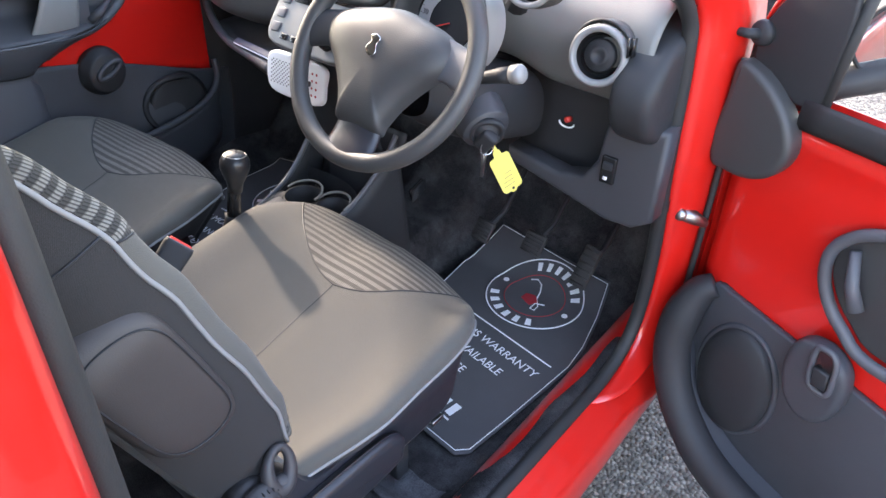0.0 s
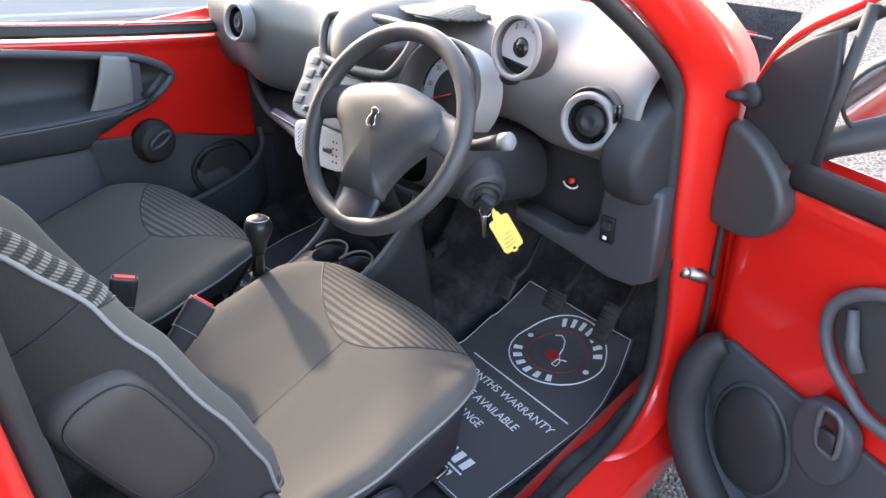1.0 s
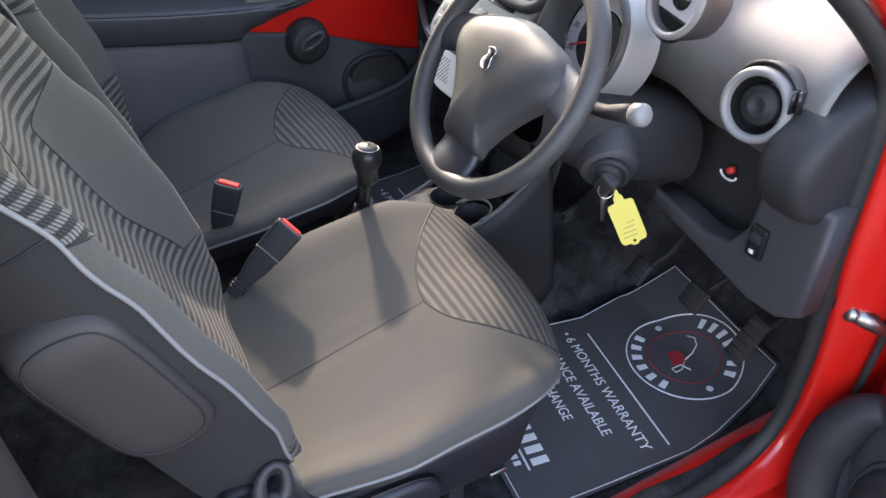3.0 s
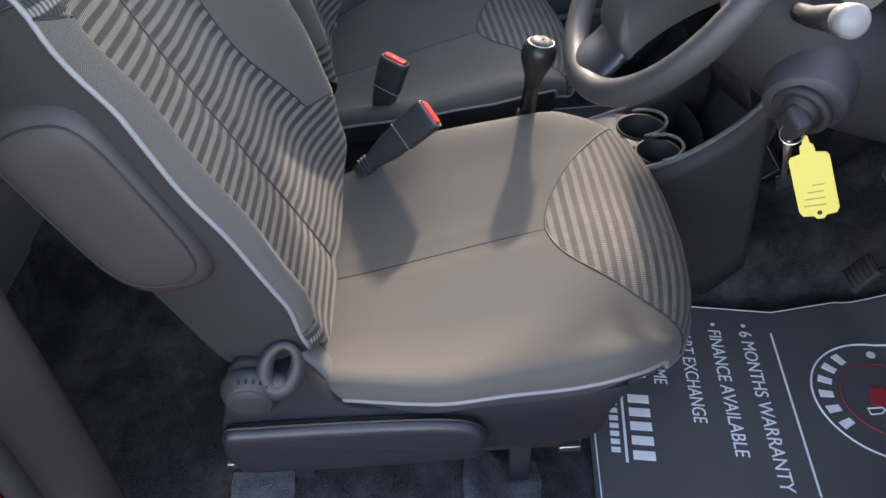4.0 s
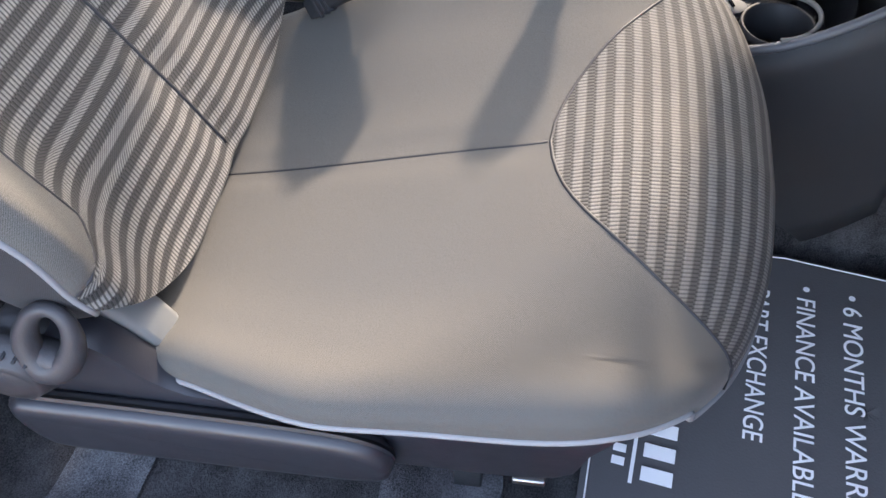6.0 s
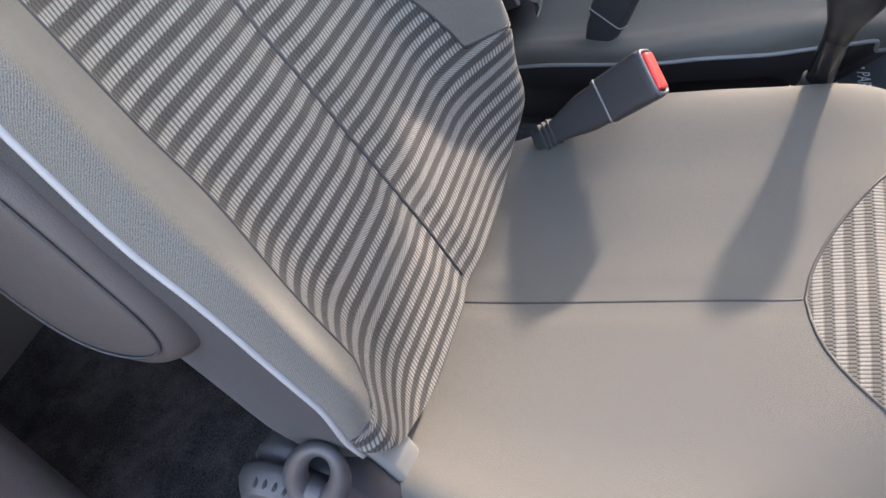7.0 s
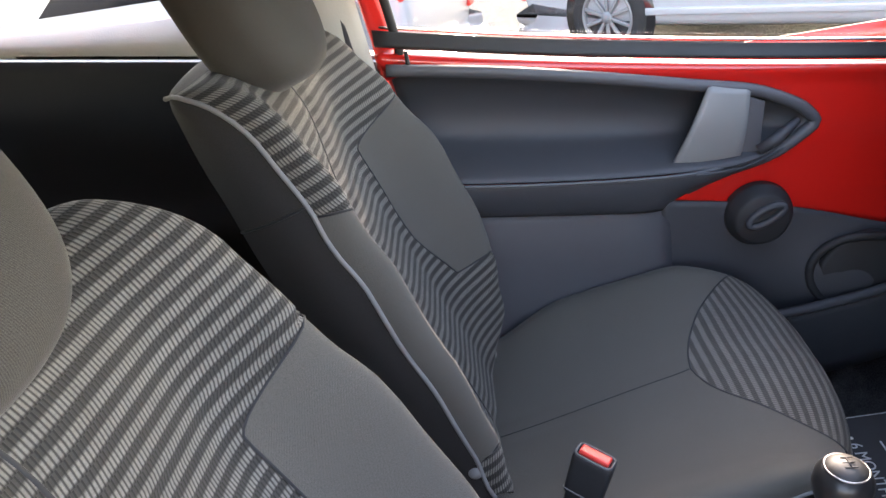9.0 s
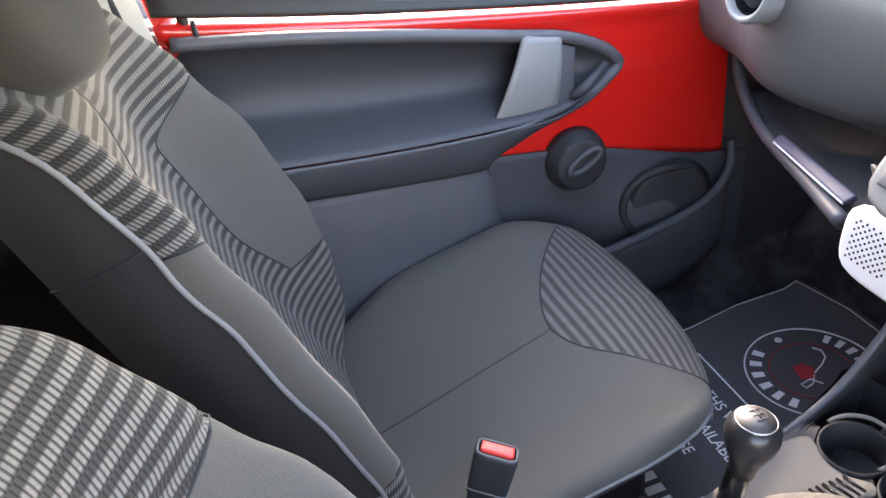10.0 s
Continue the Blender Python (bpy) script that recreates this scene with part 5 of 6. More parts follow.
    for yy, zz in ((0.084, 0.902), (0.110, 0.898), (0.081, 0.876), (0.107, 0.872)):
        part("rivet", lathe_bm([(0.0042, 0), (0.0042, 0.003), (0.002, 0.0045), (0.0004, 0.0045)], 12, Matrix.Translation(pd(yy, zz, 0.028)) @ Matrix.Rotation(radians(90), 4, "Y")), STEEL, pl)
    rel = part("release_plate", prism_bm([(0.146, 0.925), (0.182, 0.908), (0.172, 0.80), (0.130, 0.80)], 0.010, Matrix(((0, 0, 1, far_x(0.15) + 0.006), (1, 0, 0, 0), (0, 1, 0, 0), (0, 0, 0, 1))), 0.003), GREYPL, d, "slate grey plate")
    tube("release_lever", [pd(0.170, 0.822, 0.020), pd(0.200, 0.838, 0.026), pd(0.240, 0.865, 0.020)], [0.010, 0.011, 0.006], DOORPL, d, "dark door release lever", 10)
    # lower trim
    def lower(u, v):
        y = -0.45 + 0.46 * u
        top = 0.812 - 0.155 * (y + 0.45)
        return pd(y, 0.30 + (top - 0.30) * v, 0.014 + 0.010 * ease(1, 0.85, v) - 0.012 * ease(0.90, 1.0, u))
    sheet("lower_panel", lower, 20, 20, DOORLOW, d, "slate grey cloth-like lower panel", 0.004)
    def front(u, v):
        y = -0.005 + 0.60 * u
        top = 0.752 - 0.13 * u - 0.10 * ease(0.2, 1.0, u) * 0.45
        bulge = 0.045 * math.exp(-(((y - 0.37) / 0.13) ** 2 + (((0.30 + (top - 0.30) * v) - 0.53) / 0.10) ** 2))
        return pd(y, 0.30 + (top - 0.30) * v, 0.008 + bulge)
    sheet("front_panel", front, 40, 30, DOORPL, d, "dark moulded front lower panel", 0.004)
    ringpts = [pd(0.37 + 0.105 * math.cos(a), 0.540 + 0.085 * math.sin(a) - 0.15 * 0.105 * math.cos(a), 0.052 - 0.02 * abs(math.cos(a))) for a in (2 * math.pi * k / 40 for k in range(40))]
    tube("speaker_ring", ringpts, 0.008, BLACK, d, "black speaker ring", 8, True)
    M = Matrix.Translation(pd(0.37, 0.54, 0.040)) @ Matrix.Rotation(radians(90), 4, "Y")
    part("speaker_grille", lathe_bm([(0.095, 0.0), (0.08, 0.006), (0.05, 0.010), (0.0005, 0.012)], 36, M), BLACK, d, "black speaker grille")
    L = smooth_line([pd(0.526, 0.625, 0.03), pd(0.512, 0.575, 0.05), pd(0.46, 0.538, 0.065), pd(0.37, 0.515, 0.07), pd(0.20, 0.500, 0.07), pd(0.0, 0.485, 0.06)], 8)
    tube("pocket_lip", L, 0.010, DOORPL, d, "rounded lip of the map pocket", 10)
    sheet("map_pocket", lambda u, v: along(L, u) + Vector((-0.01 * v, 0, -0.17 * v)), 30, 6, DOORPL, d, "dark map pocket", 0.004)
    # window winder boss
    c = pd(0.172, 0.694, 0.016)
    M = Matrix.Translation(c) @ Matrix.Rotation(radians(90), 4, "Y")
    w = part("winder_boss", lathe_bm([(0.062, -0.01), (0.060, 0.008), (0.052, 0.016), (0.050, 0.026), (0.044, 0.030), (0.0005, 0.031)], 40, M), BLACK, d, "black round window winder boss")
    oval = [Vector((0.034 * math.cos(a), 0.013 * math.sin(a), 0)) for a in (2 * math.pi * k / 28 for k in range(28))]
    R = Matrix.Translation(c + Vector((0.034, 0.004, 0.010))) @ Matrix.Rotation(radians(26), 4, "X") @ Matrix(((0, 0, 1, 0), (1, 0, 0, 0), (0, 1, 0, 0), (0, 0, 0, 1)))
    part("winder_bar", tube_bm([R @ p for p in oval], 0.0068, 10, True), DOORPL, w, "black winder loop")
    # lock pin
    part("lock_pin", tube_bm([pd(-0.412, 1.062, 0.012), pd(-0.412, 1.105, 0.010)], [0.0045, 0.0035], 10), BLACK, d, "black lock pin")
    return d


build_passenger_door()


# the driver's door stands wide open: a runs from the hinge along the door, d stands towards the seat
HINGE, DOOR_E, DOOR_N = Vector((0.800, 0.560, 0.0)), Vector((0.951, -0.309, 0)), Vector((-0.309, -0.951, 0))


def dd(a, z, d=0.0):
    return HINGE + DOOR_E * a + DOOR_N * d + Vector((0, 0, z))


def dprism(outline, depth, d0, bev=0.004, seg=2):
    """An outline in (a, z) raised towards the seat by depth."""
    m = Matrix((( DOOR_E.x, 0, DOOR_N.x, HINGE.x + DOOR_N.x * d0), (DOOR_E.y, 0, DOOR_N.y, HINGE.y + DOOR_N.y * d0), (0, 1, 0, 0), (0, 0, 0, 1)))
    return prism_bm(outline, depth, m, bev, seg)


def rounded(pts, n=6):
    return [(p.x, p.y) for p in smooth_line([(x, y, 0) for x, y in pts], n, True)]


def build_driver_door():
    d = thing("driver_door", "wide open red driver's door with black lower trim", "car door")
    def skin(u, v):
        a = -0.01 + 1.08 * u
        z = 0.17 + 0.755 * v
        return dd(a, z, 0.012 * ease(0.90, 1.0, v) - 0.02 * ease(0.99, 1, v) - 0.05 * ease(0.04, 0.0, u))
    sheet("door_skin", skin, 40, 30, RED, d, "red painted inner door", 0.008)
    sheet("outer_skin", lambda u, v: dd(-0.02 + 1.10 * u, 0.24 + 0.69 * v, -0.10 - 0.05 * math.sin(math.pi * v)), 16, 16, RED, d, "red painted outer door", 0.004, flip=True)
    sheet("door_edge", lambda u, v: dd(-0.02, 0.24 + 0.69 * v, -0.11 * u - 0.05), 4, 16, RED, d, "red painted hinge edge", 0.004)
    sheet("waist_seal", lambda u, v: dd(0.125 + 0.95 * v, 0.918 + 0.042 * u, 0.006 * math.sin(math.pi * u) + 0.004), 5, 20, RUBBER, d, "black rubber waist seal", 0.012)
    # mirror sail plate
    plate = [(0.012, 0.985), (0.016, 1.055), (0.045, 1.105), (0.100, 1.150), (0.150, 1.175), (0.158, 1.10), (0.150, 0.945), (0.105, 0.948), (0.050, 0.985)]
    part("sail_plate", dprism(plate, 0.016, -0.002, 0.005), BLACK, d, "black sail plate behind the mirror")
    cover = rounded([(0.006, 0.992), (0.040, 0.990), (0.085, 0.965), (0.125, 0.922), (0.140, 0.872), (0.118, 0.826), (0.075, 0.803), (0.030, 0.800), (0.0, 0.806), (-0.008, 0.86), (0.0, 0.93)], 5)
    part("sail_cover", dprism(cover, 0.045, 0.0, 0.014, 4), DASH, d, "rounded black triangular cover")
    c = dd(0.020, 1.040, 0.014)
    M = Matrix.Translation(c) @ DOOR_N.to_track_quat("Z", "Y").to_matrix().to_4x4()
    b = part("mirror_adjuster", lathe_bm([(0.022, 0.0), (0.020, 0.008), (0.014, 0.013), (0.0005, 0.016)], 28, M), BLACK, d, "black mirror adjuster")
    tube("adjuster_stick", [c + DOOR_N * 0.012, c + DOOR_N * 0.026 + DOOR_E * -0.010, c + DOOR_N * 0.032 + DOOR_E * -0.030], [0.009, 0.008, 0.0065], BLACK, b, "", 10)
    # window frame: channel behind the sail plate and the sloping front edge
    tube("glass_channel", [dd(0.148, 0.93, 0.004), dd(0.158, 1.06, 0.0), dd(0.172, 1.21, -0.012)], 0.010, RUBBER, d, "black glass channel", 8)
    A = smooth_line([dd(0.0, 0.93, -0.01), dd(0.002, 1.03, -0.01), dd(0.05, 1.125, -0.015), dd(0.16, 1.205, -0.025), dd(0.34, 1.33, -0.05), dd(0.50, 1.41, -0.075), dd(0.75, 1.44, -0.09), dd(1.02, 1.40, -0.09)], 8)
    sheet("window_frame", lambda u, v: along(A, v) + DOOR_N * (-0.035 * u) + Vector((0, 0, 0.03 * math.sin(math.pi * u * 0.9))), 6, 50, RED, d, "red painted window frame", 0.006)
    tube("frame_seal", [p + DOOR_N * 0.006 + Vector((0.008, 0, -0.012)) for p in A], 0.010, RUBBER, d, "black frame seal", 8)
    # lower trim: a deep moulded pocket with a rolled lip
    trim = rounded([(0.070, 0.562), (0.11, 0.560), (0.20, 0.548), (0.30, 0.535), (0.42, 0.518), (0.60, 0.50), (1.0, 0.48), (1.03, 0.40), (1.0, 0.16), (0.6, 0.15), (0.30, 0.17), (0.17, 0.22), (0.085, 0.31), (0.050, 0.43), (0.055, 0.52)], 5)
    part("trim_panel", dprism(trim, 0.016, 0.0, 0.005), DOORPL, d, "dark moulded lower trim")
    lip = smooth_line([dd(0.066, 0.556, 0.014), dd(0.048, 0.535, 0.032), dd(0.038, 0.480, 0.052), dd(0.042, 0.410, 0.066), dd(0.074, 0.332, 0.076), dd(0.128, 0.268, 0.082), dd(0.215, 0.215, 0.088), dd(0.36, 0.188, 0.09), dd(0.62, 0.180, 0.09), dd(0.95, 0.19, 0.085)], 8)
    tube("pocket_lip", lip, [0.024 + 0.014 * min(k / 16, 1) for k in range(len(lip))], BLACK, d, "thick rolled lip of the door pocket", 12)
    sheet("pocket_wall", lambda u, v: along(lip, u) + DOOR_N * (-0.085 * v) + Vector((0.03 * v * ease(0.4, 0, u), 0, 0.02 * v)), 50, 5, DOORPL, d, "dark pocket wall", 0.004)
    M = Matrix.Translation(dd(0.166, 0.385, 0.014)) @ DOOR_N.to_track_quat("Z", "Y").to_matrix().to_4x4() @ Matrix.Diagonal((0.74, 1.12, 1, 1))
    sp = part("speaker_grille", lathe_bm([(0.112, 0.0), (0.110, 0.012), (0.100, 0.020), (0.060, 0.026), (0.0005, 0.028)], 44, M), BLACK, d, "black perforated speaker grille")
    ring = [dd(0.166 + 0.086 * math.cos(a), 0.385 + 0.126 * math.sin(a), 0.016) for a in (2 * math.pi * k / 48 for k in range(48))]
    tube("speaker_ring", ring, 0.007, DOORPL, d, "", 10, True)
    # window switch in a rounded bezel
    bez = rounded([(x * 1.1 - 0.030, z * 1.03 + 0.014) for x, z in ((0.262, 0.535), (0.285, 0.560), (0.325, 0.560), (0.356, 0.530), (0.362, 0.47), (0.345, 0.42), (0.310, 0.405), (0.275, 0.43), (0.258, 0.48))], 5)
    z = part("switch_bezel", dprism(bez, 0.040, 0.012, 0.016, 5), DOORPL, d, "rounded charcoal switch bezel")
    slot = [(0.324 + 0.021 * signed_pow(math.cos(a), 0.6) + 0.006 * math.sin(a) * -1, 0.555 + 0.043 * signed_pow(math.sin(a), 0.6)) for a in (2 * math.pi * k / 40 for k in range(40))]
    tube("slot_rim", [dd(a, h, 0.0535) for a, h in slot], 0.0055, GREYPL, z, "raised grey rim of the switch slot", 10, True)
    part("switch_well", dprism(slot, 0.004, 0.0490, 0.001), GLOSS, z, "glossy black well")
    part("window_switch", dprism([(0.310, 0.559), (0.338, 0.559), (0.342, 0.525), (0.316, 0.522)], 0.012, 0.050, 0.004, 3), BLACK, z, "black window switch")
    # grey ring of the release pocket
    up = smooth_line([dd(0.900, 0.902, 0.014), dd(0.650, 0.877, 0.014), dd(0.450, 0.847, 0.014), dd(0.330, 0.817, 0.016), dd(0.275, 0.787, 0.018), dd(0.250, 0.742, 0.02), dd(0.262, 0.682, 0.02), dd(0.310, 0.627, 0.02), dd(0.400, 0.592, 0.02), dd(0.700, 0.632, 0.02), dd(0.900, 0.662, 0.02)], 8)
    tube("pocket_rim", up, 0.011, GREYPL, d, "slate grey rim round the release pocket", 10)
    inner = rounded([(0.900, 0.892), (0.650, 0.868), (0.450, 0.838), (0.330, 0.808), (0.278, 0.778), (0.256, 0.737), (0.269, 0.687), (0.315, 0.637), (0.400, 0.604), (0.700, 0.642), (0.900, 0.672)], 4)
    part("release_pocket", dprism(inner, 0.010, 0.0, 0.003), DASH, d, "charcoal moulded pocket")
    tube("release_lever", [dd(0.285, 0.767, 0.018), dd(0.305, 0.712, 0.03), dd(0.325, 0.677, 0.03)], [0.009, 0.011, 0.013], GREYPL, d, "grey release lever", 10)
    # check strap at the hinge
    h = part("check_strap", tube_bm([(0.766, 0.505, 0.692), (0.784, 0.520, 0.684), (0.806, 0.540, 0.668)], [0.013, 0.015, 0.008], 8), STEEL, d, "dull steel door check strap")
    part("check_bolt", lathe_bm([(0.012, 0), (0.012, 0.006), (0.006, 0.010), (0.0005, 0.010)], 12, Matrix.Translation((0.768, 0.498, 0.694)) @ Matrix.Rotation(radians(70), 4, "X")), STEEL, h)
    # outside mirror, seen through the window opening
    mc = dd(0.175, 1.045, -0.16)
    ax = (DOOR_E * 0.80 + DOOR_N * 0.60).normalized()
    M = Matrix.Translation(mc) @ ax.to_track_quat("Z", "Y").to_matrix().to_4x4() @ Matrix.Diagonal((1.0, 0.72, 1, 1))
    mir = part("mirror_housing", lathe_bm([(0.0005, -0.085), (0.05, -0.075), (0.085, -0.045), (0.102, 0.0), (0.104, 0.012), (0.098, 0.014), (0.096, 0.004)], 44, M, False), BLACK, d, "black mirror housing")
    part("mirror_glass", lathe_bm([(0.095, 0.003), (0.0005, 0.0031)], 44, M, False), metal("mirror silver", (0.9, 0.9, 0.9), 0.02), mir, "clean mirror glass")
    tube("mirror_arm", [dd(0.09, 0.95, -0.02), dd(0.12, 0.97, -0.08), mc + Vector((0, 0, -0.05))], [0.028, 0.026, 0.03], BLACK, d, "black mirror arm", 12)
    return d


build_driver_door()

# ---------------------------------------------------------------- centre console, lever, pedals
def build_console():
    c = thing("centre_console", "black moulded console with two cup holders and a gear gaiter", "console")
    BEIGE = plastic("beige grey plastic", (0.13, 0.126, 0.117), 0.66, 900, 0.2, 0.3)
    top = flat_outline([(-0.035, 0.02), (-0.045, 0.07), (-0.062, 0.13), (-0.074, 0.19), (-0.105, 0.29), (-0.115, 0.335), (-0.02, 0.350), (0.06, 0.338), (0.110, 0.300), (0.116, 0.235), (0.105, 0.16), (0.100, 0.10), (0.092, 0.03), (0.060, -0.025), (0.022, -0.040), (-0.015, -0.022)], 5)
    n = len(top)
    cups = ((-0.004, 0.244, 0.043), (0.083, 0.252, 0.039))
    def tz(x, y):
        return 0.520 + 0.085 * ease(0.0, 0.40, y) * 0.6
    def brow(x):
        """The front edge of the cups: two scallops that meet in a cusp."""
        best = 0.226
        for cx, cy, r in cups:
            if abs(x - cx) < r:
                best = max(best, cy + math.sqrt(r * r - (x - cx) ** 2))
        return best
    # top plate: cups sunk into it, and a deep open bin in front of them
    def plate(u, v):
        p = top[round(u * n) % n]
        q = Vector((0.012, 0.14, 0)).lerp(Vector((p[0], p[1], 0)), v)
        pit = max(1 - ease(r - 0.001, r + 0.003, math.hypot(q.x - x, q.y - y)) for x, y, r in cups)
        pit = max(pit, ease(0.004, 0.008, q.y - brow(q.x)) * 1.5)
        return (q.x, q.y, tz(q.x, q.y) - 0.012 * ease(0.90, 1.0, v) - 0.004 - 0.055 * pit)
    sheet("console_top", plate, n, 90, BLACK, c, "black console top", closed_u=True)
    fl = flat_outline([(-0.052, 0.12), (-0.054, 0.172), (-0.046, 0.205), (-0.020, 0.204), (0.020, 0.204), (0.048, 0.222), (0.062, 0.212), (0.060, 0.18), (0.074, 0.10), (0.084, 0.04), (0.055, -0.018), (0.022, -0.032), (-0.010, -0.016), (-0.028, 0.03), (-0.040, 0.08)], 4)
    def flange(u, v):
        p = fl[round(u * len(fl)) % len(fl)]
        q = Vector((0.010, 0.07, 0)).lerp(Vector((p[0], p[1], 0)), v)
        return (q.x, q.y, tz(q.x, q.y) + 0.003 - 0.004 * ease(0.93, 1.0, v))
    sheet("gear_surround", flange, len(fl), 12, BEIGE, c, "beige-grey surround of the gear lever", closed_u=True)
    def wall(u, v):
        p = top[round(u * n) % n]
        s = 1 + 0.12 * v
        return (0.012 + (p[0] - 0.012) * s, p[1], tz(*p) - 0.016 - 0.25 * v)
    sheet("console_side", wall, n, 8, BLACK, c, "black console side", closed_u=True)
    for x, y, r in cups:
        M = Matrix.Translation((x, y, tz(x, y)))
        k = part("cup_holder", lathe_bm([(r + 0.0025, -0.012), (r + 0.0015, -0.004), (r - 0.002, -0.006), (r - 0.005, -0.052)], 48, M, False), BLACK, c, "black cup holder")
        arc = [(x + (r + 0.001) * math.cos(a), y + (r + 0.001) * math.sin(a)) for a in (radians(-8 + 196 * q / 28) for q in range(29))]
        tube("cup_rim", [(px, py, tz(px, py) + 0.003) for px, py in arc], 0.0030, BEIGE, k, "pale beige front rim", 8)
    for k in range(6):
        bm = box_bm(0, 0, 0, 0.040 - 0.002 * k, 0.0034, 0.002)
        bmesh.ops.transform(bm, matrix=pose(0.040, 0.160 + 0.0085 * k, tz(0, 0.160 + 0.0085 * k) + 0.0036, 8, 0, 14), verts=bm.verts)
        part("slot", bm, GLOSS, c)
    # raised sweep from the console up to the dash
    S = smooth_line([(0.112, 0.150, 0.528), (0.120, 0.195, 0.537), (0.124, 0.235, 0.547), (0.126, 0.275, 0.563), (0.131, 0.318, 0.594), (0.138, 0.360, 0.636), (0.142, 0.40, 0.690)], 8)
    tube("console_edge", S, 0.006, GREYPL, c, "grey edge sweeping up to the dash", 8)
    sheet("console_cheek", lambda u, v: along(S, u) + Vector((0.03 * v, 0.02 * v, -0.34 * v)), 20, 8, BLACK, c, "black console cheek", 0.004)
    S2 = [Vector((-0.062 - (p.y - 0.15) * 0.16, p.y, p.z)) for p in S]
    tube("console_edge", S2, 0.006, GREYPL, c, "grey edge sweeping up to the dash", 8)
    sheet("console_cheek", lambda u, v: along(S2, u) + Vector((-0.03 * v, 0.02 * v, -0.34 * v)), 20, 8, BLACK, c, "black console cheek", 0.004)
    sheet("console_riser", lambda u, v: along(S2, 0.7 + 0.3 * v).lerp(along(S, 0.7 + 0.3 * v), u) + Vector((0, 0.035, -0.12 * (1 - v) - 0.01)), 8, 12, BLACK, c, "black riser under the dash", 0.004)
    part("foot_grille", box_bm(0.150, 0.465, 0.526, 0.008, 0.050, 0.034, 0.003, 2, Matrix.Rotation(radians(20), 4, "X")), GLOSS, c, "small black foot vent")
    for k in range(5):
        bm = box_bm(0, 0, 0, 0.004, 0.048, 0.003)
        bmesh.ops.transform(bm, matrix=pose(0.155, 0.465, 0.514 + 0.006 * k, 20), verts=bm.verts)
        part("foot_slat", bm, BLACK, c)
    g = thing("gear_lever", "black gear lever with a satin-topped knob and gaiter", "gear lever")
    part("gaiter", lathe_bm([(0.046, 0.0), (0.042, 0.018), (0.038, 0.024), (0.031, 0.050), (0.030, 0.054), (0.022, 0.085), (0.016, 0.10), (0.015, 0.11)], 28, Matrix.Translation((0.040, 0.020, 0.510))), BLACK, g, "black folded gaiter")
    tube("stick", [(0.040, 0.020, 0.595), (0.048, 0.027, 0.68), (0.052, 0.031, 0.725)], [0.015, 0.013, 0.013], GLOSS, g, "black lever", 14)
    M = Matrix.Translation((0.052, 0.030, 0.704)) @ Matrix.Rotation(radians(-8), 4, "X")
    kb = part("knob", lathe_bm([(0.0135, -0.03), (0.016, -0.012), (0.022, 0.002), (0.0275, 0.016), (0.0290, 0.026), (0.0280, 0.036), (0.0240, 0.044), (0.018, 0.0485), (0.0005, 0.051)], 36, M), DARKKNOB, g, "glossy black knob")
    part("knob_cap", lathe_bm([(0.0205, 0.0474), (0.018, 0.0498), (0.010, 0.0530), (0.0005, 0.0540)], 36, M, False), SATIN, kb, "satin metal cap")
    part("cap_ring", ring_bm(M @ Matrix.Translation((0, 0, 0.0465)), 0.0208, 0.0010, 36), STEEL, kb, "bright ring")
    for x in (-0.007, 0.0, 0.007):
        part("shift_mark", box_bm(0.052 + x, 0.038, 0.7575, 0.0012, 0.012, 0.0008), BLACK, kb)
    part("shift_mark", box_bm(0.052, 0.038, 0.7576, 0.015, 0.0012, 0.0008), BLACK, kb)
    # pedals
    RUBP = plastic("worn pedal rubber", (0.035, 0.034, 0.034), 0.7, 300, 0.4)
    for name, x, y, z, w, h in (("clutch_pedal", 0.284, 0.562, 0.420, 0.052, 0.055), ("brake_pedal", 0.397, 0.620, 0.402, 0.058, 0.055), ("throttle_pedal", 0.538, 0.630, 0.390, 0.045, 0.105)):
        p = thing(name, "worn black rubber-faced pedal on a steel arm", "pedal", pose(x, y, z, 58, 0, -8))
        pad = part("pad", box_bm(0, 0, 0, w, h, 0.012, 0.004), RUBP, p, "ribbed black rubber pad")
        for k in range(6):
            part("rib", box_bm(0, -h / 2 + h * (k + 0.5) / 6, 0.007, w * 0.86, h / 16, 0.003), RUBP, pad)
        part("arm", tube_bm([(0, 0, -0.006), (0, 0.06, -0.05), (0, 0.26, -0.06)], 0.007, 8), BLACK, p, "black steel arm")


build_console()


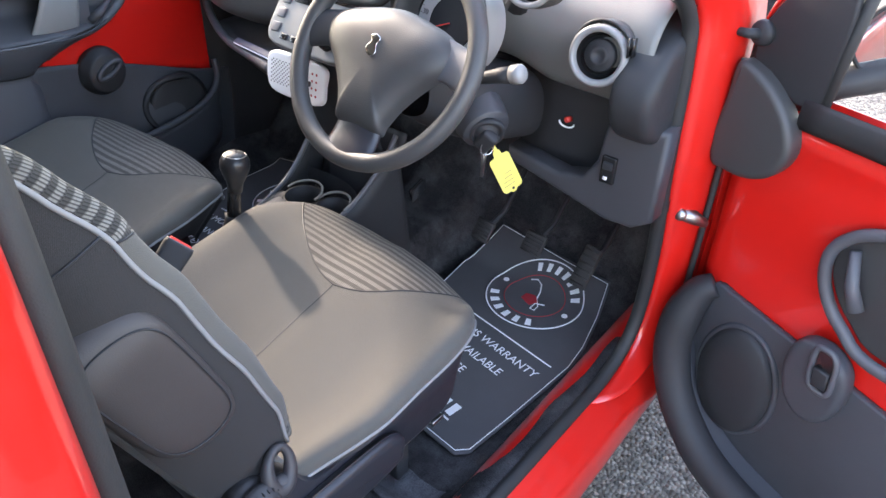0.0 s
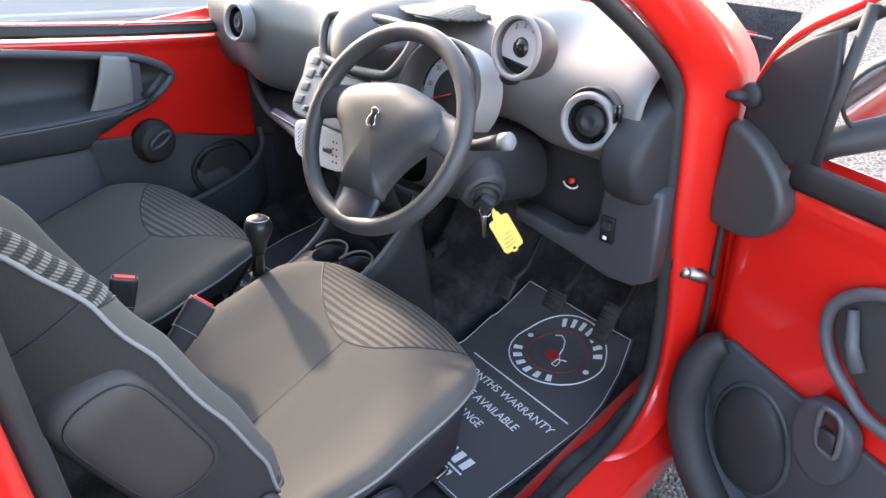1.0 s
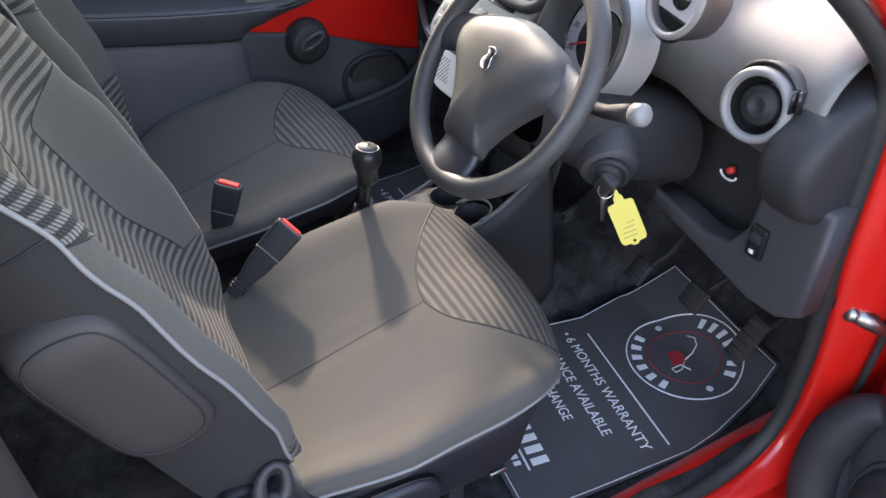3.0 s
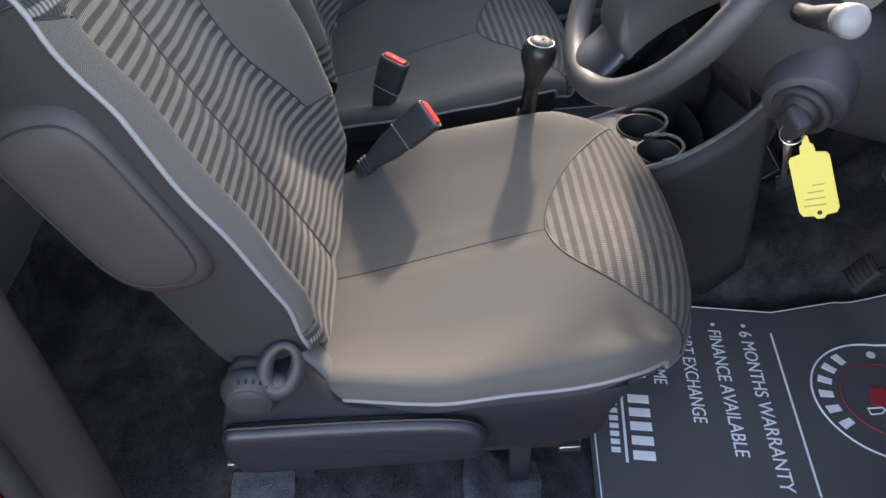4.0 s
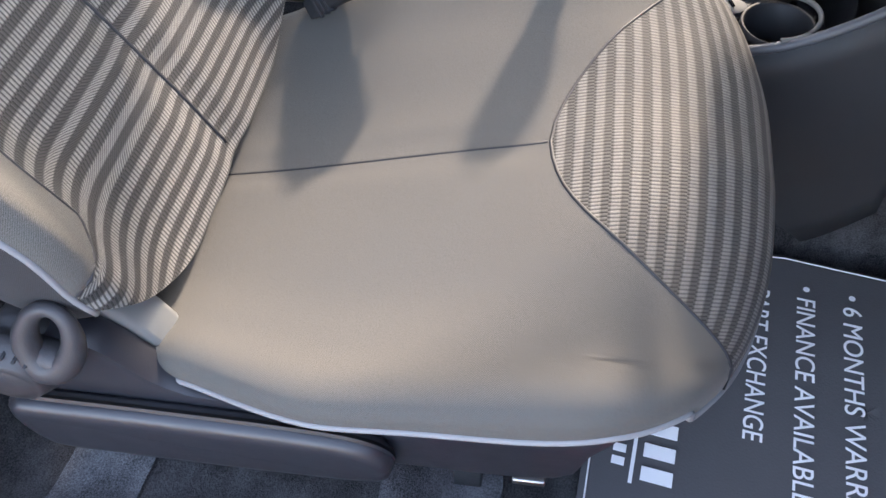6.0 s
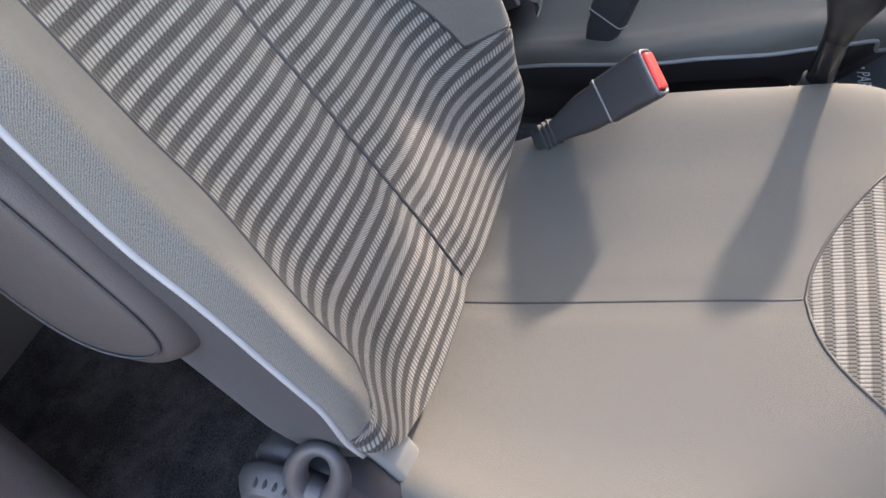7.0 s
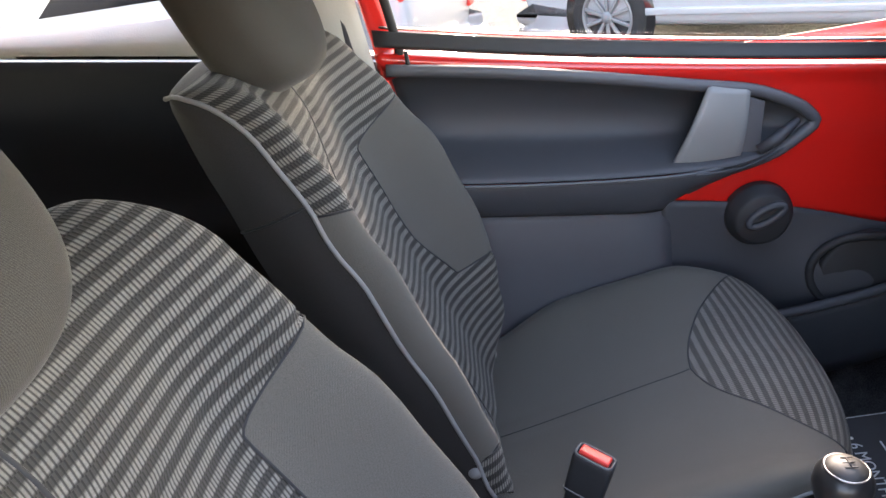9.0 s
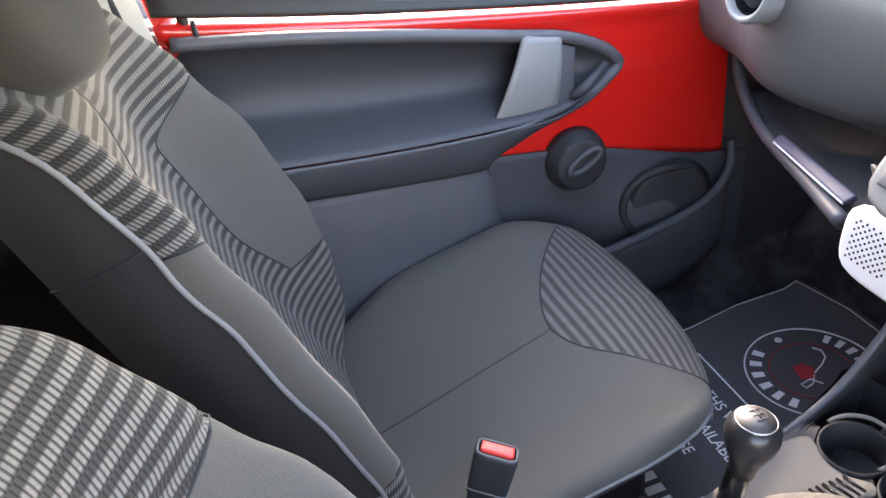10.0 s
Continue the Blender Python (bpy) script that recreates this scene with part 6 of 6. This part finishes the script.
# ---------------------------------------------------------------- belt buckles
def build_buckle(base, top, face, label):
    b = thing("belt_buckle", label, "seat belt buckle", None, "seat belt buckles")
    base, top = Vector(base), Vector(top)
    ax = (top - base).normalized()
    side = ax.cross(Vector(face)).normalized()
    fr = side.cross(ax)
    R = Matrix((( side.x, fr.x, ax.x, 0), (side.y, fr.y, ax.y, 0), (side.z, fr.z, ax.z, 0), (0, 0, 0, 1)))
    L = (top - base).length
    T = Matrix.Translation(base) @ R
    def placed(bm):
        bmesh.ops.transform(bm, matrix=T, verts=bm.verts)
        return bm
    def sleeve(u, v):
        a = 2 * math.pi * u
        w, h = 0.013 + 0.010 * ease(0.2, 0.8, v), 0.009 + 0.004 * v
        return T @ Vector((w * signed(math.cos(a), 0.5), h * signed(math.sin(a), 0.5), (L - 0.060) * v))
    sheet("stem", sleeve, 24, 14, BLACK, b, "black plastic stem sleeve", closed_u=True)
    def shell(u, v):
        a = 2 * math.pi * u
        w, h = 0.0255 + 0.002 * v, 0.0140 + 0.0015 * v
        r = 1 - 0.10 * ease(0.94, 1.0, v)
        return T @ Vector((w * r * signed(math.cos(a), 0.42), h * r * signed(math.sin(a), 0.42), L - 0.066 + 0.064 * v))
    h = sheet("housing", shell, 40, 20, BLACK, b, "black plastic housing", closed_u=True)
    part("mouth", placed(box_bm(0, 0, L - 0.006, 0.044, 0.025, 0.008, 0.003, 2)), BLACK, h)
    def loop(rx, ry, z, k):
        return [T @ Vector((rx * signed(math.cos(q), 0.42), ry * signed(math.sin(q), 0.42), z + k * math.sin(q))) for q in (2 * math.pi * i / 40 for i in range(40))]
    part("mouth_rim", tube_bm(loop(0.0245, 0.0134, L - 0.0015, 0.0), 0.0020, 8, True), GREYPL, h, "worn pale rim")
    part("collar", tube_bm(loop(0.0258, 0.0145, L - 0.064, 0.004), 0.0009, 8, True), SILVER, h, "thin pale edge")
    part("button", placed(box_bm(0, 0.001, L + 0.0005, 0.041, 0.017, 0.007, 0.003, 3)), REDPL, h, "red release button")
    for k in range(3):
        part("rib", placed(box_bm(0, 0, 0.014 + 0.007 * k, 0.032, 0.022, 0.0028, 0.001, 1)), BLACK, b)
    return b


build_buckle((0.118, -0.272, 0.562), (0.116, -0.147, 0.668), (0.75, -0.15, 0.6), "black belt buckle with red button by the driver's seat")
build_buckle((-0.100, -0.245, 0.530), (-0.098, -0.201, 0.660), (0.8, -0.3, 0.45), "black belt buckle with red button by the passenger seat")


# ---------------------------------------------------------------- printed mats
def build_mat(name, centre, turn, outline, label):
    """A thin rubber-backed mat; its print is laid out round the emblem's centre."""
    cx, cy = centre
    def lift(y):
        return 0.2745 + 0.62 * max(0.0, y - 0.615) ** 1.15
    m = thing(name, label, "floor mat", None, "printed floor mats")
    corners = [Vector((x, y, 0)) for x, y in outline]
    P = [a.lerp(b, k / 10) for a, b in zip(corners, corners[1:] + corners[:1]) for k in range(10)]
    n = len(P)
    mid = sum((Vector(p) for p in P), Vector()) / n
    def f(u, v):
        p = P[round(u * n) % n]
        q = mid.lerp(p, v)
        return (q.x, q.y, lift(q.y) + 0.0012 * noise.noise(Vector((q.x * 14, q.y * 14, 5))))
    sheet("mat", f, n, 20, MATM, m, "black printed mat", 0.004, closed_u=True, flip=True)
    tube("white_border", [Vector((*(mid.lerp(p, 0.975)).xy, lift(mid.lerp(p, 0.975).y) + 0.0012)) for p in P], 0.0010, WHITE, m, "thin white border", 6, True)
    T = Matrix.Translation((cx, cy, 0)) @ Matrix.Rotation(radians(turn), 4, "Z")
    def on(x, y, h=0.0014):
        q = T @ Vector((x, y, 0))
        return Vector((q.x, q.y, lift(q.y) + h))
    def hoop(nm, r, t, mat):
        part(nm, tube_bm([on(r * math.cos(a), r * math.sin(a)) for a in (2 * math.pi * k / 72 for k in range(72))], t, 6, True), mat, m)
    hoop("white_hoop", 0.121, 0.0017, WHITE)
    hoop("red_hoop", 0.076, 0.0011, PRINTRED)
    def patch(nm, pts, mat, h=0.0022):
        bm = bmesh.new()
        top = [bm.verts.new(on(x, y, h)) for x, y in pts]
        low = [bm.verts.new(on(x, y, h - 0.0014)) for x, y in pts]
        bm.faces.new(top)
        bm.faces.new(low[::-1])
        for k in range(len(pts)):
            bm.faces.new((top[k], low[k], low[(k + 1) % len(pts)], top[(k + 1) % len(pts)]))
        bmesh.ops.recalc_face_normals(bm, faces=bm.faces)
        return part(nm, bm, mat, m, smooth=False)
    for sx in (-1, 1):
        patch("white_dot", [(sx * 0.097 + 0.0075 * math.cos(a), 0.0075 * math.sin(a)) for a in (2 * math.pi * k / 14 for k in range(14))], WHITE)
    # trade name: plain bars on arcs, above and below
    def arc_bar(nm, a0, a1, r0, r1):
        k = 6
        patch(nm, [(r0 * math.cos(a0 + (a1 - a0) * i / k), r0 * math.sin(a0 + (a1 - a0) * i / k)) for i in range(k + 1)] + [(r1 * math.cos(a1 - (a1 - a0) * i / k), r1 * math.sin(a1 - (a1 - a0) * i / k)) for i in range(k + 1)], WHITE)
    for k in range(7):
        a = radians(128 - 14.5 * k)
        arc_bar("name_bar", a, a - radians(6.4), 0.089, 0.111)
    for k in range(6):
        a = radians(-148 + 17.5 * k)
        arc_bar("name_bar", a, a + radians(7.6), 0.089, 0.111)
    # emblem: a red fuel can outline with a hose
    patch("emblem_can", [(-0.022, -0.026), (0.012, -0.034), (0.020, -0.008), (-0.004, 0.006), (-0.024, -0.004)], PRINTRED)
    tube("emblem_hose", [on(*q) for q in ((0.008, 0.0), (-0.004, 0.026), (-0.018, 0.046), (-0.036, 0.052), (-0.050, 0.042))], 0.0016, WHITE, m, "", 6)
    tube("emblem_bow", [on(*q) for q in ((0.012, -0.004), (0.030, -0.022), (0.034, -0.040), (0.022, -0.042), (0.018, -0.018), (0.038, -0.006))], 0.0014, WHITE, m, "", 6)
    # rule and lettering below
    patch("rule", [(-0.134, -0.159), (0.194, -0.159), (0.194, -0.162), (-0.134, -0.162)], WHITE)
    def line(text, x, y, length, size=0.0315):
        q = on(x, y, 0.0016)
        ob = glyphs("lettering", text, size, Matrix.Identity(4), WHITE, m, 0.0003)
        xs = [v.co.x for v in ob.data.vertices]
        k = length / (max(xs) - min(xs))
        ob.data.transform(Matrix.Translation(q) @ Matrix.Rotation(radians(turn), 4, "Z") @ Matrix.Diagonal((k, 1, 1, 1)) @ Matrix.Translation((-min(xs), 0, 0)))
    line("\u2022 6 MONTHS WARRANTY", -0.153, -0.2165, 0.344)
    line("\u2022 FINANCE AVAILABLE", -0.152, -0.271, 0.286)
    line("\u2022 PART EXCHANGE", -0.151, -0.3255, 0.226)
    line("WELCOME", -0.126, -0.380, 0.126)
    for k in range(12):
        if k != 6:
            patch("name_bar", [(-0.165 + 0.0275 * k, -0.394), (-0.149 + 0.0275 * k, -0.394), (-0.149 + 0.0275 * k, -0.428), (-0.165 + 0.0275 * k, -0.428)], WHITE)
    patch("rule", [(-0.165, -0.436), (0.160, -0.436), (0.160, -0.440), (-0.165, -0.440)], WHITE)
    for k in range(20):
        patch("address_bar", [(-0.155 + 0.0152 * k, -0.447), (-0.146 + 0.0152 * k, -0.447), (-0.146 + 0.0152 * k, -0.461), (-0.155 + 0.0152 * k, -0.461)], WHITE)
    return m


build_mat("floor_mat", (0.437, 0.5835), -9.5,
          [(0.228, 0.745), (0.205, 0.60), (0.222, 0.47), (0.195, 0.33), (0.19, 0.20), (0.20, 0.10), (0.30, 0.088), (0.44, 0.082), (0.585, 0.064), (0.606, 0.085), (0.618, 0.20), (0.636, 0.42), (0.628, 0.50), (0.600, 0.62), (0.575, 0.712), (0.45, 0.722), (0.30, 0.738)],
          "black printed floor mat with white lettering, by the pedals")
build_mat("floor_mat", (-0.352, 0.503), 0.5,
          [(-0.585, 0.655), (-0.585, 0.50), (-0.565, 0.38), (-0.555, 0.22), (-0.555, 0.06), (-0.53, 0.0), (-0.40, -0.01), (-0.25, 0.0), (-0.19, 0.01), (-0.18, 0.15), (-0.175, 0.38), (-0.18, 0.60), (-0.20, 0.665), (-0.32, 0.675), (-0.45, 0.675)],
          "black printed floor mat with white lettering, passenger side")


# ---------------------------------------------------------------- key with a paper tag
def build_key():
    k = thing("car_key", "car key in the ignition with a yellow card tag", "key")
    part("key_head", box_bm(0, 0, 0, 0.030, 0.020, 0.044, 0.007, 3, pose(0.500, 0.226, 0.858, 20, 35, 20)), BLACK, k, "black key head")
    part("key_ring", tube_bm([(0.503 + 0.006 * math.cos(a), 0.226 + 0.010 * math.cos(a), 0.846 + 0.014 * math.sin(a)) for a in (2 * math.pi * q / 28 for q in range(28))], 0.0012, 6, True), CHROME, k, "thin steel ring")
    tip, hole = Vector((0.507, 0.238, 0.845)), Vector((0.536, 0.266, 0.766))
    dn = (hole - tip).normalized()
    eye = Vector((0.80, -0.60, 0.45)).normalized()
    wd = dn.cross(eye).normalized()
    nm = wd.cross(dn)
    M = Matrix(((wd.x, -dn.x, nm.x, tip.x), (wd.y, -dn.y, nm.y, tip.y), (wd.z, -dn.z, nm.z, tip.z), (0, 0, 0, 1)))
    o = [(-0.0035, 0.0), (0.0035, 0.0), (0.0045, -0.009), (0.008, -0.011), (0.009, -0.020), (0.021, -0.022), (0.024, -0.026), (0.024, -0.088), (0.020, -0.094), (0.008, -0.095), (0.004, -0.099), (-0.004, -0.099), (-0.008, -0.095), (-0.020, -0.094), (-0.024, -0.088), (-0.024, -0.026), (-0.021, -0.022), (-0.009, -0.020), (-0.008, -0.011), (-0.0045, -0.009)]
    o = [(x * 0.84, y) for x, y in o]
    t = part("tag", prism_bm(o, 0.0012, M), YELLOW, k, "yellow card tag", smooth=False)
    part("tag_hole", lathe_bm([(0.0026, 0.0), (0.0026, 0.0016), (0.0004, 0.0016)], 12, M @ Matrix.Translation((0, -0.0915, 0))), BLACK, t)
    PEN = plastic("faint pencil", (0.35, 0.30, 0.12), 0.8, 300, 0.0)
    for j, (x, w) in enumerate(((-0.004, 0.012), (0.0, 0.016), (0.002, 0.020), (0.003, 0.022))):
        bm = box_bm(x, -0.058 - 0.008 * j, 0.0013, w, 0.0012, 0.0004)
        bmesh.ops.transform(bm, matrix=M, verts=bm.verts)
        part("pencil_line", bm, PEN, t)
    tube("spare_key", [(0.497, 0.226, 0.842), (0.487, 0.240, 0.80), (0.482, 0.246, 0.775)], [0.006, 0.004, 0.003], STEEL, k, "thin hanging key blade", 6)


build_key()


# ---------------------------------------------------------------- driver's seat: outer side panel
def build_side_panel():
    """A raised plastic panel on the outer side of the driver's backrest, laid out in (depth, share of height)."""
    up = Vector((0, -math.sin(radians(23.2)), math.cos(radians(23.2))))
    nn = Vector((0, math.cos(radians(23.2)), math.sin(radians(23.2))))
    o = smooth_line([(0.053, 0.36, 0), (0.056, 0.45, 0), (0.056, 0.56, 0), (0.052, 0.625, 0), (0.034, 0.662, 0), (-0.010, 0.680, 0), (-0.045, 0.672, 0), (-0.058, 0.63, 0), (-0.058, 0.50, 0), (-0.054, 0.40, 0), (-0.036, 0.345, 0), (0.0, 0.318, 0), (0.036, 0.322, 0)], 6, True)
    c = sum(o, Vector()) / len(o)
    n = len(o)
    def at(p, x):
        return BACK_O + up * (BACK_L * p.y) + nn * p.x + Vector((x, 0, 0))
    def f(u, v):
        p = c.lerp(o[round(u * n) % n], v)
        return at(p, 0.256 + 0.014 * (1 - v ** 5) - 0.03 * ease(0.92, 1.0, v) - 0.010 * ease(0.60, 0.68, p.y))
    sheet("airbag_panel", f, n, 18, POSTPL, driver_seat, "warm charcoal plastic side panel", closed_u=True)
    inner = [c.lerp(p, 0.80) for p in o]
    tube("panel_line", [at(p, 0.2664 - 0.010 * ease(0.60, 0.68, p.y)) for p in inner], 0.0012, BLACK, driver_seat, "", 6, True)


build_side_panel()


# ---------------------------------------------------------------- outside: parked cars and fence
def build_parked_car(m, paint_mat, label):
    c = thing("parked_car", label, "car", m, "parked cars")
    prof = [(-2.05, 0.30), (-2.10, 0.60), (-2.05, 0.90), (-1.75, 0.98), (-1.35, 1.38), (-0.6, 1.47), (0.2, 1.45), (1.0, 0.98), (1.8, 0.86), (2.1, 0.70), (2.12, 0.35), (1.95, 0.24), (-1.9, 0.24)]
    L = [(p.x, p.y) for p in smooth_line([(x, y, 0) for x, y in prof], 5, True)]
    M = Matrix(((0, 0, 1, -0.86), (1, 0, 0, 0), (0, 1, 0, 0), (0, 0, 0, 1)))
    body = part("body", prism_bm(L, 1.72, M, 0.10, 4), paint_mat, c, "painted body")
    for sx in (-1, 1):
        W = Matrix(((0, 0, 1, sx * 0.862 - 0.003), (1, 0, 0, 0), (0, 1, 0, 0), (0, 0, 0, 1)))
        part("side_glass", prism_bm([(-1.30, 0.98), (-1.12, 1.33), (-0.55, 1.40), (0.15, 1.38), (0.72, 1.0)], 0.006, W), GLOSS, c, "dark side glass")
        part("sill_trim", box_bm(sx * 0.865, 0.0, 0.34, 0.02, 2.0, 0.05, 0.008), paint_mat, c)
        for y in (-1.30, 1.28):
            T = Matrix.Translation((sx * 0.80, y, 0.31)) @ Matrix.Rotation(radians(90 * sx), 4, "Y")
            w = part("wheel", lathe_bm([(0.20, -0.08), (0.29, -0.09), (0.31, -0.06), (0.31, 0.06), (0.29, 0.09), (0.215, 0.095), (0.205, 0.075)], 48, T, False), TYRE, c, "black tyre")
            part("wheel_arch", lathe_bm([(0.37, 0.058), (0.37, 0.066), (0.20, 0.066)], 40, T, False), GLOSS, c)
            part("rim_bed", lathe_bm([(0.205, 0.05), (0.0005, 0.04)], 40, T, False), BLACK, w)
            part("rim", lathe_bm([(0.212, 0.09), (0.205, 0.098), (0.192, 0.096), (0.190, 0.06)], 48, T, False), SILVER, w, "silver rim")
            for k in range(10):
                a = 2 * math.pi * k / 10
                bm = box_bm(0.118, 0, 0.082, 0.160, 0.026, 0.018, 0.006)
                bmesh.ops.transform(bm, matrix=T @ Matrix.Rotation(a, 4, "Z"), verts=bm.verts)
                part("spoke", bm, SILVER, w)
            part("hub", lathe_bm([(0.045, 0.07), (0.042, 0.098), (0.0005, 0.10)], 24, T, False), SILVER, w)
        part("reflector", box_bm(sx * 0.76, -2.10, 0.46, 0.14, 0.04, 0.05, 0.01), REDPL, c, "red reflector")
        part("tail_lamp", box_bm(sx * 0.74, -2.04, 0.80, 0.22, 0.10, 0.14, 0.03), REDPL, c, "red tail lamp")
    return c


build_parked_car(pose(-4.67, 2.01, 0, 0, 0, -42), SILVERCAR, "silver hatchback parked beside the red car")
build_parked_car(pose(-5.5, -2.75, 0, 0, 0, 168), SILVERCAR, "silver car with red tail lamps parked behind")
build_parked_car(pose(4.6, -5.2, 0, 0, 0, 90), RED, "red hatchback parked across the yard")


def build_fence():
    f = thing("fence", "pale brown boarded wooden fence round the yard", "fence")
    WOOD = plastic("weathered pine", (0.36, 0.23, 0.11), 0.8, 40, 0.4)
    me = None
    for k in range(70):
        ob = part("board", box_bm(0, 0, 0.9, 0.145, 0.02, 1.8, 0.004, 1), WOOD, f) if me is None else part("board", me, WOOD, f)
        me = ob.data
        ob.matrix_world = pose(8.5 + 0.01 * (k % 2), -6.0 + 0.15 * k, 0.03, 0, 0, 90)
    for z in (0.45, 1.40):
        part("rail", box_bm(8.46, -0.8, z, 0.04, 10.6, 0.09), WOOD, f)


build_fence()
